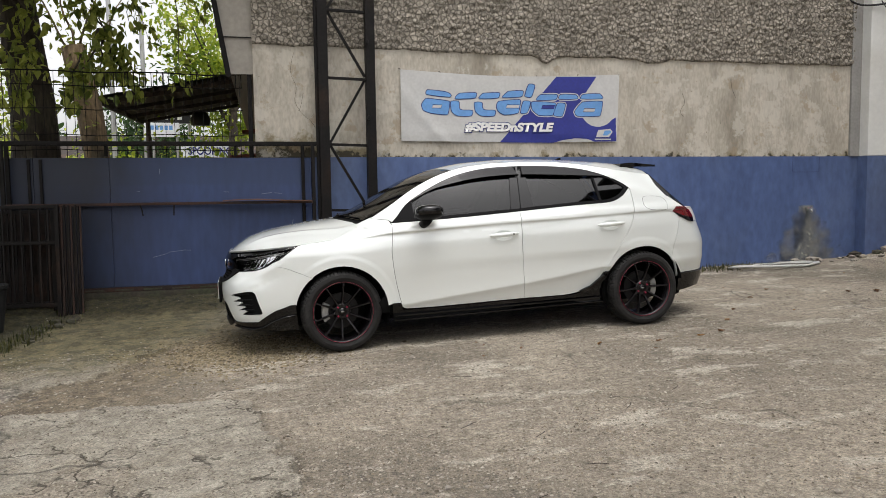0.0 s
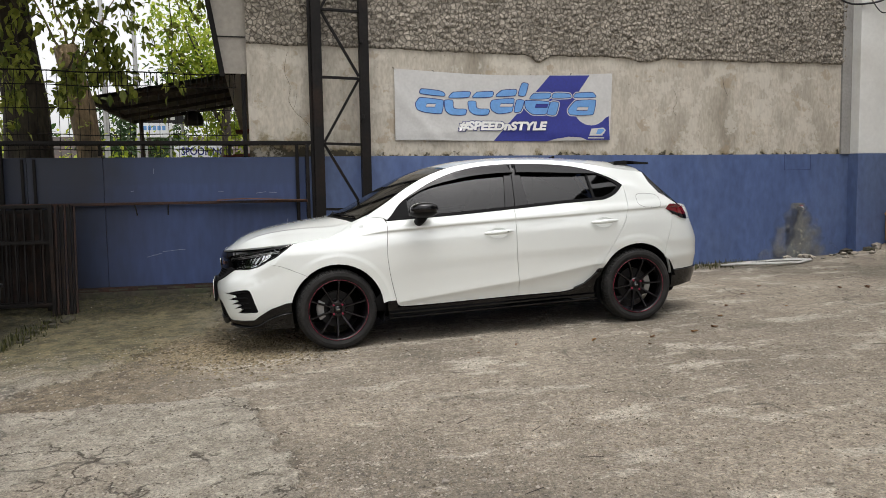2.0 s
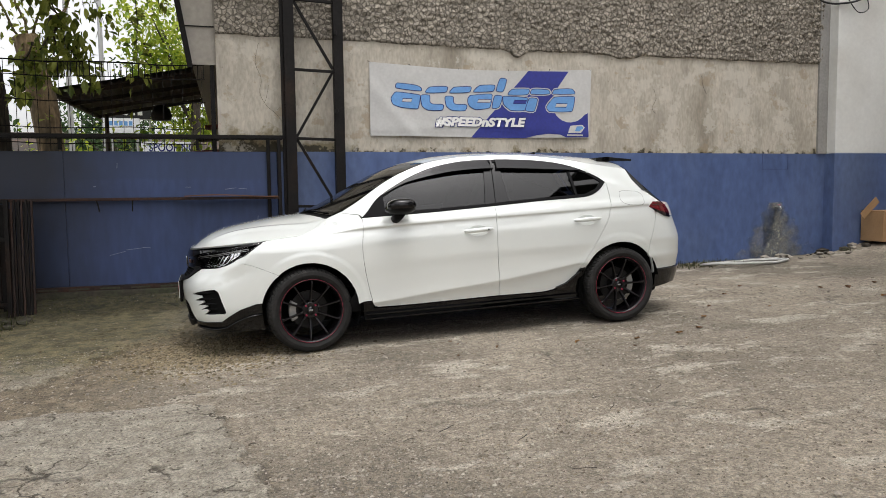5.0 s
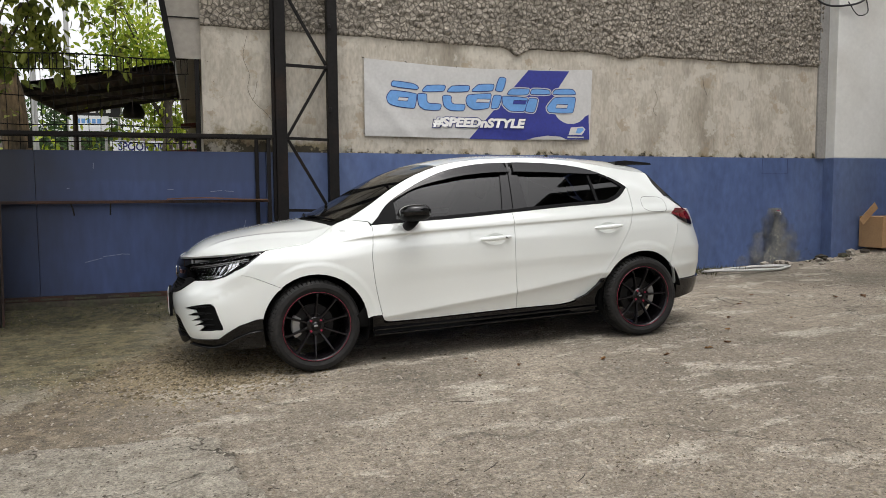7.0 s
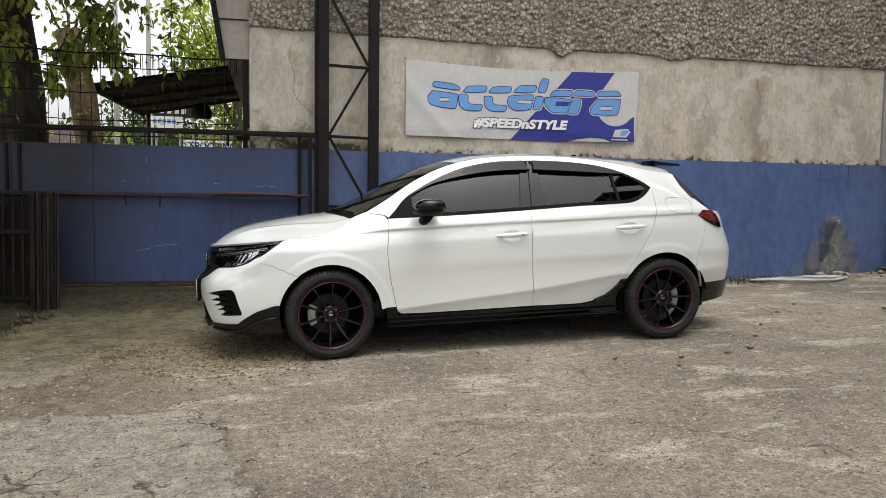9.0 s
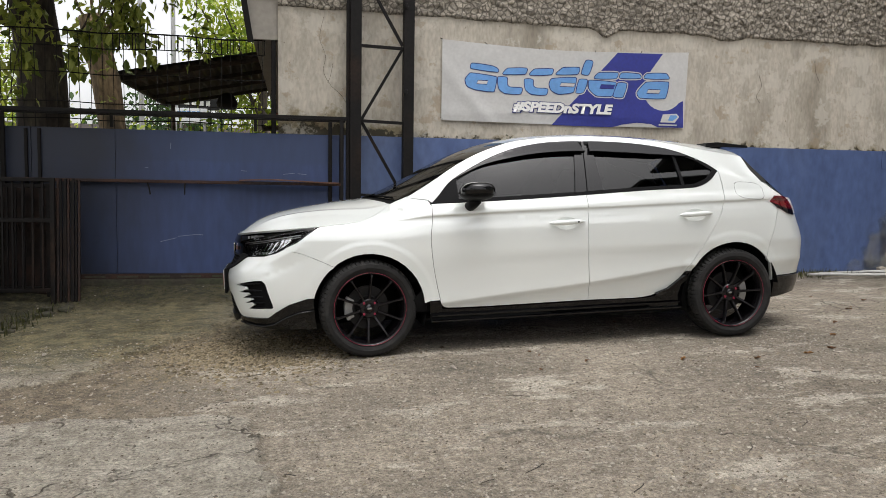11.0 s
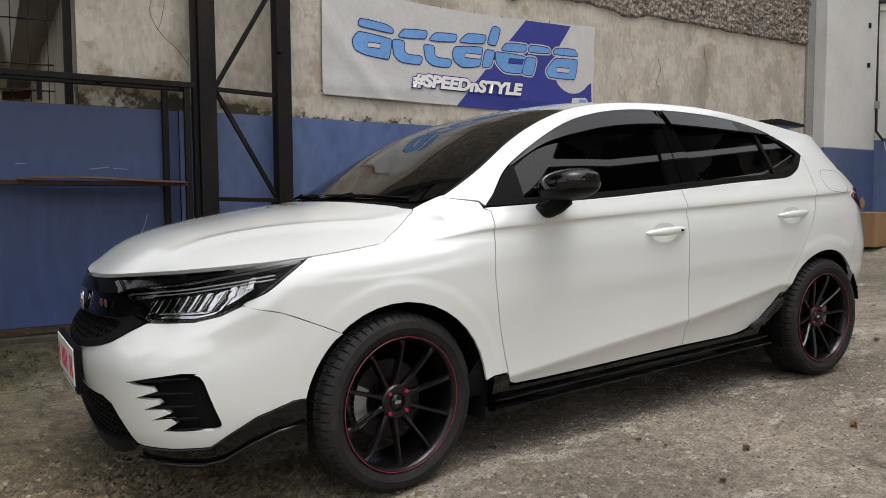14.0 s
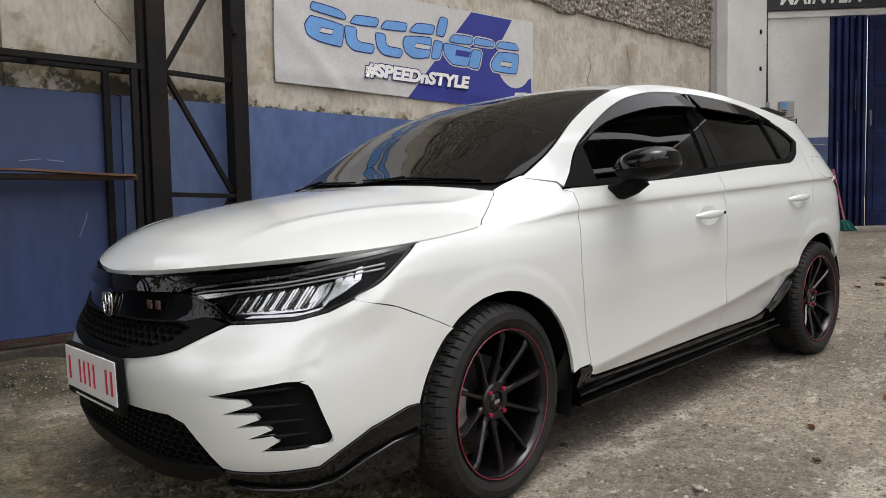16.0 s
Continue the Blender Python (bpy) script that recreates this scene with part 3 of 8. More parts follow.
def cast_material():
    """Pebbles of several greys set in darker cement."""
    m = material("grey_roughcast", (0.42, 0.376, 0.312), 0.95, vary=0.3, coarse=3.0, fine=55, bump=0.9, bump_size=0.012, second=(0.31, 0.276, 0.226))
    n, l = m.node_tree.nodes, m.node_tree.links
    p = n["Principled BSDF"]
    before = p.inputs["Base Color"].links[0].from_socket
    tc, nz, ad = n.new("ShaderNodeTexCoord"), n.new("ShaderNodeTexNoise"), n.new("ShaderNodeMixRGB")
    nz.inputs["Scale"].default_value = 9
    l.new(tc.outputs["Object"], nz.inputs["Vector"])
    ad.blend_type, ad.inputs[0].default_value = "ADD", 0.05
    l.new(tc.outputs["Object"], ad.inputs[1])
    l.new(nz.outputs["Color"], ad.inputs[2])
    v = n.new("ShaderNodeTexVoronoi")
    v.feature, v.inputs["Scale"].default_value = "DISTANCE_TO_EDGE", 17
    l.new(ad.outputs[0], v.inputs["Vector"])
    v2 = n.new("ShaderNodeTexVoronoi")
    v2.inputs["Scale"].default_value = 17
    l.new(ad.outputs[0], v2.inputs["Vector"])
    r = n.new("ShaderNodeMapRange")
    r.inputs["From Min"].default_value, r.inputs["From Max"].default_value = 0.02, 0.2
    l.new(v.outputs["Distance"], r.inputs["Value"])
    x = n.new("ShaderNodeMix")
    x.data_type = "RGBA"
    x.inputs[6].default_value = (0.12, 0.105, 0.085, 1)
    l.new(r.outputs[0], x.inputs[0])
    l.new(before, x.inputs[7])
    bw = n.new("ShaderNodeMapRange")
    bw.inputs["To Min"].default_value, bw.inputs["To Max"].default_value = 0.65, 1.25
    l.new(v2.outputs["Color"], bw.inputs["Value"])
    y = n.new("ShaderNodeMix")
    y.data_type, y.blend_type, y.inputs[0].default_value = "RGBA", "MULTIPLY", 1.0
    l.new(x.outputs[2], y.inputs[6])
    l.new(bw.outputs[0], y.inputs[7])
    l.new(y.outputs[2], p.inputs["Base Color"])
    return m


tagged(sheet("wall_roughcast", cv_, cf_, cast_material(), smooth=True), "rough grey pebble-cast render with a ragged lower edge", "wall", kind="structure")
wall_box("wall_north_upper", (-0.67, WALL_Y - 0.012, 4.28), (7.9, WALL_Y + 0.003, 7.5), ROUGHCAST, "rough grey cast upper wall")
# the back end of the house: end wall and the sloped soffit
wall_box("wall_house_end", (-0.66, WALL_Y + 0.24, -0.3), (-0.45, 20, 2.66), PLASTER, "plain plaster end wall of the house")
soffit = bmesh.new()
prism(soffit, [(-0.64, 2.66), (-0.93, 2.66), (-1.5, 6.2), (-0.64, 6.2)], 11.0, lambda u, v, d: (u, WALL_Y + 0.03 + d, v))
SOFFIT = material("grey_soffit_board", (0.36, 0.33, 0.29), 0.85, vary=0.12, coarse=1.5, fine=20)
tagged(part("soffit", soffit, SOFFIT), "grey boarded side of the overhanging roof", "soffit", kind="structure")
edge = thing("roof_edge", (0, 0, 0), "dark timber edge of the overhanging roof", "roof")
part("edge_board", beam(bmesh.new(), (-0.945, WALL_Y + 0.0, 2.62), (-1.515, WALL_Y + 0.0, 6.2), 0.03, 0.06), STEEL, edge)
for z in (3.08, 3.9, 4.7):
    part("batten", beam(bmesh.new(), (-0.68, WALL_Y + 0.018, z), (-0.93 - (z - 2.66) * 0.161, WALL_Y + 0.018, z), 0.012, 0.012), STEEL, edge)

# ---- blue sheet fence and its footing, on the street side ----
def coat_and_shade():
    """A greyed upper coat over a deeper blue one, and shade painted in towards the street end."""
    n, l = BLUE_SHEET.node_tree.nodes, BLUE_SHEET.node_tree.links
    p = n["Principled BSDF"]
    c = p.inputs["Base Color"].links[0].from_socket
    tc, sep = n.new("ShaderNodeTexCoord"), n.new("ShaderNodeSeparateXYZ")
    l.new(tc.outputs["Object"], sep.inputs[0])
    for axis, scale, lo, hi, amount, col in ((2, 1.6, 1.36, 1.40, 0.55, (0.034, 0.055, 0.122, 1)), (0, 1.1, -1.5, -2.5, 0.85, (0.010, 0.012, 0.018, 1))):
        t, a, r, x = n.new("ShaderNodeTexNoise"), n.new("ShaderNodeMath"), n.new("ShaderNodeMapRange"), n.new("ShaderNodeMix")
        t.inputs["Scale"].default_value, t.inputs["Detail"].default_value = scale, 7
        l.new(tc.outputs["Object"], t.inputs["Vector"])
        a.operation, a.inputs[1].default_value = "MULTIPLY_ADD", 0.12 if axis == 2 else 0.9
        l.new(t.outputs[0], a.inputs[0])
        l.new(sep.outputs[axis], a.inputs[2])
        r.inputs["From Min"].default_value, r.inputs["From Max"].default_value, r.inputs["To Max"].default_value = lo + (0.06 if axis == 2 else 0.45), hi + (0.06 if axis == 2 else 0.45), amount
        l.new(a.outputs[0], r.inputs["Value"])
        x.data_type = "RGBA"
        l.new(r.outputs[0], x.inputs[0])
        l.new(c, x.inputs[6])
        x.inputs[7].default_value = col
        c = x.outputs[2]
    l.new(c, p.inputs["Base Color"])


coat_and_shade()
sheet_xs = [-8.2, -6.4, -4.7, -3.06, -2.28, -0.03]
fence_wall = thing("sheet_fence", (0, WALL_Y, 0), "blue painted sheet steel fence on a damp concrete footing", "fence")
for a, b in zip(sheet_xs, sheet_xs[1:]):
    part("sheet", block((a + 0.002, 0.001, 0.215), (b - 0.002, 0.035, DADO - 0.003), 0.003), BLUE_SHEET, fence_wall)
part("bottom_rail", block((-8.2, -0.03, 0.165), (-0.03, 0.04, 0.213), 0.004), RUST, fence_wall)
part("footing", block((-8.2, -0.06, -0.4), (-0.03, 0.04, 0.163), 0.012), CURB, fence_wall)
SCRATCH = plain("pale_scratch", (0.22, 0.25, 0.33), 0.7)
for x0, z0, x1, z1 in ((-1.86, 0.545, -1.70, 0.585), (-1.69, 0.60, -1.52, 0.618), (-1.52, 0.622, -1.44, 0.616), (-0.62, 1.26, -0.50, 1.275), (-0.47, 1.27, -0.38, 1.262), (-2.0, 1.30, -1.97, 1.305), (-1.05, 1.29, -0.99, 1.287), (-1.75, 1.50, -1.745, 1.56), (-0.31, 0.80, -0.27, 0.90), (-0.27, 0.9, -0.26, 0.95)):
    part("scratch", beam(bmesh.new(), (x0, -0.0005, z0), (x1, -0.0005, z1), 0.002, 0.005, up=(0, 0, 1)), SCRATCH, fence_wall)
for k in range(9):
    x = -2.9 + 0.31 * k
    part("rail_slot", block((x, -0.0325, 0.176), (x + 0.2, -0.0305, 0.196)), CURB, fence_wall)
for x in (-3.10, -2.98):
    part("stiffener", block((x - 0.014, -0.03, 0.215), (x + 0.014, -0.001, DADO - 0.02), 0.003), STEEL, fence_wall)

# ---- column at the corner, and the slanting wall with the folding door ----
wall_box("column_upper", (7.82, 8.72, DADO), (9.02, 9.1, 7.5), WHITEWASH, "white painted concrete column", 0.008)
wall_box("column_dado", (7.815, 8.716, -0.2), (9.025, 9.1, DADO - 0.001), BLUE, "blue painted foot of the column", 0.008)
# grey strip on the wall stands in for the column's shaded left flank
FLANK_SHADE = material("flank_shade_grey", (0.30, 0.29, 0.275), 0.9, vary=0.15, coarse=1.2, fine=30)
wall_box("wall_joint", (7.66, 8.872, DADO), (7.825, 9.1, 7.5), FLANK_SHADE, "grey strip painted as the column's shaded left flank")
SLANT = Matrix.Translation((9.02, 8.80, 0)) @ Matrix(((0.6816, 0.7317, 0, 0), (-0.7317, 0.6816, 0, 0), (0, 0, 1, 0), (0, 0, 0, 1)))


def slanted(ob):
    ob.matrix_world = SLANT
    return ob


slanted(wall_box("wall_slant_dado", (0.0, 0.0, -0.2), (0.96, 0.2, 1.83), BLUE, "blue painted lower wall beside the door"))
slanted(wall_box("wall_slant_upper", (0.0, 0.002, 1.83), (0.96, 0.2, 3.56), WHITEWASH, "white painted wall beside the door"))
slanted(wall_box("wall_slant_beam", (-0.05, -0.03, 3.56), (7.0, 0.2, 3.645), WHITEWASH, "white beam over the door"))
slanted(wall_box("wall_slant_top", (-0.05, 0.004, 3.645), (7.0, 0.2, 7.5), WHITEWASH, "white wall over the door"))
slanted(wall_box("wall_slant_far", (3.9, 0.0, -0.2), (7.0, 0.2, 3.56), WHITEWASH, "white painted wall past the door"))
NAVY = material("navy_door_paint", (0.009, 0.015, 0.06), 0.6, spec=0.25, vary=0.2, coarse=2, fine=25, bump=0.1, second=(0.02, 0.035, 0.13))
SCUFF = plain("bare_scuffed_metal", (0.16, 0.17, 0.22), 0.5, 0.2)
door = slanted(thing("folding_door", (0, 0, 0), "dark navy steel folding door, leaves half folded", "door"))
part("door_frame", block((0.965, -0.02, 0.5), (1.02, 0.15, 3.555), 0.004), NAVY, door)
for k in range(5):
    x = 1.03 + 0.09 * k
    part("fold", beam(bmesh.new(), (x + 0.04, -0.02 - 0.03 * (k % 2), 0.53), (x + 0.04, -0.02 - 0.03 * (k % 2), 3.55), 0.05, 0.075, up=(0, 1, 0), bevel=0.006), NAVY, door)
for k, x in enumerate((1.06, 1.30)):
    part("edge_scuff", block((x, -0.07, 1.3 + 0.9 * k), (x + 0.008, -0.062, 1.75 + 0.9 * k)), SCUFF, door)
part("backing", block((1.022, 0.06, 0.53), (1.499, 0.09, 3.55)), NAVY, door)
leaf = part("leaf", block((1.50, -0.02, 0.53), (2.62, 0.03, 3.55), 0.006), NAVY, door)
leaf2 = part("leaf", block((2.64, -0.02, 0.53), (3.88, 0.03, 3.55), 0.006), NAVY, door)
for x0, x1, own in ((1.58, 2.54, leaf), (2.72, 3.8, leaf2)):
    for z0, z1 in ((0.75, 1.75), (1.88, 2.42), (2.55, 3.4)):
        for a, b in (((x0, -0.034, z0), (x1, -0.021, z0 + 0.025)), ((x0, -0.034, z1 - 0.025), (x1, -0.021, z1)), ((x0, -0.034, z0 + 0.026), (x0 + 0.025, -0.021, z1 - 0.026)), ((x1 - 0.025, -0.034, z0 + 0.026), (x1, -0.021, z1 - 0.026))):
            part("moulding", block(a, b, 0.003), NAVY, own)
part("door_handle", block((1.515, -0.05, 1.98), (1.545, -0.021, 2.2), 0.006), SCUFF, door, "bare steel door handle")
board = slanted(thing("sign_board", (0, 0, 0), "black sign board with white capitals over the door", "sign"))
BLACKBOARD = plain("black_sign_enamel", (0.012, 0.012, 0.014), 0.35)
part("panel", block((0.0, -0.06, 3.66), (3.2, -0.031, 4.5), 0.004), BLACKBOARD, board)
WHITE_PAINT = plain("white_lettering", (0.8, 0.8, 0.78), 0.5)
letters("lettering", "MAINTEN", 0.3, pose(0.80, -0.063, 3.83, 90, 0, 0), WHITE_PAINT, board, shear=0.2, fit=1.16, bold=0.006)

# eave above the view, added to keep light off the folding door
eave = slanted(wall_box("ceiling_eave", (0.95, -1.6, 4.7), (7.0, -0.01, 4.82), SOFFIT, "grey boarded eave added out of view to shade the door"))
# ---- workshop roof to the right, which the car's glass mirrors, and walls that close the yard ----
DARKROOF = material("dark_roof_sheet", (0.06, 0.055, 0.05), 0.8, vary=0.3, coarse=1, fine=12)
hall = thing("workshop_roof", (0, 0, 0), "dark workshop roof with open skylight strips", "roof")
for k in range(9):
    y1 = 3.6 - 2.2 * k
    part("roof_sheet", beam(bmesh.new(), (5.0, y1 - 0.9, 6.6), (15, y1 - 0.9, 8.6), 0.1, 1.75, up=(0, 1, 0)), DARKROOF, hall)
for y in (4.4, -6, -16):
    part("post", bar(bmesh.new(), (9.2, y, 0), (9.2, y, 7.2), 0.09, 12), STEEL, hall)
    part("rafter", beam(bmesh.new(), (5.4, y, 6.48), (15, y, 8.48), 0.12, 0.18), STEEL, hall)
wall_box("wall_east", (15, -20, -0.3), (15.3, 9, 8.5), WHITEWASH, "plain workshop back wall")
wall_box("wall_south", (-14, -20.3, -0.3), (15.3, -20, 4.2), WHITEWASH, "plain wall across the yard")

# ---- the car's shape ----
@functools.lru_cache(maxsize=None)
def slopes_of(ks):
    """Slopes at the knots that never overshoot."""
    d = [(q[1] - p[1]) / (q[0] - p[0]) for p, q in zip(ks, ks[1:])]
    return [d[0]] + [0 if a * b <= 0 else 2 * a * b / (a + b) for a, b in zip(d, d[1:])] + [d[-1]]


def knots(t, *ks):
    """A smooth curve through (place, value) knots, level beyond its ends."""
    if t <= ks[0][0]:
        return ks[0][1]
    if t >= ks[-1][0]:
        return ks[-1][1]
    i = 0
    while t > ks[i + 1][0]:
        i += 1
    (x0, y0), (x1, y1) = ks[i], ks[i + 1]
    m = slopes_of(ks)
    h = x1 - x0
    s = (t - x0) / h
    return (y0 * (1 + 2 * s) * (1 - s) ** 2 + m[i] * h * s * (1 - s) ** 2 + y1 * s * s * (3 - 2 * s) + m[i + 1] * h * s * s * (s - 1))


def step(a, b, t):
    t = max(0.0, min(1.0, (t - a) / (b - a)))
    return t * t * (3 - 2 * t)


WHEELBASE, HUB_Z = 2.589, 0.318


def crease(x):
    return knots(x, (-0.5, 0.84), (0.19, 0.886), (0.4, 0.908), (0.8, 0.925), (1.44, 0.944), (1.9, 0.956), (2.38, 0.971), (2.83, 0.983))


def sill_crease(x):
    return knots(x, (0.42, 0.328), (0.92, 0.378), (1.48, 0.430), (1.9, 0.483), (2.19, 0.526))


def bumper_crease(x):
    return 0.655 + 0.42 * (x + 0.6)


def nose_x(z):
    return knots(z, (0.14, -0.86), (0.25, -0.90), (0.35, -0.925), (0.5, -0.945), (0.56, -0.935), (0.62, -0.910), (0.67, -0.896), (0.72, -0.888), (0.79, -0.876), (0.86, -0.81), (0.92, -0.68), (1.05, -0.3))


def tail_x(z):
    return knots(z, (0.2, 3.36), (0.4, 3.42), (0.65, 3.43), (0.73, 3.41), (0.85, 3.36), (0.95, 3.33), (1.0, 3.29), (1.1, 3.2), (1.2, 3.06), (1.36, 2.9))


@functools.lru_cache(maxsize=None)
def half_width(x, z):
    """Half of the body's width at the length x and the height z."""
    s = z - (crease(x) - 0.93) * step(0.55, 0.9, z) - (sill_crease(x) - 0.36) * step(0.72, 0.54, z)
    mid = knots(s, (0.1, 0.78), (0.2, 0.805), (0.28, 0.824), (0.345, 0.8475), (0.358, 0.8565), (0.370, 0.8595), (0.42, 0.8585), (0.55, 0.863), (0.68, 0.872), (0.8, 0.871), (0.88, 0.8625), (0.912, 0.855), (0.926, 0.856), (0.936, 0.8625), (0.948, 0.860), (1.0, 0.835))
    if s > 1.0:
        d = s - 1.0
        mid = 0.835 - 0.42 * d - 0.24 * d * d
        mid *= 1 - 0.05 * step(1.1, 0.3, x)
    front = knots(z, (0.1, 0.79), (0.25, 0.835), (0.4, 0.862), (0.62, 0.868), (0.76, 0.864), (0.82, 0.850), (0.86, 0.826), (0.89, 0.797), (0.92, 0.757), (0.96, 0.70), (1.05, 0.62))
    w = mid + (front - mid) * step(0.5, -0.15, x)
    if x < -0.2:
        q = min(1.0, (-0.2 - x) / (-0.2 - nose_x(z)))
        n, m = knots(z, (0.3, 3.2), (0.6, 3.0), (0.8, 3.0)), knots(z, (0.3, 3.2), (0.5, 2.6), (0.66, 1.9), (0.8, 1.6))
        w *= max(0.0, 1 - q ** n) ** (1 / m)
        w += 0.013 * max(0.0, 1 - abs(z - bumper_crease(x)) / 0.085) * step(1.0, 0.85, q) * step(-0.36, -0.5, x)
    if x > 2.5:
        q = min(1.0, (x - 2.5) / (tail_x(z) - 2.5))
        w *= max(0.0, 1 - q ** 3.2) ** (1 / 3.2)
    for hub in (0.0, WHEELBASE):
        r = ((x - hub) ** 2 + (z - 0.325) ** 2) ** 0.5
        w += 0.0030 * step(0.445, 0.405, r) * step(0.2, 0.3, z)
    return w


def edge_z(x):
    """Height of the line where the side meets bonnet, windscreen and roof."""
    return knots(x, (-0.9, 0.785), (-0.75, 0.815), (-0.56, 0.838), (-0.315, 0.856), (0.0, 0.888), (0.08, 0.915), (0.17, 0.975), (0.265, 1.035), (0.42, 1.128), (0.63, 1.258), (0.8, 1.338), (0.965, 1.392), (1.15, 1.425), (1.35, 1.441), (1.55, 1.445), (1.8, 1.438), (2.0, 1.42), (2.2, 1.39), (2.4, 1.352), (2.6, 1.315), (2.74, 1.297), (2.825, 1.215), (2.915, 1.11), (3.04, 1.0), (3.15, 0.93))


def ridge_z(x):
    """Height of the car's middle line."""
    return knots(x, (-0.88, 0.785), (-0.845, 0.80), (-0.78, 0.850), (-0.69, 0.902), (-0.564, 0.942), (-0.351, 0.982), (-0.134, 1.012), (0.0, 1.026), (0.133, 1.066), (0.315, 1.148), (0.546, 1.268), (0.782, 1.376), (0.975, 1.432), (1.2, 1.468), (1.56, 1.484), (1.8, 1.480), (2.05, 1.468), (2.3, 1.448), (2.55, 1.424), (2.72, 1.398), (2.82, 1.345), (3.0, 1.21), (3.2, 1.04), (3.3, 0.95))


def top_z(x, y):
    e, zs = half_width(x, edge_z(x)), edge_z(x)
    f = min(1.0, abs(y) / max(e, 1e-4))
    z = zs + (ridge_z(x) - zs) * (1 - f ** 2.8)
    if x < 0.3:
        z += 0.009 * max(0.0, 1 - abs(abs(y) - 0.65 - 0.26 * x) / 0.06) * step(-0.78, -0.5, x) * step(0.3, 0.0, x)
    return z



# ---- car materials ----
def paint_material():
    m = bpy.data.materials.new("white_pearl_paint")
    m.use_nodes = True
    n, l = m.node_tree.nodes, m.node_tree.links
    p = n["Principled BSDF"]
    tc, t, r = n.new("ShaderNodeTexCoord"), n.new("ShaderNodeTexNoise"), n.new("ShaderNodeMapRange")
    t.inputs["Scale"].default_value, t.inputs["Detail"].default_value = 2.5, 5
    l.new(tc.outputs["Object"], t.inputs["Vector"])
    x = n.new("ShaderNodeMix")
    x.data_type = "RGBA"
    x.inputs[6].default_value, x.inputs[7].default_value = (0.745, 0.775, 0.752, 1), (0.775, 0.80, 0.777, 1)
    l.new(t.outputs[0], x.inputs[0])
    l.new(x.outputs[2], p.inputs["Base Color"])
    p.inputs["Roughness"].default_value, p.inputs["Coat IOR"].default_value = 0.32, 2.05
    p.inputs["Metallic"].default_value = 0.10
    p.inputs["Coat Weight"].default_value, p.inputs["Coat Roughness"].default_value = 1.0, 0.012
    return m


PAINT = paint_material()
GLOSS = plain("gloss_black_plastic", (0.003, 0.003, 0.0035), 0.02, spec=0.45)
MATT = plain("matt_black_plastic", (0.006, 0.006, 0.0065), 0.5, spec=0.09)
LINER = plain("black_wheel_liner", (0.006, 0.006, 0.006), 0.9, spec=0.1)
RUBBER = material("tyre_rubber", (0.016, 0.0155, 0.015), 0.75, spec=0.3, vary=0.35, coarse=9, fine=70, bump=0.25, second=(0.032, 0.030, 0.028), mask=(0.5, 0.7))
ALLOY = plain("satin_black_alloy", (0.006, 0.005, 0.006), 0.24, 0.0, spec=0.42)
RED = plain("red_anodised", (0.30, 0.014, 0.045), 0.45)
REFLECTOR = plain("bright_lamp_reflector", (0.80, 0.81, 0.83), 0.16, 1.0)
CHROME = plain("chrome", (0.75, 0.75, 0.76), 0.08, 1.0)
SILVER = plain("cast_aluminium", (0.42, 0.42, 0.42), 0.4, 0.8)
SMOKE = plain("smoked_visor_plastic", (0.006, 0.006, 0.007), 0.03, spec=0.3)
GLASS = tinted("dark_tinted_glass", (0.9, 0.92, 1.0), 0.07)
SCREEN = tinted("tinted_windscreen", (0.95, 0.97, 1.0), 0.16)
CLEAR = tinted("clear_lamp_lens", (1.0, 1.0, 1.0), 0.95, 1.25)
REDLENS = plain("red_lamp_lens", (0.13, 0.004, 0.008), 0.08, coat=0.8)
PLATE = plain("white_number_plate", (0.75, 0.74, 0.73), 0.35)
PLATE_RED = plain("red_plate_marks", (0.6, 0.03, 0.06), 0.4)
FABRIC = material("black_seat_fabric", (0.02, 0.02, 0.021), 0.9, vary=0.2, coarse=5, fine=80)

CAR_Y = 6.50
car = new("car")
car.matrix_world = Matrix.Translation((0.002, CAR_Y, 0.006)) @ Matrix.Rotation(-math.atan(0.028), 4, "Y")
tagged(car, "white pearl five-door hatchback with black wheels and black trim", "car")


def away(p):
    return Vector((p.x - max(0.0, min(2.55, p.x)), p.y, max(0.0, p.z - 1.0) * 1.5))


def up(p):
    return Vector((0, 0, 1))


def flank(sg):
    return lambda x, z: (x, sg * half_width(x, z), z)


def ring_surface(cx, way, sg=1):
    """The body's skin round the nose (way -1) or the tail (way 1), by the angle u and the height z; u > 0 is the near side."""
    def at(u, z):
        a = u / 0.95
        lo, hi = 0.1, 1.6
        for _ in range(19):
            r = (lo + hi) / 2
            x, y = cx + way * r * math.cos(a), r * abs(math.sin(a))
            beyond = x < nose_x(z) if way < 0 else x > tail_x(z)
            if beyond or y > half_width(x, z):
                hi = r
            else:
                lo = r
        return (cx + way * lo * math.cos(a), -lo * math.sin(a), z)
    return at


NOSE_C, TAIL_C = 0.1, 2.4
nose, tail_skin = ring_surface(NOSE_C, -1), ring_surface(TAIL_C, 1)


def by_x(x, z, c=NOSE_C, way=-1):
    """Skin angle of the point at length x and height z on the near side."""
    return (0.95 * math.atan2(half_width(x, z), way * (x - c)), z)


def by_y(y, z):
    """Skin angle of the nose's point at the distance y from the middle line."""
    lo, hi = 0.0, 1.4
    for _ in range(18):
        a = (lo + hi) / 2
        if -nose(a, z)[1] < y:
            lo = a
        else:
            hi = a
    return (lo, z)


def both(half):
    """An outline that starts and ends on the middle line, with its mirror image."""
    return half + [(-u, v) for u, v in half[::-1] if u > 1e-6]


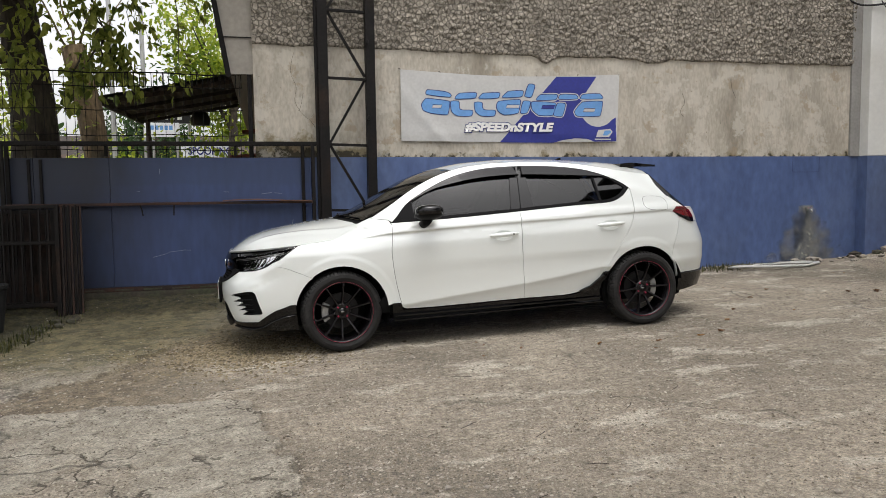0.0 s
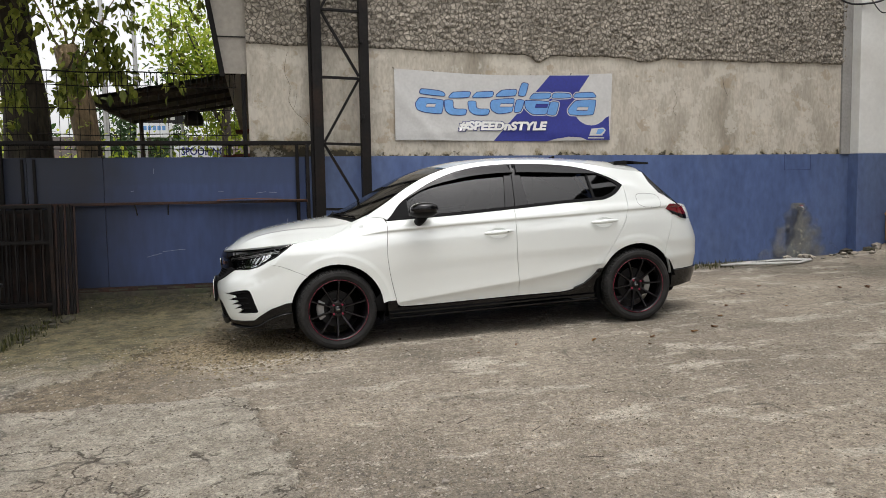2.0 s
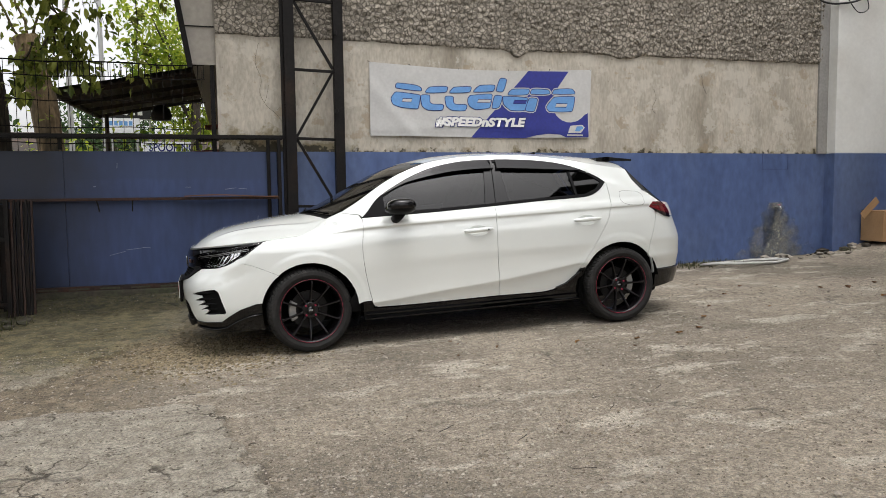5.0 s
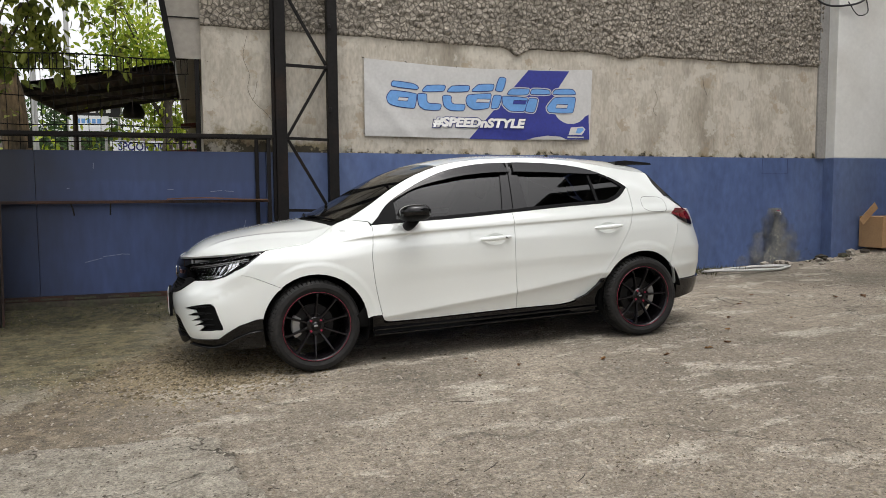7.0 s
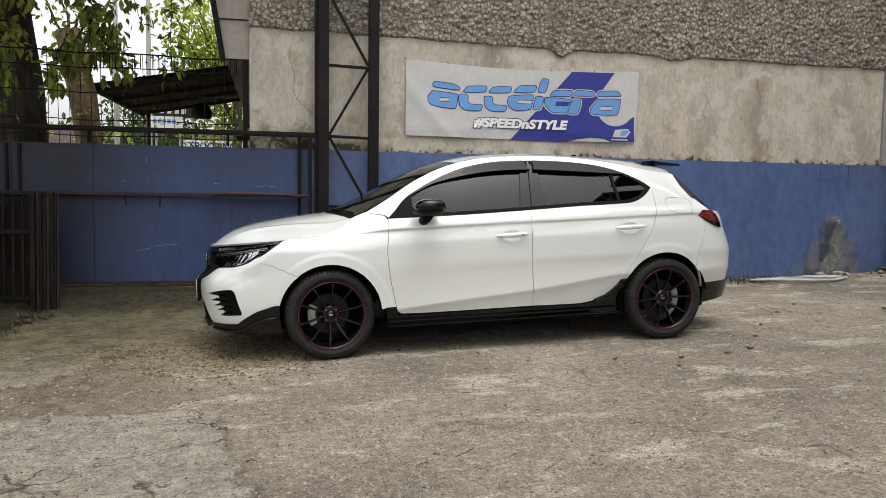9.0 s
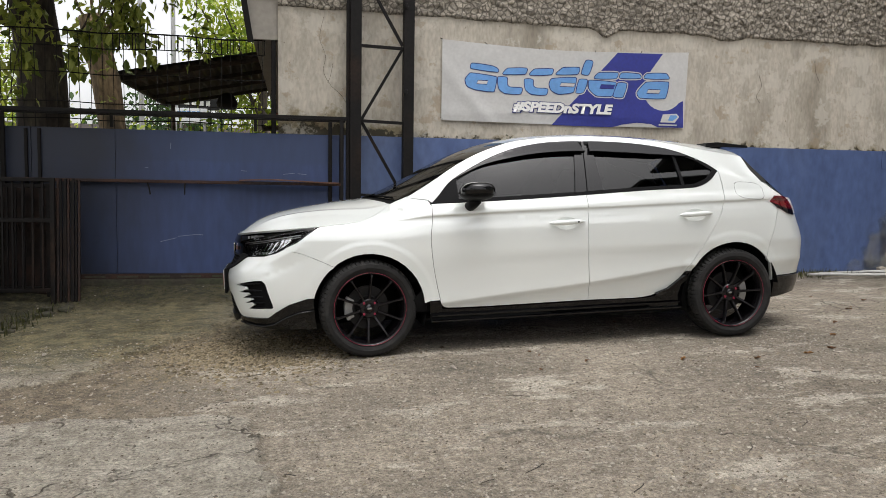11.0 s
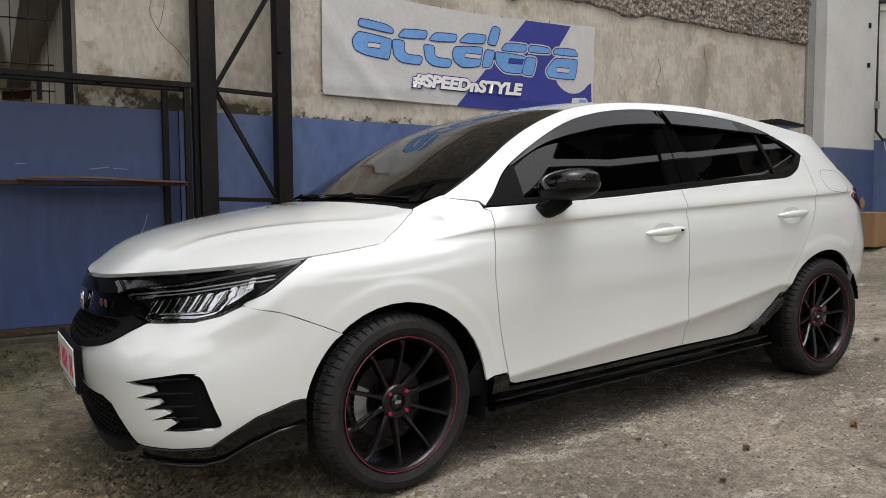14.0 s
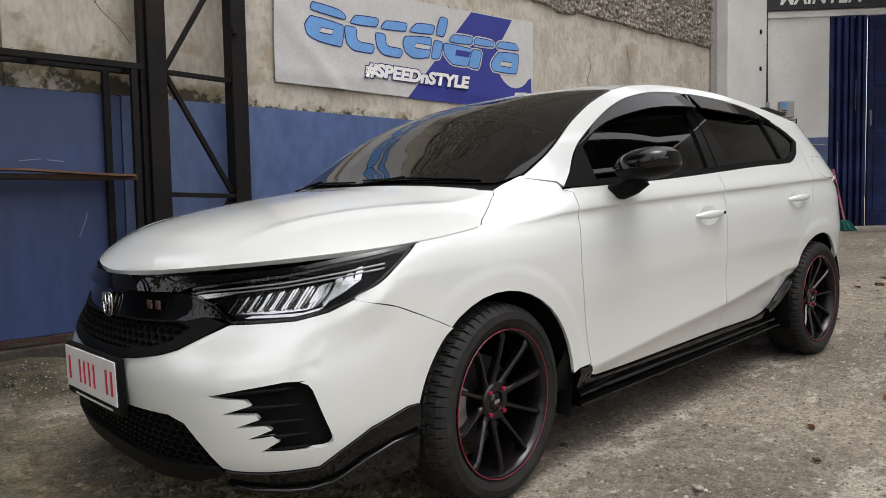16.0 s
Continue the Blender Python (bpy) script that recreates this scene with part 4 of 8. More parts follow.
def arc(cx, cz, r, a0, a1, n=14):
    return [(cx + r * math.cos(radians(a0 + (a1 - a0) * i / n)), cz + r * math.sin(radians(a0 + (a1 - a0) * i / n))) for i in range(n + 1)]


FA, RA = (-0.006, 0.314, 0.3625), (2.592, 0.325, 0.358)
BELT = curve((0.415, 0.989), (0.598, 0.995), (1.019, 1.010), (1.527, 1.036), (1.919, 1.058), (2.206, 1.069), (2.33, 1.080), (2.43, 1.122), (2.505, 1.19))
CROWN = curve((0.425, 0.995), (0.471, 1.04), (0.559, 1.136), (0.706, 1.226), (0.876, 1.308), (1.049, 1.364), (1.27, 1.399), (1.495, 1.408), (1.726, 1.403), (1.963, 1.384), (2.157, 1.35), (2.331, 1.292), (2.44, 1.238), (2.505, 1.19))
VISOR_TOP = ((0.55, 1.13), (0.706, 1.226), (0.876, 1.308), (1.049, 1.364), (1.27, 1.399), (1.495, 1.408), (1.726, 1.403), (1.963, 1.384), (2.157, 1.35), (2.331, 1.292))
VISOR_LOW = curve((0.58, 1.146), (0.79, 1.243), (1.049, 1.302), (1.27, 1.328), (1.519, 1.336), (1.774, 1.326), (2.061, 1.309), (2.306, 1.296))
GAP_A = curve((0.418, 0.988), (0.413, 0.876), (0.402, 0.759), (0.415, 0.598), (0.439, 0.457), (0.462, 0.355), (0.478, 0.315), (0.51, 0.302))
GAP_B = curve((1.488, 1.034), (1.489, 0.914), (1.488, 0.704), (1.497, 0.493), (1.508, 0.308))
GAP_C = curve((2.505, 1.19), (2.514, 1.162), (2.512, 1.008), (2.475, 0.877), (2.386, 0.726), (2.262, 0.54), (2.19, 0.44))
SILL_F = curve((0.51, 0.302), (0.8, 0.299), (1.508, 0.308))
SILL_R = curve((1.508, 0.308), (1.75, 0.306), (1.92, 0.309), (2.05, 0.338), (2.13, 0.39), (2.19, 0.44))


def up_to(line, x):
    return [p for p in line if p[0] < x]


def from_(line, x):
    return [p for p in line if p[0] > x]


HANDLES = ((1.335, 0.845), (2.285, 0.882))


def oval(cx, cz, rx, rz, n=24):
    return [(cx + rx * math.cos(2 * math.pi * k / n), cz + rz * math.sin(2 * math.pi * k / n)) for k in range(n)]


def side_normal(x, z, sg):
    return Vector((-(half_width(x + 0.004, z) - half_width(x - 0.004, z)) / 0.008, sg, -(half_width(x, z + 0.004) - half_width(x, z - 0.004)) / 0.008)).normalized()


def top_normal(x, y):
    return Vector((-(top_z(x + 0.004, y) - top_z(x - 0.004, y)) / 0.008, -(top_z(x, y + 0.004) - top_z(x, y - 0.004)) / 0.008, 1)).normalized()


def shoulder(x, sg):
    """The softened normal where wing and top meet."""
    e = edge_z(x)
    return (side_normal(x, e - 0.006, sg) + top_normal(x, sg * (half_width(x, e) - 0.008))).normalized()


def wing_soft(sg):
    return lambda x, z: (shoulder(x, sg), step(0.04, 0.0, edge_z(x) - z) * step(-0.06, 0.0, x) if x < 0.3 else 0)


def cap_soft(sg):
    return lambda x, y: (shoulder(x, sg), step(0.10, 0.0, half_width(x, edge_z(x)) - abs(y)))


for sg in (-1, 1):
    skin = flank(sg)
    side = dict(outward=away, gap=0.0017)
    folds = [[(x, crease(x) + d) for x in np.arange(-0.3, 2.9, 0.016)] for d in (-0.024, -0.012, -0.002, 0.008, 0.02)] + [[(x, sill_crease(x) + d) for x in np.arange(0.4, 2.25, 0.016)] for d in (-0.015, 0.0, 0.013)]
    flares = [arc(c, 0.325, r, -5, 185, 90) for c in (0.0, WHEELBASE) for r in (0.403, 0.414, 0.425, 0.436, 0.447)]
    # front wing
    wing = curve((-0.318, 0.853), (-0.15, 0.868), (-0.06, edge_z(-0.06) - 0.002)) + [(x, edge_z(x) + 0.0026) for x in np.linspace(-0.034, 0.272, 70) if x < 0.262]
    wing += [(0.40, 1.012), (0.412, 0.992)] + GAP_A[1:-7] + [(0.462, 0.356), (0.392, 0.354)]
    wing += arc(*FA, 4.5, 131) + curve((-0.225, 0.597), (-0.289, 0.628), (-0.42, 0.686), (-0.533, 0.718), (-0.46, 0.757), (-0.39, 0.806), (-0.325, 0.848))
    panel("front_wing", wing, skin, PAINT, car, fine=0.022, ridges=folds[:5] + flares, soften=wing_soft(sg), **side)
    # doors
    d1 = up_to(BELT, 1.476)[1:] + GAP_B[0:] + SILL_F[::-1] + GAP_A[::-1]
    front_door = panel("front_door", d1, skin, PAINT, car, fine=0.03, ridges=folds + flares, holes=(oval(HANDLES[0][0] - 0.006, HANDLES[0][1], 0.083, 0.043),), **side)
    d2 = GAP_B[::-1] + from_(BELT, 1.501) + GAP_C[1:] + SILL_R[::-1][1:-1]
    rear_door = panel("rear_door", d2, skin, PAINT, car, fine=0.03, ridges=folds + flares, holes=(oval(HANDLES[1][0] - 0.006, HANDLES[1][1], 0.083, 0.043),), **side)
    # side frame and rear quarter
    top_line = [(0.262 + 0.02 * i, edge_z(0.262 + 0.02 * i) - 0.001) for i in range(125)]
    frame_ = top_line + [(2.775, 1.205), (2.85, 1.11), (2.90, 1.085), (2.96, 1.045), (3.03, 1.0), (2.93, 1.0), (2.89, 0.968), (2.955, 0.922), (2.93, 0.8), (2.885, 0.68), (2.862, 0.565)]
    frame_ += arc(*RA, 41.5, 160)[1:] + [(2.225, 0.485)] + GAP_C[::-1][5:] + CROWN[::-1][1:] + [(0.402, 1.014)]
    panel("side_frame", frame_, skin, PAINT, car, fine=0.022, ridges=folds[:5] + flares, **side)
    panel("rear_quarter_glass", [(2.70, 1.305), (2.755, 1.285), (2.825, 1.213), (2.912, 1.107), (2.854, 1.108), (2.777, 1.203)], skin, GLOSS, car, fine=0.02, outward=away, thick=0.006, out=-0.001)
    # glass and its black trims
    opening = BELT[:-1] + CROWN[::-1][:-1]
    panel("side_glass", opening, skin, GLASS, car, fine=0.05, gap=0.004, thick=0.004, out=-0.006, outward=away, label="dark tinted side glass")
    low = [(x, z + 0.024) for x, z in BELT if 0.57 < x < 2.36]
    waist = [p for p in BELT if 0.57 < p[0] < 2.36] + low[::-1]
    panel("waist_trim", waist, skin, MATT, car, fine=0.03, thick=0.008, out=0.002, outward=away)
    tip = [p for p in BELT if p[0] > 2.30] + [p for p in CROWN[::-1] if p[0] > 2.36][1:]
    inner_tip = [(2.345, 1.27), (2.43, 1.215), (2.462, 1.19), (2.40, 1.135), (2.31, 1.102)]
    panel("rear_trim", tip + inner_tip, skin, MATT, car, fine=0.02, thick=0.008, out=0.002, outward=away)
    crown_in = [(x + 0.004, z - 0.022) for x, z in CROWN if 0.6 < x < 2.36]
    panel("window_frame", [p for p in CROWN if 0.6 < p[0] < 2.36] + crown_in[::-1], skin, MATT, car, fine=0.03, thick=0.008, out=0.0015, outward=away)
    sail = [(0.425, 0.994), (0.471, 1.038), (0.559, 1.134), (0.60, 1.155), (0.605, 1.02), (0.605, 0.997)]
    panel("mirror_sail", sail, skin, MATT, car, fine=0.03, thick=0.01, out=0.003, outward=away)
    panel("pillar_trim", [(1.411, 1.05), (1.493, 1.055), (1.521, 1.36), (1.461, 1.36)], skin, GLOSS, front_door, fine=0.04, thick=0.008, out=0.004, outward=away)
    panel("pillar_trim", [(1.501, 1.055), (1.616, 1.065), (1.591, 1.36), (1.529, 1.36)], skin, GLOSS, rear_door, fine=0.04, thick=0.008, out=0.004, outward=away)
    panel("glass_divider", [(2.205, 1.085), (2.228, 1.087), (2.20, 1.315), (2.18, 1.32)], skin, MATT, rear_door, fine=0.04, thick=0.008, out=0.003, outward=away)
    # rain visors, which stand off the glass at their lower edge
    bulged = lambda x, z: (x, sg * (half_width(x, z) + 0.002 + 0.42 * max(0.0, knots(x, *VISOR_TOP) - z)), z)
    v1 = [p for p in CROWN if 0.57 < p[0] < 1.52]
    v1 += [(1.519, 1.336)] + [p for p in VISOR_LOW[::-1] if p[0] < 1.5]
    panel("rain_visor", v1, bulged, SMOKE, front_door, fine=0.02, thick=0.008, out=0.004, outward=away, label="smoked plastic rain visor")
    v2 = [p for p in CROWN if 1.535 < p[0] < 2.32]
    v2 += [p for p in VISOR_LOW[::-1] if p[0] > 1.54]
    panel("rain_visor", v2, bulged, SMOKE, rear_door, fine=0.02, thick=0.008, out=0.004, outward=away, label="smoked plastic rain visor")
    part("visor_joint", beam(bmesh.new(), (1.526, sg * (half_width(1.526, 1.405) + 0.012), 1.405), (1.524, sg * (half_width(1.524, 1.335) + 0.017), 1.335), 0.012, 0.02, up=(1, 0, 0), bevel=0.003), GLOSS, front_door)
    # dark inside behind the gaps
    panel("inner_body", [(0.2, 0.27), (2.25, 0.27), (2.25, 0.55), (2.5, 0.9), (2.5, 0.98), (1.5, 1.0), (0.42, 0.97), (0.2, 0.85), (0.3, 0.7), (0.4, 0.5)], skin, LINER, car, fine=0.1, thick=0, out=-0.02, outward=away)
    # skirt with two ledges
    skirt = [(0.386, 0.352), (0.458, 0.350)] + curve((0.47, 0.315), (0.505, 0.296), (0.8, 0.293), (1.522, 0.302), (1.9, 0.302), (2.05, 0.33), (2.13, 0.382), (2.235, 0.487)) + arc(*RA, 153, 195, 6) + [(2.2, 0.215), (0.40, 0.205)]
    side_skirt = panel("side_skirt", skirt, skin, GLOSS, car, fine=0.03, thick=0.02, out=0.006, outward=away, label="gloss black side skirt with ledges")
    for z0, o in ((0.264, 0.024), (0.228, 0.036)):
        lg, rows_ = bmesh.new(), []
        for x in np.linspace(0.40, 2.22, 14):
            y, z = half_width(x, z0), z0 + 0.012 * (x - 1.3) / 2
            rows_.append([lg.verts.new((x, sg * (y + q), z + h)) for q, h in ((0.0, 0.0), (o * 0.75, 0.0), (o, -0.003), (o, -0.010), (0.0, -0.014))])
        for p_, q_ in zip(rows_, rows_[1:]):
            for i in range(5):
                lg.faces.new((p_[i], p_[(i + 1) % 5], q_[(i + 1) % 5], q_[i]))
        bmesh.ops.recalc_face_normals(lg, faces=lg.faces)
        part("ledge", lg, GLOSS, side_skirt)
    fin = panel("skirt_fin", [(2.0, 0.34), (2.1, 0.375), (2.225, 0.475), (2.23, 0.43), (2.14, 0.36), (2.03, 0.318)], skin, GLOSS, side_skirt, fine=0.03, thick=0.02, out=0.03, outward=away)
    # wheel housings
    for (cx, cz, r), nm in ((FA, "front"), (RA, "rear")):
        lb = bmesh.new()
        prof = arc(cx, cz, r + 0.012, -20, 190, 30) if nm == "front" else arc(cx, cz, r + 0.012, 8, 200, 30)
        rings = [[lb.verts.new((x, sg * y, z)) for x, z in prof] for y in (0.845, 0.50)]
        for i in range(len(prof) - 1):
            lb.faces.new((rings[0][i], rings[0][i + 1], rings[1][i + 1], rings[1][i]))
        lb.faces.new(rings[1])
        part("wheel_housing", lb, LINER, car, smooth=False)
    # door handles with their dished recess
    for (hx, hz), own in zip(HANDLES, (front_door, rear_door)):
        dish = bmesh.new()
        rings = []
        for i in range(6):
            f = i / 5
            rings.append([dish.verts.new((hx - 0.006 + 0.083 * f * math.cos(a), sg * (half_width(hx - 0.006 + 0.083 * f * math.cos(a), hz + 0.043 * f * math.sin(a)) - 0.013 * (1 - f * f) - 0.0006), hz + 0.043 * f * math.sin(a))) for a in [2 * math.pi * k / 24 for k in range(24)]] if i else [dish.verts.new((hx - 0.006, sg * (half_width(hx, hz) - 0.0136), hz))])
        for k in range(24):
            dish.faces.new((rings[0][0], rings[1][k], rings[1][(k + 1) % 24]))
            for q, w in zip(rings[1:], rings[2:]):
                dish.faces.new((q[k], w[k], w[(k + 1) % 24], q[(k + 1) % 24]))
        bmesh.ops.recalc_face_normals(dish, faces=dish.faces)
        part("handle_dish", dish, PAINT, own, smooth=True)
        hb = bmesh.new()
        rings = []
        for i in range(15):
            f = i / 14
            x = hx - 0.125 + 0.25 * f
            bulge = math.sin(math.pi * f) ** 0.5
            c = Vector((x, sg * (half_width(x, hz) + 0.002 + 0.022 * bulge), hz + 0.002 + 0.010 * f))
            hz_, hy_ = 0.004 + 0.0155 * bulge * (1 - 0.25 * f), 0.003 + 0.010 * bulge
            rings.append([hb.verts.new(c + Vector((0, hy_ * math.cos(a), hz_ * math.sin(a)))) for a in [2 * math.pi * k / 12 for k in range(12)]])
        for q, w in zip(rings, rings[1:]):
            for k in range(12):
                hb.faces.new((q[k], q[(k + 1) % 12], w[(k + 1) % 12], w[k]))
        bmesh.ops.recalc_face_normals(hb, faces=hb.faces)
        part("door_handle", hb, PAINT, own, smooth=True)
        if own is front_door:
            kb = bmesh.new()
            bar(kb, (hx + 0.07, sg * (half_width(hx, hz) + 0.026), hz + 0.009), (hx + 0.07, sg * (half_width(hx, hz) + 0.036), hz + 0.009), 0.006, 10)
            part("handle_button", kb, MATT, own)
    # fuel flap: a thin groove ring, near side only
    if sg < 0:
        ring = []
        for i in range(28):
            a = 2 * math.pi * i / 28
            c, s = math.cos(a), math.sin(a)
            ring.append((2.722 + 0.116 * math.copysign(abs(c) ** 0.6, c), 1.047 + 0.06 * math.copysign(abs(s) ** 0.6, s) - 0.14 * (0.116 * c)))
        inner = [(2.722 + (x - 2.722) * 0.982, 1.047 + (z - 1.047) * 0.968) for x, z in ring]
        panel("fuel_flap_groove", ring, skin, LINER, car, fine=0.03, thick=0, out=0.0008, outward=away, holes=(inner,))
    # tail lamp
    lamp = [(2.885, 0.968), (2.925, 1.006), (3.03, 1.0), (3.09, 0.975), (3.135, 0.91), (3.135, 0.862), (3.06, 0.875), (2.955, 0.922)]
    tail_lamp = panel("tail_lamp", lamp, skin, REDLENS, car, fine=0.02, thick=0.02, out=0.006, outward=away, label="red tail lamp with a dark lower edge")
    panel("lamp_base", [(2.9, 0.958), (3.0, 0.925), (3.135, 0.895), (3.135, 0.862), (3.06, 0.875), (2.955, 0.922)], skin, GLOSS, tail_lamp, fine=0.02, thick=0.01, out=0.008, outward=away)
    # door mirror
    mb = bmesh.new()
    bmesh.ops.create_uvsphere(mb, u_segments=32, v_segments=20, radius=1)
    for v in mb.verts:
        x, y, z = v.co
        fx = 0.118 if x < 0 else 0.108
        v.co = (0.695 + fx * math.copysign(abs(x) ** 0.8, x), sg * (0.962 + 0.112 * math.copysign(abs(y) ** 0.85, y)), 1.064 + (0.062 if z > 0 else 0.056) * math.copysign(abs(z) ** 0.8, z) + 0.12 * (0.118 * y))
    low_faces = [f for f in mb.faces if f.calc_center_median().z < 1.052]
    lb = mb.copy()
    bmesh.ops.delete(mb, geom=low_faces, context="FACES")
    bmesh.ops.delete(lb, geom=[f for f in lb.faces if f.calc_center_median().z >= 1.052], context="FACES")
    door_mirror = part("door_mirror", mb, GLOSS, car, "gloss black door mirror", smooth=True)
    part("lower_shell", lb, MATT, door_mirror, smooth=True)
    gl_ = bmesh.new()
    tube(gl_, [(0.585 + 0.01 * k, sg * (0.885 + 0.05 * k), 1.056 + 0.002 * k) for k in range(4)], 0.006, 6)
    part("indicator", gl_, GLOSS, door_mirror, smooth=True)
    ab = bmesh.new()
    tube(ab, [(0.665, sg * 0.82, 0.968), (0.668, sg * 0.872, 0.972), (0.676, sg * 0.905, 0.988), (0.688, sg * 0.935, 1.02)], [0.03, 0.033, 0.036, 0.042], 16)
    part("mirror_arm", ab, MATT, door_mirror, smooth=True)

# ---- bonnet, roof and screens ----
def top_skin(x, y):
    return (x, y, top_z(x, y))


def rim_line(x0, x1, n, draw=0.0):
    return [(x, half_width(x, edge_z(x)) - draw) for x in np.linspace(x0, x1, n)]


def across(half):
    """An outline in (x, y), given for y >= 0 from the middle line to the middle line, with its mirror image."""
    return half + [(x, -y) for x, y in half[::-1] if y > 1e-6]


front_line = [(-0.8725, 0.0)] + rim_line(-0.868, -0.045, 54, 0.002)
CUT = curve((-0.03, half_width(-0.03, edge_z(-0.03)) - 0.002), (-0.008, 0.788), (0.015, 0.772), (0.06, 0.747), (0.11, 0.719), (0.148, 0.698), (0.159, 0.683))
cowl = lambda y: 0.0 + 0.17 * (y / 0.70) ** 2
bonnet_half = front_line + CUT + [(cowl(y), y) for y in np.linspace(0.62, 0.0, 8)]
for sg in (-1, 1):
    cap = [(x + 0.003, sg * (y + 0.0018)) for x, y in CUT] + [(0.20, sg * 0.69), (0.262, sg * 0.715)] + [(x, sg * y) for x, y in rim_line(0.272, -0.034, 70, 0.0)]
    panel("wing_cap", cap, top_skin, PAINT, car, fine=0.016, outward=up, thick=0.012, soften=cap_soft(sg))
folds_top = [[(x, k * (0.65 + 0.26 * x + d)) for x in np.arange(-0.78, 0.1, 0.014)] for d in (-0.06, -0.03, -0.008, 0.0, 0.008, 0.03, 0.06) for k in (1, -1)]
panel("bonnet", across(bonnet_half), top_skin, PAINT, car, fine=0.026, outward=up, thick=0.015, ridges=folds_top)
cowl_half = [(cowl(y) + 0.006, y) for y in np.linspace(0, 0.69, 9)] + [(0.25, 0.715)] + [(cowl(y) + 0.085, y) for y in np.linspace(0.66, 0, 9)]
panel("cowl", across(cowl_half), lambda x, y: (x, y, top_z(x, y) - 0.012), MATT, car, fine=0.04, outward=up, thick=0.02)
header = lambda y: 0.905 + 0.06 * (y / 0.6) ** 2
glass_half = [(cowl(y) + 0.05, y) for y in np.linspace(0, 0.66, 9)] + [(x, y) for x, y in rim_line(0.28, 0.955, 24, 0.012)] + [(header(y), y) for y in np.linspace(0.58, 0, 8)]
panel("windscreen", across(glass_half), top_skin, SCREEN, car, fine=0.05, outward=up, thick=0.005, out=-0.002, label="dark tinted windscreen")
inner_half = [(cowl(y) + 0.10, y) for y in np.linspace(0, 0.62, 9)] + [(x, y) for x, y in rim_line(0.34, 0.93, 20, 0.035)] + [(header(y) - 0.03, y) for y in np.linspace(0.55, 0, 8)]
panel("screen_border", across(glass_half), top_skin, LINER, car, fine=0.05, outward=up, thick=0, out=-0.009, holes=(across(inner_half),))
roof_half = [(header(y) + 0.005, y) for y in np.linspace(0, 0.58, 8)] + [(x, y) for x, y in rim_line(0.975, 2.72, 60, 0.001)] + [(2.75, y) for y in (0.5, 0.3, 0.0)]
panel("roof", across(roof_half), top_skin, PAINT, car, fine=0.04, outward=up, thick=0.012)
hatch_half = [(2.76, y) for y in (0.0, 0.3, 0.5)] + [(x, y) for x, y in rim_line(2.765, 3.1, 20, 0.02)] + [(3.2, 0.4), (3.22, 0.0)]
panel("rear_window", across(hatch_half), top_skin, GLASS, car, fine=0.05, outward=up, thick=0.005, out=0.0, label="dark tinted rear window")
sp = bmesh.new()
for j, (x0, x1, z0, z1, half) in enumerate(((2.60, 2.94, 1.446, 1.414, 0.56),)):
    pts = [(x0, z0), (x0 + 0.1, z0 + 0.006), (x1, z1 + 0.012), (x1 + 0.004, z1 - 0.004), (x0 + 0.12, z0 - 0.03), (x0, z0 - 0.03)]
    prism(sp, pts, 2 * half, lambda u, v, d: (u - 0.06 * ((d - half) / half) ** 2, d - half, v - 0.045 * ((d - half) / half) ** 2))
part("spoiler", sp, GLOSS, car, "gloss black roof spoiler")
fn = bmesh.new()
prism(fn, [(2.10, 1.452), (2.20, 1.447), (2.205, 1.485), (2.19, 1.49), (2.15, 1.475)], 0.03, lambda u, v, d: (u, d - 0.015, v))
part("aerial_fin", fn, GLOSS, car, "black shark-fin aerial")
for y0, y1 in ((-0.60, -0.05), (-0.02, 0.50)):
    wb = bmesh.new()
    pts = [(cowl(y) + 0.065 + 0.03 * (y - y0), y, top_z(cowl(y) + 0.065 + 0.03 * (y - y0), y) + 0.003) for y in np.linspace(y0, y1, 8)]
    tube(wb, pts, 0.004, 6)
    tube(wb, [(cowl(y1) + 0.03, y1 + 0.02, top_z(cowl(y1) + 0.03, y1) - 0.002), (pts[4][0], pts[4][1], pts[4][2] + 0.007)], 0.0045, 6)
    part("wiper", wb, MATT, car, smooth=True)

# ---- nose ----
out_nose = lambda p: Vector((p.x - 0.3, p.y, 0))
LIP_TOP = [by_x(-0.360, 0.404), by_x(-0.40, 0.403), by_x(-0.515, 0.366), by_x(-0.595, 0.318), by_x(-0.645, 0.280), by_y(0.70, 0.274), by_y(0.617, 0.274), by_y(0.589, 0.279)]
GRILLE_LOW = [by_y(0.546, 0.335), by_y(0.49, 0.395), by_y(0.43, 0.412), by_y(0.30, 0.408), by_y(0.15, 0.402), (0.0, 0.40)]
GRILLE_UP = [(0.0, 0.53), by_y(0.15, 0.537), by_y(0.265, 0.55), by_y(0.38, 0.57), by_y(0.44, 0.588), by_y(0.504, 0.623), by_y(0.57, 0.657)]
LAMP_LOW = [by_y(0.64, 0.661), by_y(0.729, 0.668), by_x(-0.594, 0.687), by_x(-0.533, 0.7165)]
SEAM = [by_x(-0.42, 0.6855), by_x(-0.289, 0.6275), by_x(-0.225, 0.5965)]
ARCH = [by_x(x, z) for x, z in arc(*FA, 133, 166.5, 8)]
vent_top = [by_y(0.575, 0.478), by_y(0.664, 0.499), by_y(0.74, 0.516), by_y(0.775, 0.516), by_x(-0.682, 0.513), by_x(-0.666, 0.505), by_x(-0.657, 0.490)]
vent_side = [by_x(-0.616, 0.362), by_x(-0.614, 0.348), by_x(-0.622, 0.337), by_x(-0.637, 0.333), by_x(-0.70, 0.334), by_y(0.695, 0.332)]
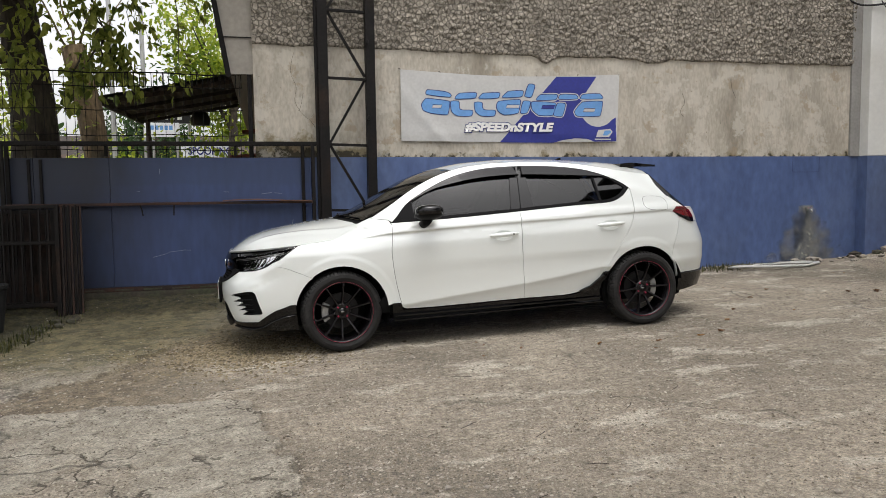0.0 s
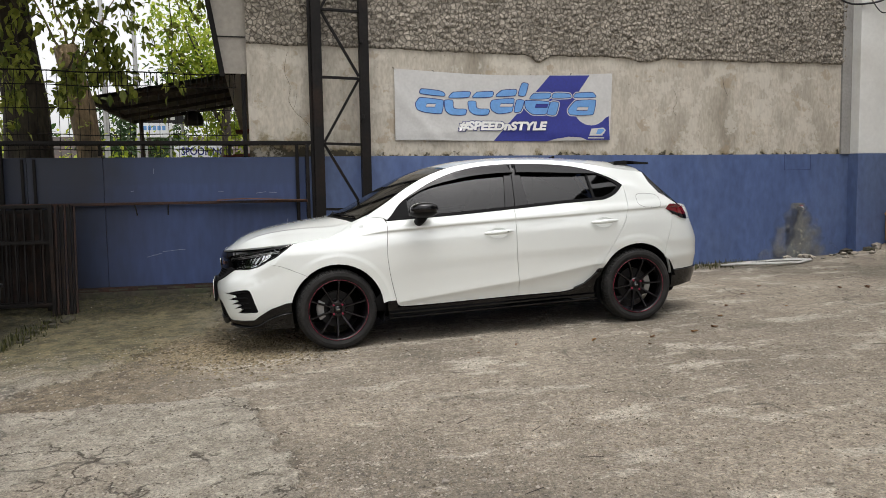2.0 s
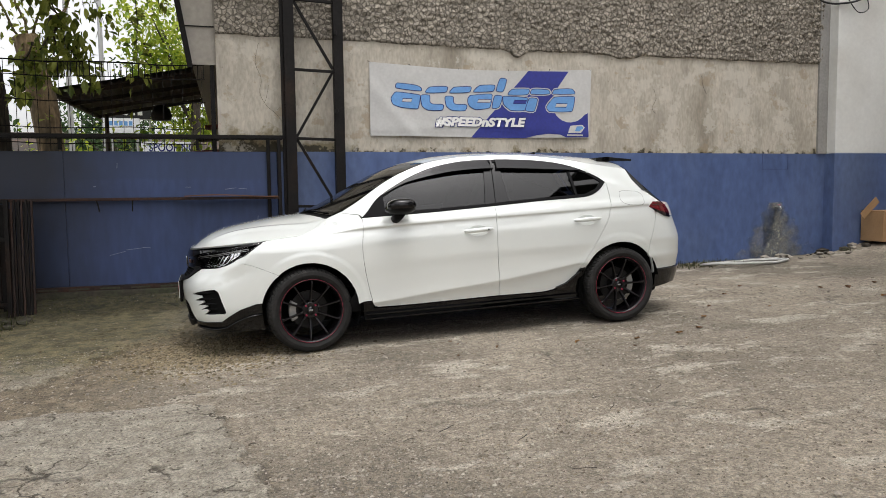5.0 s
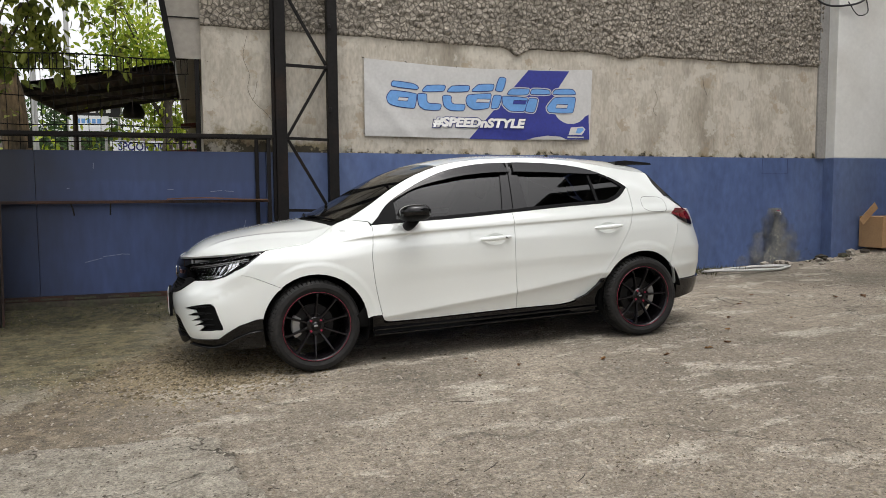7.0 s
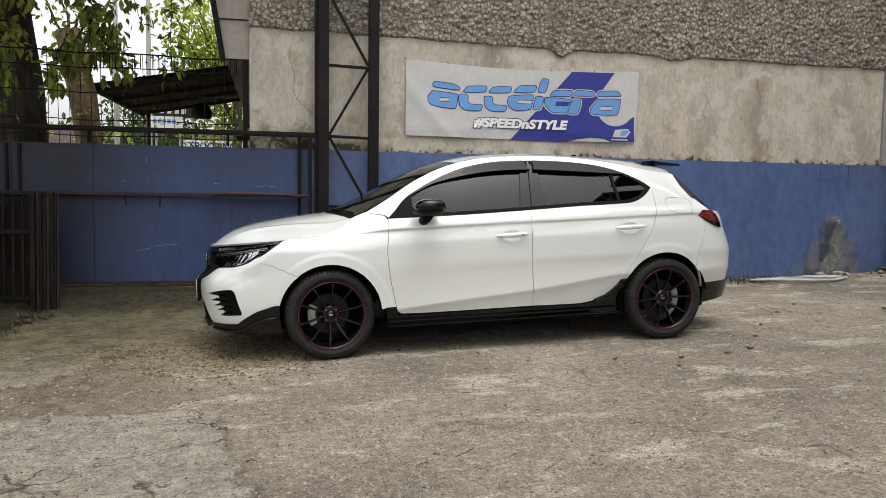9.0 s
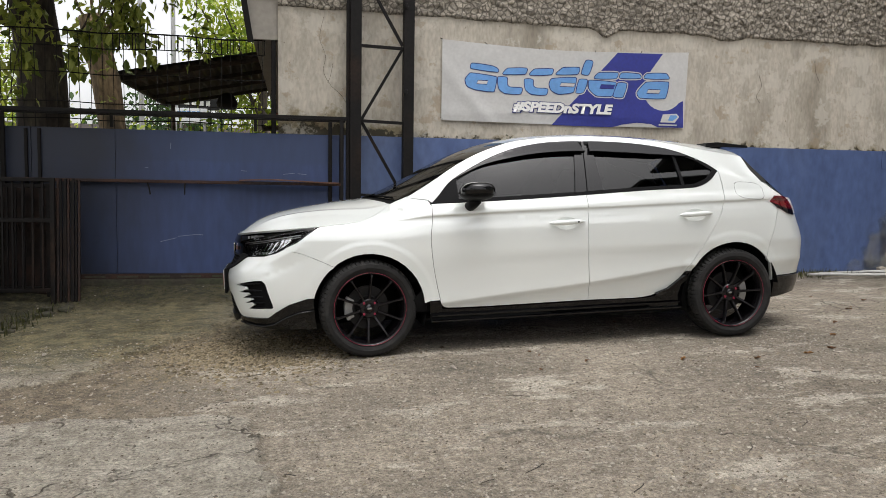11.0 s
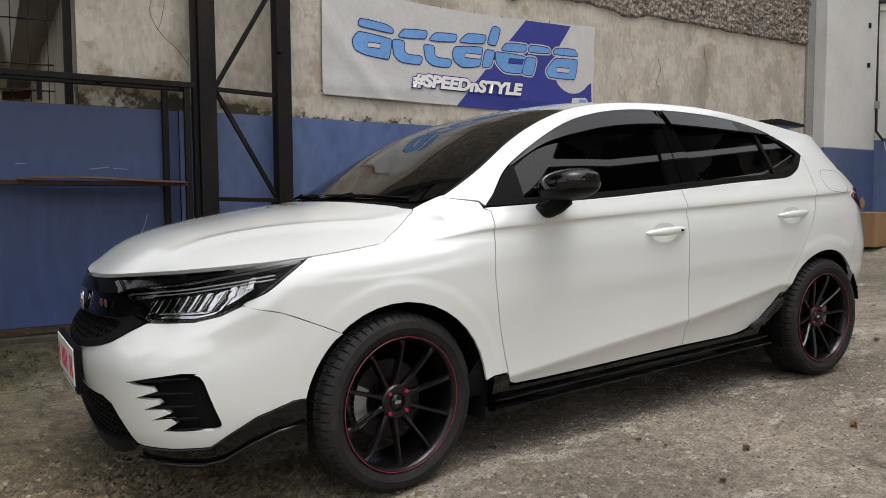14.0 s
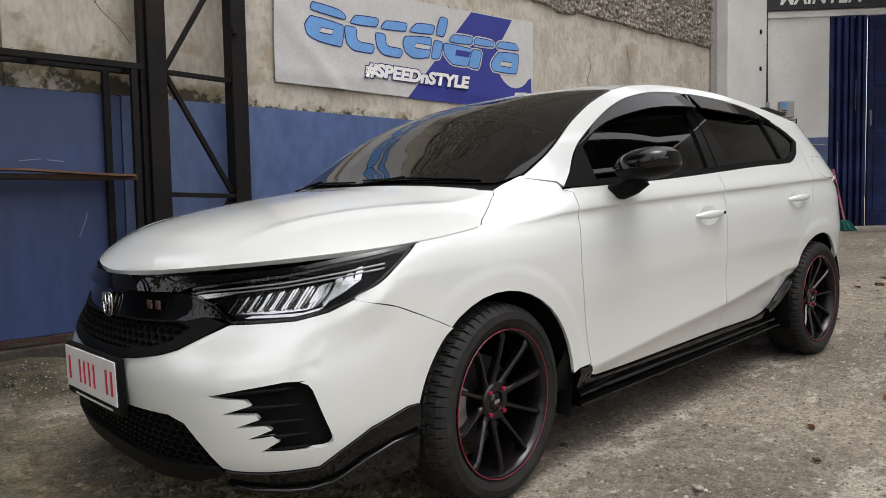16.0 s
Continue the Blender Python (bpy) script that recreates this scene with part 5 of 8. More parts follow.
vent_teeth = [by_y(0.735, 0.362), by_y(0.722, 0.375), by_y(0.668, 0.365), by_y(0.722, 0.392), by_y(0.708, 0.403), by_y(0.645, 0.397), by_y(0.70, 0.421), by_y(0.69, 0.433), by_y(0.612, 0.431), by_y(0.68, 0.456), by_y(0.668, 0.472), by_y(0.60, 0.4735)]
vent = vent_top + vent_side + vent_teeth
half = GRILLE_UP + LAMP_LOW + SEAM + ARCH + LIP_TOP + GRILLE_LOW
front_bumper = panel("front_bumper", both(half), nose, PAINT, car, fine=0.022, outward=out_nose, thick=0.02, holes=(vent, [(-u, v) for u, v in vent]), ridges=[[(k * u, v) for u, v in (by_x(x, bumper_crease(x) + d) for x in np.arange(-0.86, -0.44, 0.012))] for d in (-0.012, 0.0, 0.012) for k in (1, -1)])
for s in (1, -1):
    vm = lambda pts: [(s * u, v) for u, v in pts]
    pocket = panel("air_pocket", vm(inset(vent_top + vent_side + [by_y(0.66, 0.40)], -0.01)), nose, LINER, front_bumper, fine=0.04, outward=out_nose, thick=0, out=-0.03)
    for k, z0 in enumerate((0.497, 0.452, 0.412, 0.374, 0.340)):
        fb = bmesh.new()
        a0 = [0.59, 0.615, 0.648, 0.672, 0.70][k]
        us = [by_y(a0, z0 - 0.02)[0], by_x(-0.70 + 0.008 * k, z0)[0]]
        pts = []
        for i in range(9):
            u = us[0] + (us[1] - us[0]) * i / 8
            x, y, z = nose(u, z0 - (0.017 if k == 0 else 0.008) * (1 - i / 8))
            pts.append((x + 0.006, y * s + s * 0.004, z + 0.002))
        tube(fb, pts, [0.0015 + 0.0048 * math.sin(math.pi * min(1, (i + 0.3) / 9)) for i in range(9)], 6)
        part("air_fin", fb, MATT, pocket, smooth=True)
    # headlamp
    strip = [by_y(0.39, 0.739), by_y(0.447, 0.757), by_y(0.556, 0.773), by_y(0.68, 0.789), by_y(0.765, 0.811), by_x(-0.40, 0.836), by_x(-0.328, 0.850)]
    outer = [by_x(-0.335, 0.843), by_x(-0.395, 0.803), by_x(-0.465, 0.756), by_x(-0.535, 0.717), by_x(-0.594, 0.690)]
    base = [by_y(0.729, 0.671), by_y(0.64, 0.664), by_y(0.572, 0.661), by_y(0.507, 0.705)]
    lamp = vm(strip + outer + base)
    headlamp = panel("headlamp", lamp, nose, CLEAR, car, fine=0.03, outward=out_nose, thick=0.004, out=0.002, label="clear headlamp with silver reflector blades")
    panel("lamp_housing", lamp, nose, LINER, headlamp, fine=0.04, outward=out_nose, thick=0, out=-0.035)
    panel("lamp_rim", lamp, nose, GLOSS, headlamp, fine=0.02, outward=out_nose, thick=0.03, out=0.0, holes=(inset(lamp, 0.007),))
    light_bar = [by_y(0.41, 0.738), by_y(0.46, 0.747), by_y(0.556, 0.757), by_y(0.68, 0.772), by_y(0.765, 0.79), by_x(-0.43, 0.812)]
    low_bar = [(u, v - 0.0035) for u, v in light_bar]
    panel("light_strip", vm(light_bar + low_bar[::-1]), nose, SILVER, headlamp, fine=0.03, outward=out_nose, thick=0.008, out=-0.012, label="slim silver running-light strip")
    panel("light_strip", vm([(u, v - 0.011) for u, v in light_bar] + [(u, v - 0.014) for u, v in light_bar[::-1]]), nose, SILVER, headlamp, fine=0.03, outward=out_nose, thick=0.006, out=-0.015)
    foot = [by_y(0.60, 0.677), by_y(0.72, 0.682), by_x(-0.615, 0.695), by_x(-0.60, 0.705), by_y(0.735, 0.691), by_y(0.62, 0.684)]
    panel("lower_strip", vm(foot), nose, CHROME, headlamp, fine=0.03, outward=out_nose, thick=0.006, out=-0.012)
    bowl = [by_y(0.555, 0.688), by_y(0.64, 0.690), by_y(0.735, 0.700), by_x(-0.60, 0.715), by_x(-0.55, 0.742), by_x(-0.50, 0.776), by_x(-0.53, 0.779), by_y(0.735, 0.752), by_y(0.66, 0.742), by_y(0.60, 0.728)]
    panel("reflector_bowl", vm(bowl), nose, REFLECTOR, headlamp, fine=0.02, outward=out_nose, thick=0, out=-0.031)
    wedge = [by_y(0.42, 0.732), by_y(0.47, 0.739), by_y(0.56, 0.748), by_y(0.55, 0.738), by_y(0.47, 0.726)]
    panel("inner_strip", vm(wedge), nose, REFLECTOR, headlamp, fine=0.02, outward=out_nose, thick=0.004, out=-0.014)
    for k in range(24):
        y = 0.546 + 0.0096 * k
        z = 0.690 + 0.0008 * k
        blade = [by_y(y, z), by_y(y + 0.0050, z - 0.001), by_y(y + 0.0185, z + 0.022 + 0.0007 * k), by_y(y + 0.026, z + 0.038 + 0.001 * k), by_y(y + 0.021, z + 0.036 + 0.001 * k), by_y(y + 0.012, z + 0.018 + 0.0004 * k)]
        panel("reflector_blade", vm(blade), nose, (CHROME, SMOKE, REFLECTOR)[k % 3], headlamp, fine=0.02, outward=out_nose, thick=0.012, out=-0.014 - 0.005 * (k % 3))
    for k in range(5):
        x, z = -0.632 + 0.028 * k, 0.716 + 0.0135 * k
        cell = [by_x(x, z), by_x(x + 0.017, z + 0.006), by_x(x + 0.030, z + 0.028), by_x(x + 0.030, z + 0.040), by_x(x + 0.014, z + 0.034), by_x(x + 0.006, z + 0.018)]
        panel("lamp_cell", vm(cell), nose, REFLECTOR, headlamp, fine=0.02, outward=out_nose, thick=0.01, out=-0.022 - 0.004 * (k % 2))
    # lower lip at the corners
    lip = [(u, v - 0.002) for u, v in LIP_TOP] + [by_y(0.585, 0.236), by_y(0.66, 0.222), by_x(-0.70, 0.214), by_x(-0.58, 0.205), by_x(-0.345, 0.205)]
    front_lip = panel("front_lip", vm(lip), nose, GLOSS, car, fine=0.025, outward=out_nose, thick=0.02, out=0.008, label="gloss black front lip")
    lb = bmesh.new()
    tube(lb, [Vector(nose(s * u, z)) + Vector((-0.012, -0.018 * s, 0)) for u, z in [by_y(0.585, 0.236), by_y(0.66, 0.227), by_y(0.72, 0.222), by_x(-0.66, 0.222), by_x(-0.60, 0.235), by_x(-0.52, 0.282), by_x(-0.44, 0.312), by_x(-0.35, 0.325)]], 0.007, 6)
    part("lip_blade", lb, GLOSS, front_lip, smooth=True)
# bar between the lamps, with the strips over them
bar_top = [(0.0, 0.778), by_y(0.2, 0.779), by_y(0.36, 0.783), by_y(0.50, 0.789), by_y(0.62, 0.799), by_y(0.70, 0.809), by_y(0.765, 0.826), by_x(-0.40, 0.846), by_x(-0.328, 0.853)]
bar_low = [by_x(-0.335, 0.851), by_x(-0.40, 0.838), by_y(0.765, 0.813), by_y(0.68, 0.791), by_y(0.556, 0.775), by_y(0.447, 0.759), by_y(0.385, 0.739), by_y(0.505, 0.703), by_y(0.55, 0.672), by_y(0.49, 0.676), by_y(0.43, 0.663), by_y(0.25, 0.657), (0.0, 0.655)]
FACET = [by_y(0.385, 0.740), by_y(0.25, 0.737), by_y(0.12, 0.735), (0.0, 0.7345)]
bar_face = bar_low[6:]
panel("bar_face", both([(u, v - 0.001) for u, v in FACET[::-1]] + bar_face[1:]), nose, GLOSS, car, fine=0.025, outward=out_nose, thick=0.02, out=-0.002)
grille = panel("grille", both(bar_top + bar_low[:6] + FACET), lambda u, z: (nose(u, z)[0] + 0.30 * (z - 0.7345) - 0.012, *nose(u, z)[1:]), GLOSS, car, fine=0.025, outward=out_nose, thick=0.03, out=0.004, label="gloss black grille bar over a honeycomb mesh")
frame_half = [(0.0, 0.655), by_y(0.25, 0.657), by_y(0.43, 0.663), by_y(0.49, 0.676), by_y(0.56, 0.66)] + [(u, v + 0.002) for u, v in GRILLE_UP[::-1][1:]]
mesh_half = [(0.0, 0.650), by_y(0.25, 0.651), by_y(0.40, 0.657), by_y(0.455, 0.645), by_y(0.40, 0.605), by_y(0.33, 0.587), by_y(0.2, 0.572), (0.0, 0.565)]
panel("grille_frame", both(frame_half), nose, MATT, grille, fine=0.025, outward=out_nose, thick=0.03, out=0.006, holes=(both(mesh_half),))
low_half = [(0.0, 0.398)] + [(u, v) for u, v in GRILLE_LOW[::-1][1:]] + [by_y(0.575, 0.285), by_y(0.5, 0.272), by_y(0.3, 0.262), (0.0, 0.258)]
panel("grille_back", both(mesh_half), nose, LINER, grille, fine=0.05, outward=out_nose, thick=0, out=-0.03)
lower_grille = panel("lower_grille", both(low_half), nose, LINER, car, fine=0.05, outward=out_nose, thick=0, out=-0.035, label="black honeycomb lower grille")


def honeycomb(outline, size, own, deep):
    hb = bmesh.new()
    us, vs = [p[0] for p in outline], [p[1] for p in outline]
    row = 0
    v = min(vs)
    while v < max(vs):
        u = min(us) + (size * 0.87 if row % 2 else 0)
        while u < max(us):
            ring = [(u + size * math.sin(k * math.pi / 3), v + size * 0.72 * math.cos(k * math.pi / 3)) for k in range(6)]
            for k in range(3):
                a, b = ring[k], ring[k + 1]
                if within(a, outline) or within(b, outline):
                    p, q = Vector(nose(*a)), Vector(nose(*b))
                    beam(hb, p + Vector((deep, 0, 0)), q + Vector((deep, 0, 0)), 0.0045, 0.016, up=(1, 0, 0))
            u += size * 1.74
        v += size * 1.08
        row += 1
    part("honeycomb", hb, MATT, own)


honeycomb(both(mesh_half), 0.019, grille, 0.012)
honeycomb(both(low_half), 0.019, lower_grille, 0.012)
chin_half = [(0.0, 0.262), by_y(0.3, 0.266), by_y(0.5, 0.276), by_y(0.578, 0.284), by_y(0.585, 0.262), by_y(0.5, 0.232), by_y(0.3, 0.208), (0.0, 0.198)]
panel("chin", both(chin_half), nose, MATT, car, fine=0.03, outward=out_nose, thick=0.05, out=0.012)
# badges: plain shapes
bx = nose(0, 0.684)[0] - 0.010
bd = bmesh.new()
outline_b = [(0.040 * math.copysign(abs(math.cos(a)) ** 0.45, math.cos(a)) * (1 + 0.12 * math.sin(a)), 0.036 * math.copysign(abs(math.sin(a)) ** 0.45, math.sin(a))) for a in np.linspace(0, 2 * math.pi, 28, endpoint=False)]
tube(bd, [(bx, u, 0.684 + v) for u, v in outline_b + outline_b[:1]], 0.0045, 6)
tube(bd, [(bx, -0.016, 0.684), (bx, 0.016, 0.684)], 0.0045, 6)
tube(bd, [(bx, -0.015, 0.652), (bx, -0.017, 0.717)], 0.005, 6)
tube(bd, [(bx, 0.015, 0.652), (bx, 0.017, 0.717)], 0.005, 6)
part("emblem", bd, CHROME, grille, "chrome rounded emblem", smooth=True)
DULLRED = plain("dull_red_chrome", (0.16, 0.09, 0.08), 0.3, 0.6)
for k in range(2):
    y = -0.262 - 0.04 * k
    x, _, _ = nose(by_y(-y, 0.70)[0], 0.70)
    rb = block((x - 0.010, y - 0.016, 0.688), (x - 0.003, y + 0.016, 0.714), 0.003)
    box(rb, (x - 0.012, y - 0.010, 0.699), (x - 0.010, y + 0.010, 0.705))
    part("grade_badge", rb, DULLRED, grille)
# number plate, set slightly askew in its holder
plate_holder = part("plate_holder", box(block((0.012, -0.10, -0.055), (0.045, 0.10, 0.055)), (-0.010, -0.232, -0.086), (0.0115, 0.232, 0.086), 0.006), MATT, car)
plate_holder.matrix_basis = Matrix.Translation((-0.960, 0, 0.462)) @ Matrix.Rotation(radians(1.7), 4, "Z")
part("number_plate", block((-0.0155, -0.218, -0.058), (-0.0108, 0.218, 0.077), 0.002), PLATE, plate_holder, "white number plate with red bars")
for y0, y1 in ((0.170, 0.186), (0.075, 0.087), (0.034, 0.046), (-0.008, 0.004), (-0.050, -0.038), (-0.155, -0.141), (-0.197, -0.183)):
    part("plate_bar", block((-0.0178, y0, -0.030), (-0.0157, y1, 0.046), 0.001), PLATE_RED, plate_holder)
part("plate_strip", block((-0.0125, -0.17, -0.078), (-0.0102, 0.15, -0.072)), PLATE, plate_holder)

# ---- tail ----
out_tail = lambda p: Vector((p.x - 2.0, p.y, 0))
tx = lambda x, z: by_x(x, z, TAIL_C, 1)
rear_half = [tx(2.957, 0.918), tx(2.93, 0.8), tx(2.886, 0.68), tx(2.865, 0.565)] + [tx(x, z) for x, z in arc(*RA, 41, 10.5, 6)] + [tx(2.97, 0.424), tx(3.17, 0.424), (0.4, 0.424), (0.0, 0.424)]
rear_half = [(0.0, 0.86), (0.5, 0.86), tx(3.1, 0.87)] + rear_half
rear_bumper = panel("rear_bumper", both(rear_half), tail_skin, PAINT, car, fine=0.035, outward=out_tail, thick=0.02)
diff = [(0.0, 0.420), (0.4, 0.420), tx(3.17, 0.420), tx(2.97, 0.420), tx(2.950, 0.416), tx(2.955, 0.262), tx(3.17, 0.285), (0.4, 0.28), (0.0, 0.28)]
panel("diffuser", both(diff), tail_skin, GLOSS, rear_bumper, fine=0.04, outward=out_tail, thick=0.04, out=0.016, label="gloss black rear diffuser")
gate_half = [(0.0, 0.99), (0.4, 0.99), tx(3.1, 0.985), tx(3.12, 0.875), (0.4, 0.863), (0.0, 0.863)]
panel("tailgate", both(gate_half), tail_skin, PAINT, car, fine=0.05, outward=out_tail, thick=0.015)

# ---- underside and cabin ----
part("underbody", block((-0.6, -0.46, 0.16), (3.2, 0.46, 0.45), 0.05), LINER, car)
part("floor_pan", block((0.42, -0.76, 0.19), (2.2, 0.76, 0.30), 0.03), LINER, car)
part("tank", block((0.25, -0.7, 0.45), (0.45, 0.7, 0.9), 0.02), LINER, car)
part("dashboard", block((0.30, -0.66, 0.78), (0.80, 0.66, 0.97), 0.06), MATT, car)
part("bulkhead", block((2.45, -0.66, 0.4), (2.55, 0.66, 0.95), 0.03), FABRIC, car)
for y in (-0.36, 0.36):
    sb = bmesh.new()
    beam(sb, (1.45, y, 0.6), (1.72, y, 1.12), 0.48, 0.12, up=(0, 1, 0), bevel=0.04)
    box(sb, (0.95, y - 0.25, 0.5), (1.5, y + 0.25, 0.66), 0.05)
    box(sb, (1.70, y - 0.13, 1.13), (1.80, y + 0.13, 1.32), 0.04)
    part("seat", sb, FABRIC, car, smooth=True)
sb = bmesh.new()
beam(sb, (2.25, 0, 0.6), (2.45, 0, 1.1), 1.25, 0.12, up=(0, 1, 0), bevel=0.04)
part("seat", sb, FABRIC, car, smooth=True)
wb = bmesh.new()
tube(wb, [(0.86 + 0.07 * math.sin(a) * 0.5, 0.36 + 0.18 * math.cos(a), 0.97 + 0.17 * math.sin(a)) for a in np.linspace(0, 2 * math.pi, 25)], 0.014, 8)
part("steering_wheel", wb, MATT, car, smooth=True)

# ---- wheels ----
def build_wheel(x, sg, turn):
    """A wheel with its face at the car's flank; sg -1 is the near side."""
    y_out = 0.870
    at = Vector((x, 0, HUB_Z))
    f = lambda d: sg * (y_out - d)

    def lat(bm, prof, seg, shift=None):
        lathe(bm, [(r, f(d)) for r, d in prof], seg, at=at, shift=shift)
        return bm
    rim = lat(bmesh.new(), [(0.238, 0.012), (0.240, 0.006), (0.236, 0.004), (0.229, 0.010), (0.222, 0.026), (0.216, 0.06), (0.212, 0.18), (0.235, 0.2)], 72)
    wheel = part("wheel", rim, ALLOY, car, "satin black ten-spoke alloy wheel with a red ring", smooth=True)
    tb = bmesh.new()
    prof = [(0.238, 0.012), (0.252, 0.003), (0.272, -0.004), (0.292, 0.000), (0.306, 0.012), (0.314, 0.026), (0.3175, 0.055), (0.309, 0.060), (0.309, 0.066), (0.318, 0.072), (0.318, 0.132), (0.309, 0.137), (0.309, 0.143), (0.3175, 0.148), (0.313, 0.180), (0.303, 0.195), (0.25, 0.205)]

    def lugs(k, i, r, s):
        if i in (4, 5, 6) and (k + 2 * (i == 6)) % 8 == 0:
            r -= (0.006, 0.011, 0.009)[i - 4]
        if i in (13, 14, 15) and k % 8 == 0:
            r -= 0.008
        if i in (9, 10) and (k + 4 * (i == 10)) % 8 == 0:
            r -= 0.008
        return r, s
    lat(tb, prof, 512, lugs)
    part("tyre", tb, RUBBER, wheel, "black road tyre with dusty tread", smooth=False)
    lb = bmesh.new()
    lat(lb, [(0.2665, -0.0028), (0.2675, -0.0045), (0.2705, -0.0045), (0.2715, -0.0035)], 72)
    part("side_wall_line", lb, RUBBER, wheel, smooth=True)
    rb = lat(bmesh.new(), [(0.2375, 0.0065), (0.2378, 0.003), (0.2358, 0.003), (0.2353, 0.0075)], 72)
    part("red_ring", rb, RED, wheel, "thin red rim ring", smooth=True)
    for k in range(10):
        a = radians(turn + 36 * k)
        sb = bmesh.new()
        rings = []
        for i, (r, d, w, t) in enumerate(((0.045, 0.052, 0.016, 0.03), (0.075, 0.049, 0.010, 0.03), (0.12, 0.037, 0.0078, 0.028), (0.17, 0.023, 0.0075, 0.026), (0.205, 0.016, 0.008, 0.03), (0.224, 0.018, 0.012, 0.04))):
            c, s_ = math.cos(a), math.sin(a)
            ring = []
            for du, dd in ((-w * 0.55, 0), (w * 0.55, 0), (w, 0.007), (w, t), (-w, t), (-w, 0.007)):
                ring.append(sb.verts.new(at + Vector((r * c - du * s_, f(d + dd), r * s_ + du * c))))
            rings.append(ring)
        for p, q in zip(rings, rings[1:]):
            for j in range(6):
                sb.faces.new((p[j], p[(j + 1) % 6], q[(j + 1) % 6], q[j]))
        bmesh.ops.recalc_face_normals(sb, faces=sb.faces)
        part("spoke", sb, ALLOY, wheel)
    hb = lat(bmesh.new(), [(0.062, 0.09), (0.062, 0.05), (0.056, 0.044), (0.034, 0.044), (0.031, 0.050), (0.0, 0.050)], 32)
    part("hub", hb, ALLOY, wheel, smooth=False)
    cb = lat(bmesh.new(), [(0.028, 0.049), (0.026, 0.043), (0.0, 0.042)], 24)
    part("centre_cap", cb, GLOSS, wheel, smooth=True)
    eb = block(tuple(at + Vector((-0.013, f(0.0425), -0.006))), tuple(at + Vector((0.013, f(0.0405), 0.006))), 0.001)
    part("cap_emblem", eb, SILVER, wheel)
    for k in range(4):
        a = radians(turn + 30 + 90 * k)
        nb = bmesh.new()
        c = at + Vector((0.05 * math.cos(a), 0, 0.05 * math.sin(a)))
        bar(nb, c + Vector((0, f(0.055), 0)), c + Vector((0, f(0.036), 0)), 0.0078, 6)
        part("lug_nut", nb, RED, wheel)
    db = lat(bmesh.new(), [(0.05, 0.10), (0.075, 0.095), (0.08, 0.11), (0.142, 0.11), (0.142, 0.13), (0.05, 0.13)], 40)
    part("brake_disc", db, plain("brake_iron", (0.022, 0.021, 0.021), 0.5, 0.6) if not bpy.data.materials.get("brake_iron") else bpy.data.materials["brake_iron"], wheel, smooth=False)
    kb = bmesh.new()
    ring = []
    for i in range(9):
        a = radians(150 + 60 * i / 8) if x < 1 else radians(-30 + 60 * i / 8)
        ring.append(a)
    for i in range(8):
        for r0, r1, d0, d1 in ((0.105, 0.155, 0.085, 0.13),):
            p = [at + Vector((r * math.cos(a), f(d), r * math.sin(a))) for d in (d0, d1) for a in (ring[i], ring[i + 1]) for r in (r0, r1)]
            vs = [kb.verts.new(q) for q in p]
            for q in ((0, 1, 3, 2), (4, 6, 7, 5), (0, 4, 5, 1), (2, 3, 7, 6)):
                kb.faces.new([vs[j] for j in q])
    bmesh.ops.remove_doubles(kb, verts=kb.verts, dist=1e-5)
    bmesh.ops.recalc_face_normals(kb, faces=kb.faces)
    part("brake_caliper", kb, SILVER, wheel, "grey brake caliper")
    return wheel


for hub, turn in ((0.0, 14), (WHEELBASE, 3)):
    for sg in (-1, 1):
        made = build_wheel(hub, sg, turn)
        if hub == 0.0:  # the front wheels are steered a little
            pivot = Matrix.Translation((-0.008, sg * 0.80, HUB_Z))
            made.matrix_basis = pivot @ Matrix.Rotation(radians(6), 4, "Z") @ Matrix.Translation((0, -sg * 0.80, -HUB_Z))

# ---- steel lattice tower against the wall ----
tower = thing("lattice_tower", (0, 0, 0), "black steel lattice tower standing against the wall", "steel tower")


def channel(bm, x0, x1, y0, y1, z0, z1, t=0.012):
    """A rolled channel: web to the front, two flanges behind."""
    box(bm, (x0, y0, z0), (x1, y0 + t, z1), 0.003)
    box(bm, (x0, y0 + t, z0), (x0 + t, y1, z1))
    box(bm, (x1 - t, y0 + t, z0), (x1, y1, z1))
    return bm


part("post", channel(bmesh.new(), 0.065, 0.182, 8.66, 8.78, -0.05, 7.4), STEEL, tower)
part("post", channel(bmesh.new(), 0.625, 0.735, 8.66, 8.78, -0.02, 7.4), STEEL, tower)
part("post_flange", block((0.030, 8.70, -0.05), (0.064, 8.76, 7.4), 0.003), STEEL, tower)
for z in (0.28, 1.055, 1.83, 2.605, 3.385, 4.16, 4.94, 5.7):
    part("rung", beam(bmesh.new(), (0.183, 8.70, z), (0.624, 8.70, z - 0.012), 0.035, 0.03, bevel=0.003), STEEL, tower)
for k, z in enumerate((0.28, 1.055, 1.83, 2.605, 3.385, 4.16, 4.94)):
    a, b = (0.19, 0.618) if k % 2 == 0 else (0.618, 0.19)
    part("brace", beam(bmesh.new(), (a, 8.722, z + 0.02), (b, 8.722, z + 0.765), 0.03, 0.034, up=(0, 1, 0), bevel=0.002), STEEL, tower)
for z in (2.12, 3.0):
    part("clip", block((0.628, 8.632, z), (0.66, 8.658, z + 0.045), 0.004), STEEL, tower)

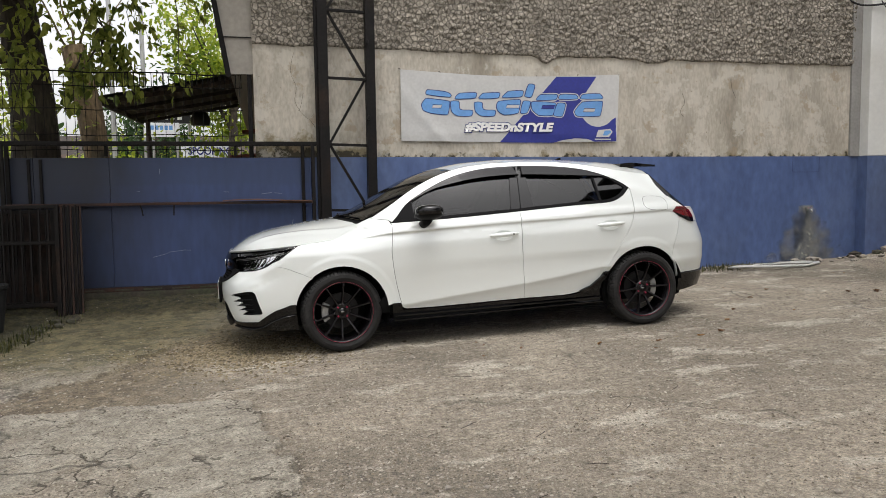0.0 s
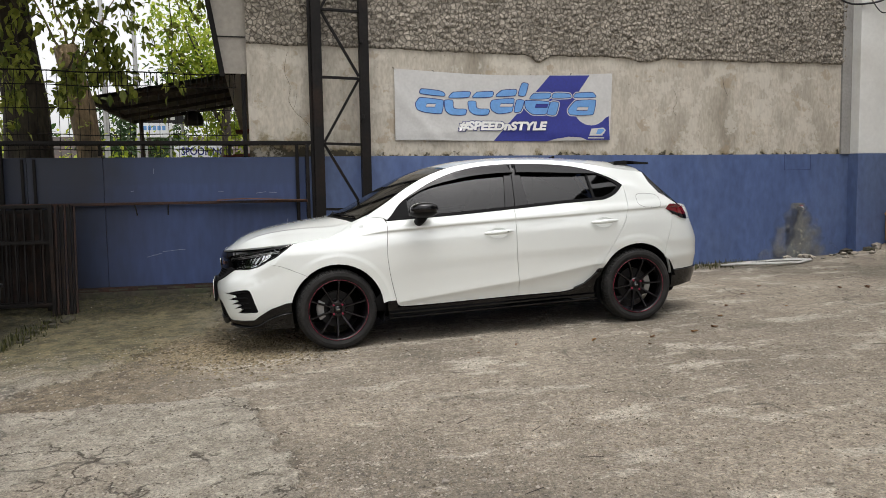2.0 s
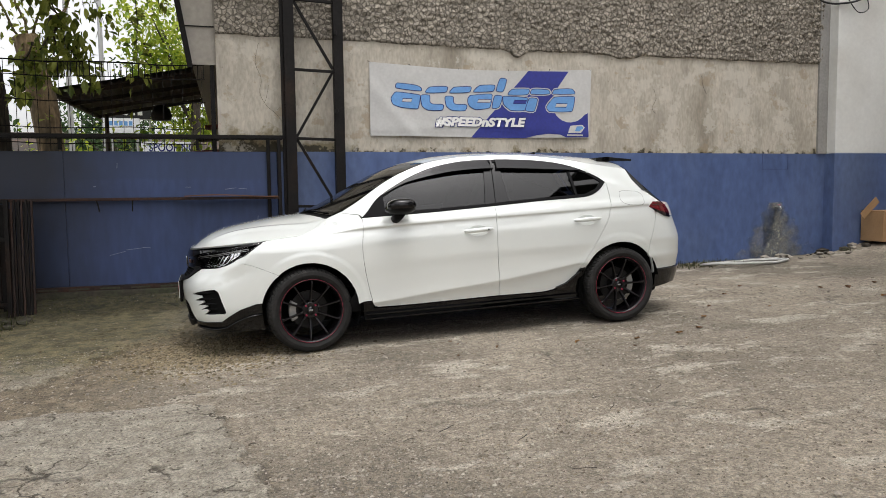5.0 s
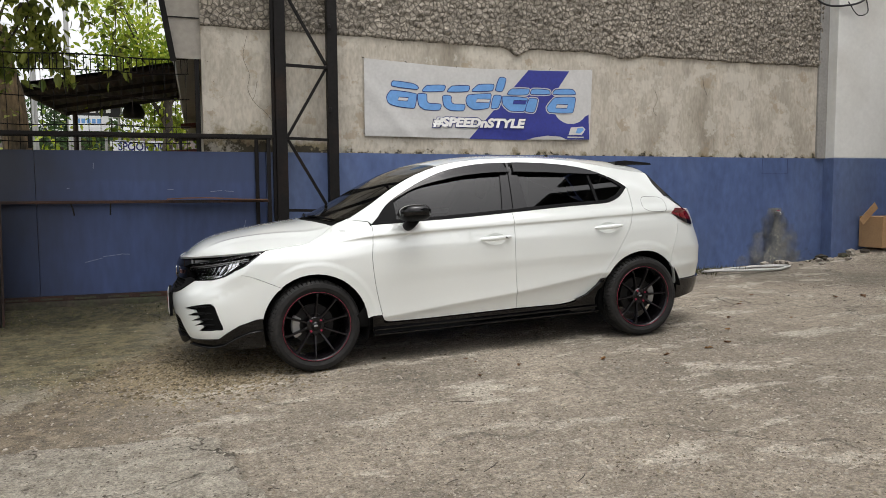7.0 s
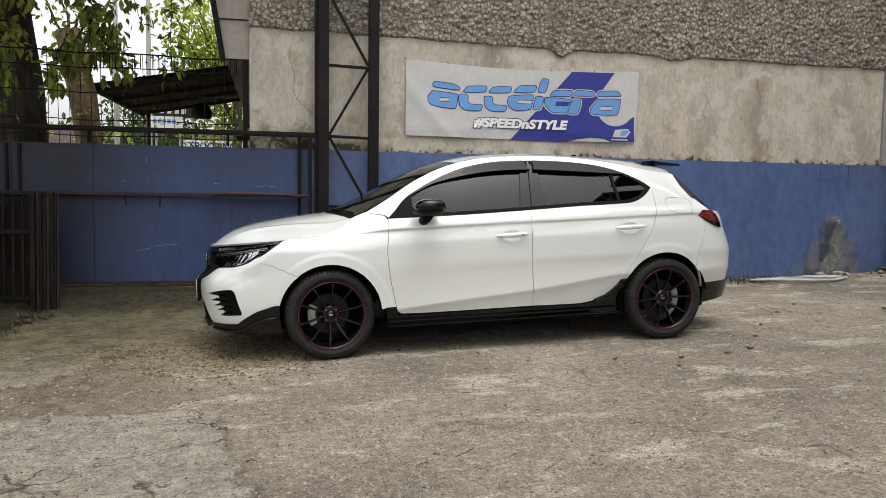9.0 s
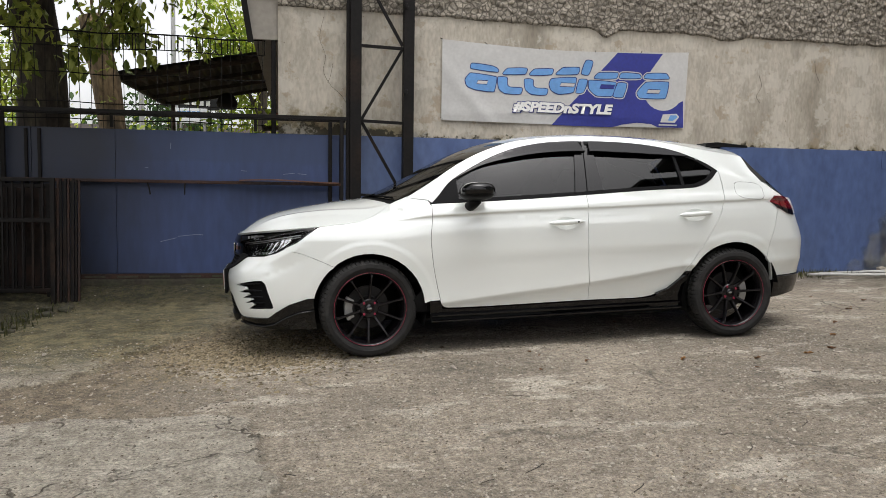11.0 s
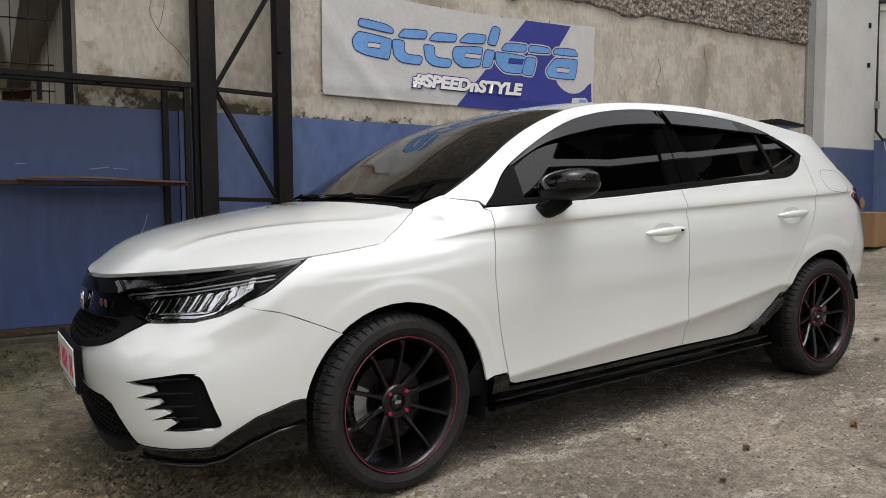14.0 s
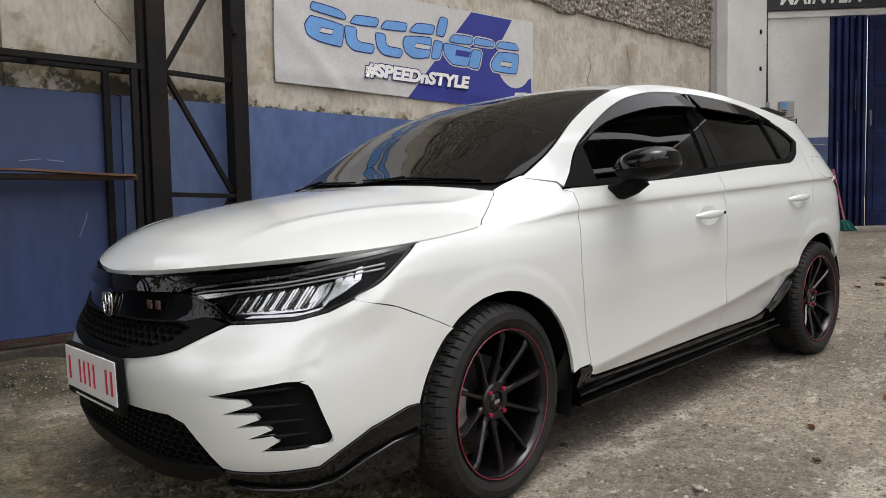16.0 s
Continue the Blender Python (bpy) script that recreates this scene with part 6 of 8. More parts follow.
# ---- steel rack along the blue fence ----
rack = thing("steel_rack", (0, 0, 0), "dark rusty steel rack frame along the blue fence", "rack")
for y in (8.68, 8.855):
    part("top_rail", beam(bmesh.new(), (0.03, y, 1.84), (-3.35, y, 1.835), 0.04, 0.04, bevel=0.004), STEEL, rack)
for x in (-0.02, -0.55, -1.6, -2.35, -3.2):
    part("cross_bar", beam(bmesh.new(), (x, 8.70, 1.838), (x, 8.835, 1.838), 0.03, 0.03), STEEL, rack)
for x, y in ((-0.02, 8.68), (-0.13, 8.855), (-3.3, 8.68), (-3.3, 8.855)):
    part("leg", beam(bmesh.new(), (x, y, 1.82), (x, y, ground_z(x, y) - 0.01), 0.04, 0.04, up=(0, 1, 0), bevel=0.004), STEEL, rack)
for x in (-2.30, -0.90):
    part("stub", beam(bmesh.new(), (x, 8.86, 1.86), (x, 8.86, 1.70), 0.03, 0.03, up=(0, 1, 0)), STEEL, rack)
part("shelf_rail", beam(bmesh.new(), (-0.03, 8.68, 1.160), (-3.28, 8.68, 1.165), 0.045, 0.03, bevel=0.003), RUST, rack)
part("shelf_rail", beam(bmesh.new(), (-0.13, 8.85, 1.160), (-3.28, 8.85, 1.165), 0.045, 0.03, bevel=0.003), RUST, rack)
for x, lean in ((-1.935, 0.03), (-1.577, -0.004)):
    part("hook", tube(bmesh.new(), [(x, 8.665, 1.15), (x + lean * 0.6, 8.655, 1.10), (x + lean, 8.65, 1.03)], 0.008, 6), STEEL, rack)
WOOD = material("weathered_plank", (0.17, 0.085, 0.05), 0.85, vary=0.4, coarse=3, fine=30, stretch=(0.3, 3, 3), bump=0.3)
pl = bmesh.new()
plank_path = [(-1.05 + 0.1 * k, 8.70, 1.186 + 0.012 * math.sin(k * 0.5)) for k in range(11)]
for p, q in zip(plank_path, plank_path[1:]):
    beam(pl, p, q, 0.14, 0.012)
tagged(part("plank", pl, WOOD), "weathered brown plank lying on the rack shelf", "plank")

# ---- stored gates at the street end ----
def barred_gate(x0, x1, y, z1, label, lean, step_):
    g = thing("barred_gate", (0, 0, 0), label, "gate", "gates leaning on the fence")
    zb = lambda x: ground_z(x, y) + 0.005
    at = lambda x, z: (x, y + lean * z, z)
    for z in (z1, 0.78, 0.13):
        part("gate_rail", beam(bmesh.new(), at(x0, z), at(x1, z), 0.035, 0.035, bevel=0.003), STEEL, g)
    for x in (x0, x1):
        part("gate_stile", beam(bmesh.new(), at(x, zb(x)), at(x, z1 + 0.02), 0.04, 0.04, up=(0, 1, 0), bevel=0.003), STEEL, g)
    n = int((x1 - x0) / step_)
    for k in range(1, n):
        x = x0 + (x1 - x0) * k / n
        part("gate_bar", beam(bmesh.new(), at(x, 0.13), at(x, z1), 0.016, 0.016, up=(0, 1, 0)), STEEL, g)
    return g


barred_gate(-4.4, -2.70, 8.28, 1.155, "dark rusty barred steel gate leaning on the fence", 0.04, 0.085)
barred_gate(-4.3, -2.78, 8.44, 1.10, "second dark barred steel gate behind it", 0.04, 0.07)
SCRAP = material("dark_scrap_sheet", (0.018, 0.013, 0.011), 0.8, vary=0.5, coarse=3, fine=20, spec=0.2, second=(0.035, 0.02, 0.014))
tagged(part("scrap_sheet", beam(bmesh.new(), (-3.6, 8.56, ground_z(-3.6, 8.56) + 0.01), (-3.6, 8.62, 1.08), 1.72, 0.012, up=(0, 1, 0)), SCRAP), "dark rusted steel sheet leaning behind the gates", "steel sheet")
stack = thing("bar_bundle", (0, 0, 0), "bundle of rusty steel bars standing on end", "steel bars")
for k in range(9):
    x = -2.665 + 0.022 * k
    part("bar", beam(bmesh.new(), (x, 8.30 + 0.012 * (k % 3), ground_z(x, 8.3)), (x + 0.004, 8.36 + 0.012 * (k % 3), 1.16 + 0.012 * math.sin(k * 2.3)), 0.017, 0.02, up=(0, 1, 0)), STEEL if k % 4 else RUST, stack)
BIN = plain("dull_black_plastic", (0.015, 0.015, 0.016), 0.6)
bn = bmesh.new()
lathe(bn, [(0.0, 0.0), (0.17, 0.0), (0.22, 0.42), (0.235, 0.43), (0.235, 0.46), (0.21, 0.46), (0.16, 0.03), (0.0, 0.03)], 28, axis="z", at=(-3.25, 7.75, ground_z(-3.25, 7.75)))
tagged(part("tub", bn, BIN, smooth=False), "black plastic tub on the mossy ground", "tub")

# ---- banner ----
CLOTH = material("white_banner_cloth", (0.55, 0.545, 0.53), 0.8, vary=0.07, coarse=2.0, fine=30, second=(0.52, 0.515, 0.50), bump=0.1)
NAVYCLOTH = material("blue_banner_print", (0.030, 0.040, 0.26), 0.75, vary=0.15, coarse=2, fine=30)
SKYPRINT = material("light_blue_print", (0.14, 0.33, 0.66), 0.75, vary=0.1, coarse=2, fine=30)
INK = material("dark_blue_print", (0.02, 0.03, 0.16), 0.75, vary=0.1)
banner = thing("banner", (0, 0, 0), "white and blue cloth advertising banner tied to the wall", "banner")


def cloth(u, v):
    """Place on the banner; u and v run in metres from its lower left corner, 2.90 by 0.87."""
    s, t = u / 2.90, v / 0.87
    sag = -(0.006 + 0.046 * t) * math.sin(math.pi * max(0.0, min(1.0, s)))
    x = 1.075 + u * (1 + 0.014 * t)
    fold = 0.012 * math.sin(3.1 * u + 1.2 * v) + 0.016 * math.exp(-((u + v * 0.9 - 0.55) / 0.10) ** 2) * (1 - t) + 0.006 * math.exp(-((v - 0.08 - 0.03 * math.sin(u * 1.3)) / 0.06) ** 2) + 0.006 * noise.noise((u * 3, v * 3, 0))
    return (x, WALL_Y - 0.014 - max(-0.008, fold), 1.885 + v + sag + 0.012 * s * t)


to_viewer = lambda p: Vector((0, -1, 0))
lay = dict(outward=to_viewer, thick=0.0)
panel("cloth", [(0, 0), (2.90, 0), (2.90, 0.87), (0, 0.87)], cloth, CLOTH, banner, fine=0.045, outward=to_viewer, thick=0.004)


def bp(px, py):
    """From the print's own layout units, a thousand to a unit, to metres on the cloth."""
    x, y = px / 1000, py / 1000
    d = 1 - 0.1012 * x - 0.0512 * y
    u, v = (2.0764 * x + 0.0244 * y - 0.167) / d, (0.0599 * x - 2.0261 * y + 0.9275) / d
    return (u, v + 0.053 * math.sin(math.pi * max(0.0, min(1.0, u / 2.9))) * max(0.0, v / 0.82))


disc = [bp(1165 + 92 * math.cos(a), 312 + 98 * math.sin(a)) for a in np.linspace(radians(208), radians(38), 14)]
swoosh = [bp(*p) for p in ((950, 122), (1163, 132), (1112, 205), (1085, 250))] + disc[1:] + [bp(*p) for p in ((1257, 362), (1256, 492), (1140, 490), (1105, 474), (1040, 468), (975, 476), (925, 489), (635, 479))]
panel("blue_print", swoosh, cloth, NAVYCLOTH, banner, fine=0.045, out=0.0015, **lay)


def rounded(loop, cut):
    """An outline whose corners are cut twice, which rounds them."""
    for share in (cut, 0.3):
        out = []
        for i, p in enumerate(loop):
            for q in (loop[i - 1], loop[(i + 1) % len(loop)]):
                k = math.hypot(q[0] - p[0], q[1] - p[1])
                f = min(share if share < 1 else share / max(k, 1e-6), 0.45)
                out.append((p[0] + (q[0] - p[0]) * f, p[1] + (q[1] - p[1]) * f))
        loop = out
    return loop


def mark(body, slot=None, lit=False):
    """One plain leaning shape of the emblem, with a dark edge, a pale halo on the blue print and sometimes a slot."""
    loop = [bp(*p) for p in rounded(list(body), 7)]
    if lit:
        panel("emblem_halo", inset(loop, -0.021), cloth, CLOTH, banner, fine=0.05, out=0.0026, **lay)
    panel("emblem_edge", inset(loop, -0.009), cloth, INK, banner, fine=0.05, out=0.0036, **lay)
    panel("emblem_shape", loop, cloth, SKYPRINT, banner, fine=0.05, out=0.0048, **lay)
    if slot:
        x0, x1, y0, y1 = slot
        hole = [bp(x0 + 7, y0), bp(x1 + 4, y0 + 3), bp(x1 - 3, y1), bp(x0, y1 - 3)]
        panel("emblem_slot_edge", inset(hole, -0.008), cloth, INK, banner, fine=0.05, out=0.0056, **lay)
        panel("emblem_slot", hole, cloth, NAVYCLOTH if lit and x0 < 1000 else CLOTH, banner, fine=0.05, out=0.0064, **lay)


def bar_mark(x0, x1, y0, y1, lead, tilt=0):
    """A top stroke: its upper corner on the near end swept back by lead."""
    return ((x0, y1), (x0 + lead, y0), (x1, y0 + tilt), (x1 - 10, y1 + tilt))


def hook_mark(x0, x1, y0, y1, thick):
    """A lower stroke bent like a hook, open to the upper far side."""
    return ((x0, y0), (x0 + thick, y0 + 2), (x0 + thick - 5, y1 - 46), (x0 + thick + 12, y1 - 33), (x1, y1 - 32), (x1 - 9, y1 + 1), (x0 + 36, y1 - 3), (x0 + 6, y1 - 26))


mark(((230, 163), (338, 181), (368, 196), (367, 214), (222, 192)))
mark(((222, 214), (361, 236), (346, 315), (250, 302), (205, 286), (195, 250)), (256, 310, 255, 273))
for x0, x1, y0, y1, lead in ((385, 516, 192, 224, 28), (520, 645, 197, 228, 28), (650, 773, 192, 227, 38)):
    mark(bar_mark(x0, x1, y0, y1, lead))
mark(hook_mark(362, 490, 236, 325, 52))
mark(hook_mark(497, 618, 247, 329, 48))
mark(((632, 246), (757, 241), (742, 318), (665, 326), (630, 305), (621, 275)), (674, 745, 270, 288))
mark(((800, 155), (836, 162), (815, 232), (776, 226)))
mark(((768, 250), (812, 254), (790, 319), (751, 321)), None, True)
mark(bar_mark(836, 955, 219, 249, 24, 3), None, True)
mark(((812, 255), (946, 269), (926, 339), (850, 335), (816, 302)), (866, 934, 281, 300), True)
mark(((966, 222), (1054, 229), (1062, 252), (956, 250)), None, True)
mark(((951, 270), (996, 275), (976, 346), (927, 340)), None, True)
mark(((1084, 228), (1178, 228), (1196, 256), (1071, 253)), None, True)
mark(((1082, 270), (1192, 270), (1175, 352), (1050, 348), (1039, 320)), (1086, 1146, 307, 326), True)


def words(name, text, centre, height, width, mat, out, bold=0.0):
    me_ob = letters(name, text, height, pose(0, 0, 0), mat, banner, depth=0.0, shear=0.18, fit=width, bold=bold)
    me = me_ob.data
    for v in me.vertices:
        u, w = centre[0] + v.co.x, centre[1] + v.co.y
        p = Vector(cloth(u, w))
        v.co = p + Vector((0, -out - v.co.z, 0))
    return me_ob


slogan = bp(686, 398)
words("slogan_edge", "#SPEEDnSTYLE", slogan, 0.150, 1.21, INK, 0.010, bold=0.017)
words("slogan", "#SPEEDnSTYLE", slogan, 0.150, 1.19, WHITE_PAINT, 0.014, bold=0.008)
panel("small_badge", [bp(*p) for p in ((1162, 428), (1225, 424), (1238, 440), (1216, 468), (1148, 466))], cloth, CLOTH, banner, fine=0.05, out=0.004, **lay)
panel("small_badge_mark", [bp(*p) for p in ((1196, 432), (1224, 432), (1230, 442), (1206, 460), (1184, 458))], cloth, SKYPRINT, banner, fine=0.05, out=0.006, **lay)
panel("small_bar", [bp(*p) for p in ((1142, 474), (1226, 477), (1226, 484), (1142, 481))], cloth, CLOTH, banner, fine=0.05, out=0.004, **lay)
for u, v in ((0.012, 0.86), (2.89, 0.86), (0.012, 0.012), (2.88, 0.012), (1.75, 0.865), (0.5, 0.866), (1.1, 0.866), (2.3, 0.865)):
    p = Vector(cloth(u, v))
    part("tie", tube(bmesh.new(), [p, p + Vector((0.012 if u > 1 else -0.014, 0.02, 0.02)), p + Vector((0.03 if u > 1 else -0.03, 0.033, 0.028))], 0.004, 5), STEEL, banner)

# ---- tap, stain, marks and rubble at the wall's foot ----


def stain_material():
    m = material("limescale_stain", (0.33, 0.33, 0.30), 0.9, vary=0.45, coarse=4, fine=22, second=(0.09, 0.095, 0.10), mask=(0.50, 0.60))
    n, l = m.node_tree.nodes, m.node_tree.links
    tc, sep = n.new("ShaderNodeTexCoord"), n.new("ShaderNodeSeparateXYZ")
    l.new(tc.outputs["Object"], sep.inputs[0])

    def maths(op, a, b):
        x = n.new("ShaderNodeMath")
        x.operation = op
        for s, v in zip(x.inputs, (a, b)):
            if hasattr(v, "is_output"):
                l.new(v, s)
            else:
                s.default_value = v
        return x.outputs[0]
    # a fan that widens downwards from the tap
    wide = maths("ADD", maths("MULTIPLY", sep.outputs[2], -0.46), 0.11)
    off = maths("DIVIDE", maths("ABSOLUTE", sep.outputs[0], 0.0), wide)
    t = n.new("ShaderNodeTexNoise")
    t.inputs["Scale"].default_value, t.inputs["Detail"].default_value = 7, 7
    l.new(tc.outputs["Object"], t.inputs["Vector"])
    r = n.new("ShaderNodeMapRange")
    r.inputs["From Min"].default_value, r.inputs["From Max"].default_value = 1.5, 0.2
    l.new(maths("ADD", off, maths("MULTIPLY", maths("SUBTRACT", t.outputs[0], 0.5), 2.4)), r.inputs["Value"])
    tr, mx = n.new("ShaderNodeBsdfTransparent"), n.new("ShaderNodeMixShader")
    l.new(maths("MULTIPLY", r.outputs[0], 0.5), mx.inputs[0])
    l.new(tr.outputs[0], mx.inputs[1])
    l.new(n["Principled BSDF"].outputs[0], mx.inputs[2])
    l.new(mx.outputs[0], n["Material Output"].inputs[0])
    return m


st = part("wall_stain", block((-0.75, -0.004, -0.80), (0.75, 0.0, 0.06)), stain_material())
st.location = (6.97, WALL_Y - 0.004, 0.93)
tagged(st, "grey limescale stain fanning down the blue wall below a tap", "stain", kind="structure")
tap = thing("tap", (6.97, WALL_Y, 0.93), "small worn metal water tap on the blue wall", "tap")
part("pipe", bar(bmesh.new(), (0, 0.0, 0), (0, -0.07, 0), 0.012, 10), SILVER, tap)
part("spout", tube(bmesh.new(), [(0, -0.05, 0), (0, -0.09, 0.0), (0, -0.105, -0.03)], 0.011, 10), SILVER, tap, smooth=True)
part("tap_handle", block((-0.025, -0.068, 0.022), (0.025, -0.055, 0.03), 0.003), RED, tap)
part("stem", bar(bmesh.new(), (0, -0.06, 0.0), (0, -0.06, 0.03), 0.007, 8), SILVER, tap)
patch = thing("wall_patch", (0, 0, 0), "thin square outline scratched in the blue paint", "wall mark")
DARKBLUE = material("dark_blue_scratch", (0.03, 0.045, 0.12), 0.6, vary=0.3)
for a, b in (((6.72, 1.47), (6.725, 1.68)), ((7.16, 1.47), (7.165, 1.68)), ((6.72, 1.466), (7.165, 1.471))):
    part("scratch", block((a[0], WALL_Y - 0.0025, a[1]), (b[0], WALL_Y - 0.0005, b[1])), DARKBLUE, patch)
HOSE = plain("pale_grey_hose", (0.42, 0.42, 0.40), 0.5)
path = []
for k in range(120):
    a = k / 119 * 2 * math.pi * 3.2
    rx, ry = 0.62 + 0.06 * math.sin(a * 0.37), 0.26 + 0.05 * math.cos(a * 0.61)
    x, y = 6.1 + rx * math.cos(a) + 0.04 * math.sin(1.7 * a), 8.42 + ry * math.sin(a) * 0.75
    path.append((x, y, ground_z(x, y) + 0.016 + 0.012 * k / 119 + 0.03 * max(0, math.cos(a + 2.5))))
tagged(part("hose", tube(bmesh.new(), path, 0.013, 7), HOSE, smooth=True), "coiled pale garden hose lying by the wall", "hose")


def pebble(seed, size):
    bm = bmesh.new()
    bmesh.ops.create_icosphere(bm, subdivisions=1, radius=1)
    for v in bm.verts:
        k = 1 + 0.5 * noise.noise(v.co * 1.3 + Vector((seed * 7.1, 0, 0)))
        v.co = Vector((v.co.x * size * k, v.co.y * size * 0.8 * k, v.co.z * size * 0.55 * k))
    return bm


for k in range(26):
    x, y, s = random.uniform(6.5, 8.5), random.uniform(8.45, 8.84), random.uniform(0.025, 0.09)
    ob = part("rubble_stone", pebble(k, s), STONE if k % 3 else CURB)
    ob.location = (x, y, ground_z(x, y) + s * 0.25)
    ob.rotation_euler = (0, 0, k)
    tagged(ob, "broken lump of concrete rubble at the wall's foot", "rubble", "rubble by the wall")
for k in range(14):
    x, y, s = random.uniform(-3.0, -2.35), random.uniform(7.0, 8.2), random.uniform(0.03, 0.08)
    x = -2.72 + 0.13 * (y - 7.0) + random.gauss(0, 0.05)
    ob = part("rubble_stone", pebble(k + 40, s * 0.75), CURB)
    ob.location = (x, y, ground_z(x, y) + s * 0.25)
    tagged(ob, "mossy broken lump of concrete on the ground", "rubble", "rubble by the gates")

# ---- at the door: carton, meter, conduit, mop ----
box_ = thing("carton", (8.62, 8.5, ground_z(8.62, 8.5)), "open brown cardboard carton on the floor", "carton")
part("body", block((-0.32, -0.19, 0.0), (0.32, 0.19, 0.44), 0.004), CARTON, box_)
part("flap", beam(bmesh.new(), (-0.33, 0, 0.44), (-0.40, 0, 0.52), 0.36, 0.005, up=(0, 1, 0)), CARTON, box_)
part("tape", block((-0.05, -0.1925, 0.30), (0.03, -0.1905, 0.44)), CLOTH, box_)
for k in range(3):
    part("print_bar", block((0.04 + 0.08 * k, -0.1925, 0.05), (0.1 + 0.08 * k, -0.1905, 0.12)), INK, box_)
meter = slanted(thing("power_meter", (0, 0, 0), "small electricity meter in a rusty cage on the wall", "meter"))
METERGREY = plain("grey_meter_plastic", (0.35, 0.36, 0.36), 0.5)
part("case", block((0.24, -0.10, 2.12), (0.44, 0.0, 2.36), 0.012), METERGREY, meter)
part("display", block((0.255, -0.106, 2.26), (0.33, -0.1005, 2.34), 0.002), SKYPRINT, meter)
for r in range(3):
    for c in range(3):
        part("key", block((0.262 + 0.024 * c, -0.105, 2.16 + 0.026 * r), (0.278 + 0.024 * c, -0.1005, 2.176 + 0.026 * r)), STEEL, meter)
part("case", block((0.24, -0.08, 1.88), (0.43, 0.0, 2.02), 0.01), BIN, meter, "dark lower box of the meter")
for z in (2.04, 2.08):
    part("cage_bar", beam(bmesh.new(), (0.22, -0.12, z), (0.46, -0.12, z), 0.012, 0.012), RUST, meter)
for x in (0.22, 0.34, 0.46):
    part("cage_bar", beam(bmesh.new(), (x, -0.12, 1.9), (x, -0.12, 2.1), 0.012, 0.012, up=(0, 1, 0)), RUST, meter)
cable = thing("conduit", (0, 0, 0), "black cable conduit down the column", "cable")
part("pipe", tube(bmesh.new(), [(9.035, 8.73, 4.2), (9.04, 8.73, 3.2), (9.05, 8.72, 2.2), (9.04, 8.71, 1.95), (9.10, 8.65, 1.83), (9.17, 8.58, 1.86)], 0.017, 8), BIN, cable, smooth=True)
part("junction_box", block((8.985, 8.675, 2.25), (9.045, 8.73, 2.35), 0.006), METERGREY, cable)
part("loose_wire", tube(bmesh.new(), curve((9.08, 8.62, 1.80), (9.02, 8.55, 1.65), (9.10, 8.50, 1.52), (9.25, 8.40, 1.55), (9.30, 8.42, 1.72), (9.24, 8.50, 1.78), (9.38, 8.36, 1.74), (9.62, 8.12, 1.72)), 0.008, 6), METERGREY, cable, smooth=True)
wire = thing("hanging_cable", (0, 0, 0), "black cable sagging between wall and column", "cable")
part("wire", tube(bmesh.new(), curve((7.2, 8.86, 4.3), (7.55, 8.80, 3.86), (7.9, 8.68, 3.80), (8.25, 8.66, 3.92), (8.45, 8.68, 4.2)), 0.014, 6), BIN, wire, smooth=True)
part("wire", tube(bmesh.new(), curve((7.95, 8.69, 3.86), (8.10, 8.66, 3.68), (8.28, 8.66, 3.74), (8.25, 8.68, 3.95)), 0.008, 6), BIN, wire, smooth=True)
for z in (2.78, 3.3):
    tagged(part("wall_hook", block((8.78, 8.70, z), (8.82, 8.719, z + 0.06), 0.004), STEEL), "small dark iron bracket on the column", "bracket", "brackets on the column")
mop = slanted(thing("mop", (0, 0, 0), "mop with a pink handle leaning on the door", "mop"))
PINK = plain("pink_plastic", (0.62, 0.16, 0.19), 0.4)
part("handle", bar(bmesh.new(), (1.10, -0.22, 0.62), (1.0, -0.08, 1.36), 0.014, 8), PINK, mop)
GREENYARN = material("green_mop_yarn", (0.02, 0.16, 0.13), 0.9, vary=0.4, coarse=10, fine=60)
mb_ = bmesh.new()
for k in range(40):
    a, r = random.uniform(0, 6.28), random.uniform(0.03, 0.17)
    tube(mb_, [(1.10, -0.22, 0.63), (1.10 + 0.5 * r * math.cos(a), -0.22 + 0.5 * r * math.sin(a), 0.60), (1.12 + r * math.cos(a), -0.24 + r * math.sin(a), 0.475)], 0.012, 4)
part("mop_head", mb_, GREENYARN, mop)

# ---- mesh fence on top of the blue fence ----
mesh_fence = thing("mesh_fence", (0, 0, 0), "dark wire mesh fence on top of the blue sheets", "fence")
wires = bmesh.new()
rng = random.Random(5)
x = -6.4
while x < -0.80:
    tube(wires, [(x, 8.99, 1.69), (x + rng.uniform(-0.01, 0.01), 8.985 + rng.uniform(-0.01, 0.01), 2.15), (x + rng.uniform(-0.012, 0.012), 8.99, 2.66)], 0.004, 4)
    x += 0.105
tagged(part("wire_mesh", wires, STEEL, mesh_fence), kind="stuff")
for z in (1.78, 1.95, 2.24, 2.50, 2.655):
    part("cross_wire", tube(bmesh.new(), [(-6.4 + 0.4 * k, 8.985, z + 0.012 * math.sin(k * 2.1 + z)) for k in range(15)], 0.0055 if z < 2.6 else 0.008, 5), STEEL, mesh_fence)
short = bmesh.new()
x = -2.3
while x < -0.8:
    bar(short, (x, 8.98, 2.50), (x, 8.98, 2.655), 0.005, 5)
    x += 0.062
tagged(part("wire_fringe", short, STEEL, mesh_fence), kind="stuff")
part("end_post", beam(bmesh.new(), (-0.72, 8.97, 1.6), (-0.715, 8.97, 2.70), 0.05, 0.05, up=(0, 1, 0), bevel=0.004), STEEL, mesh_fence)
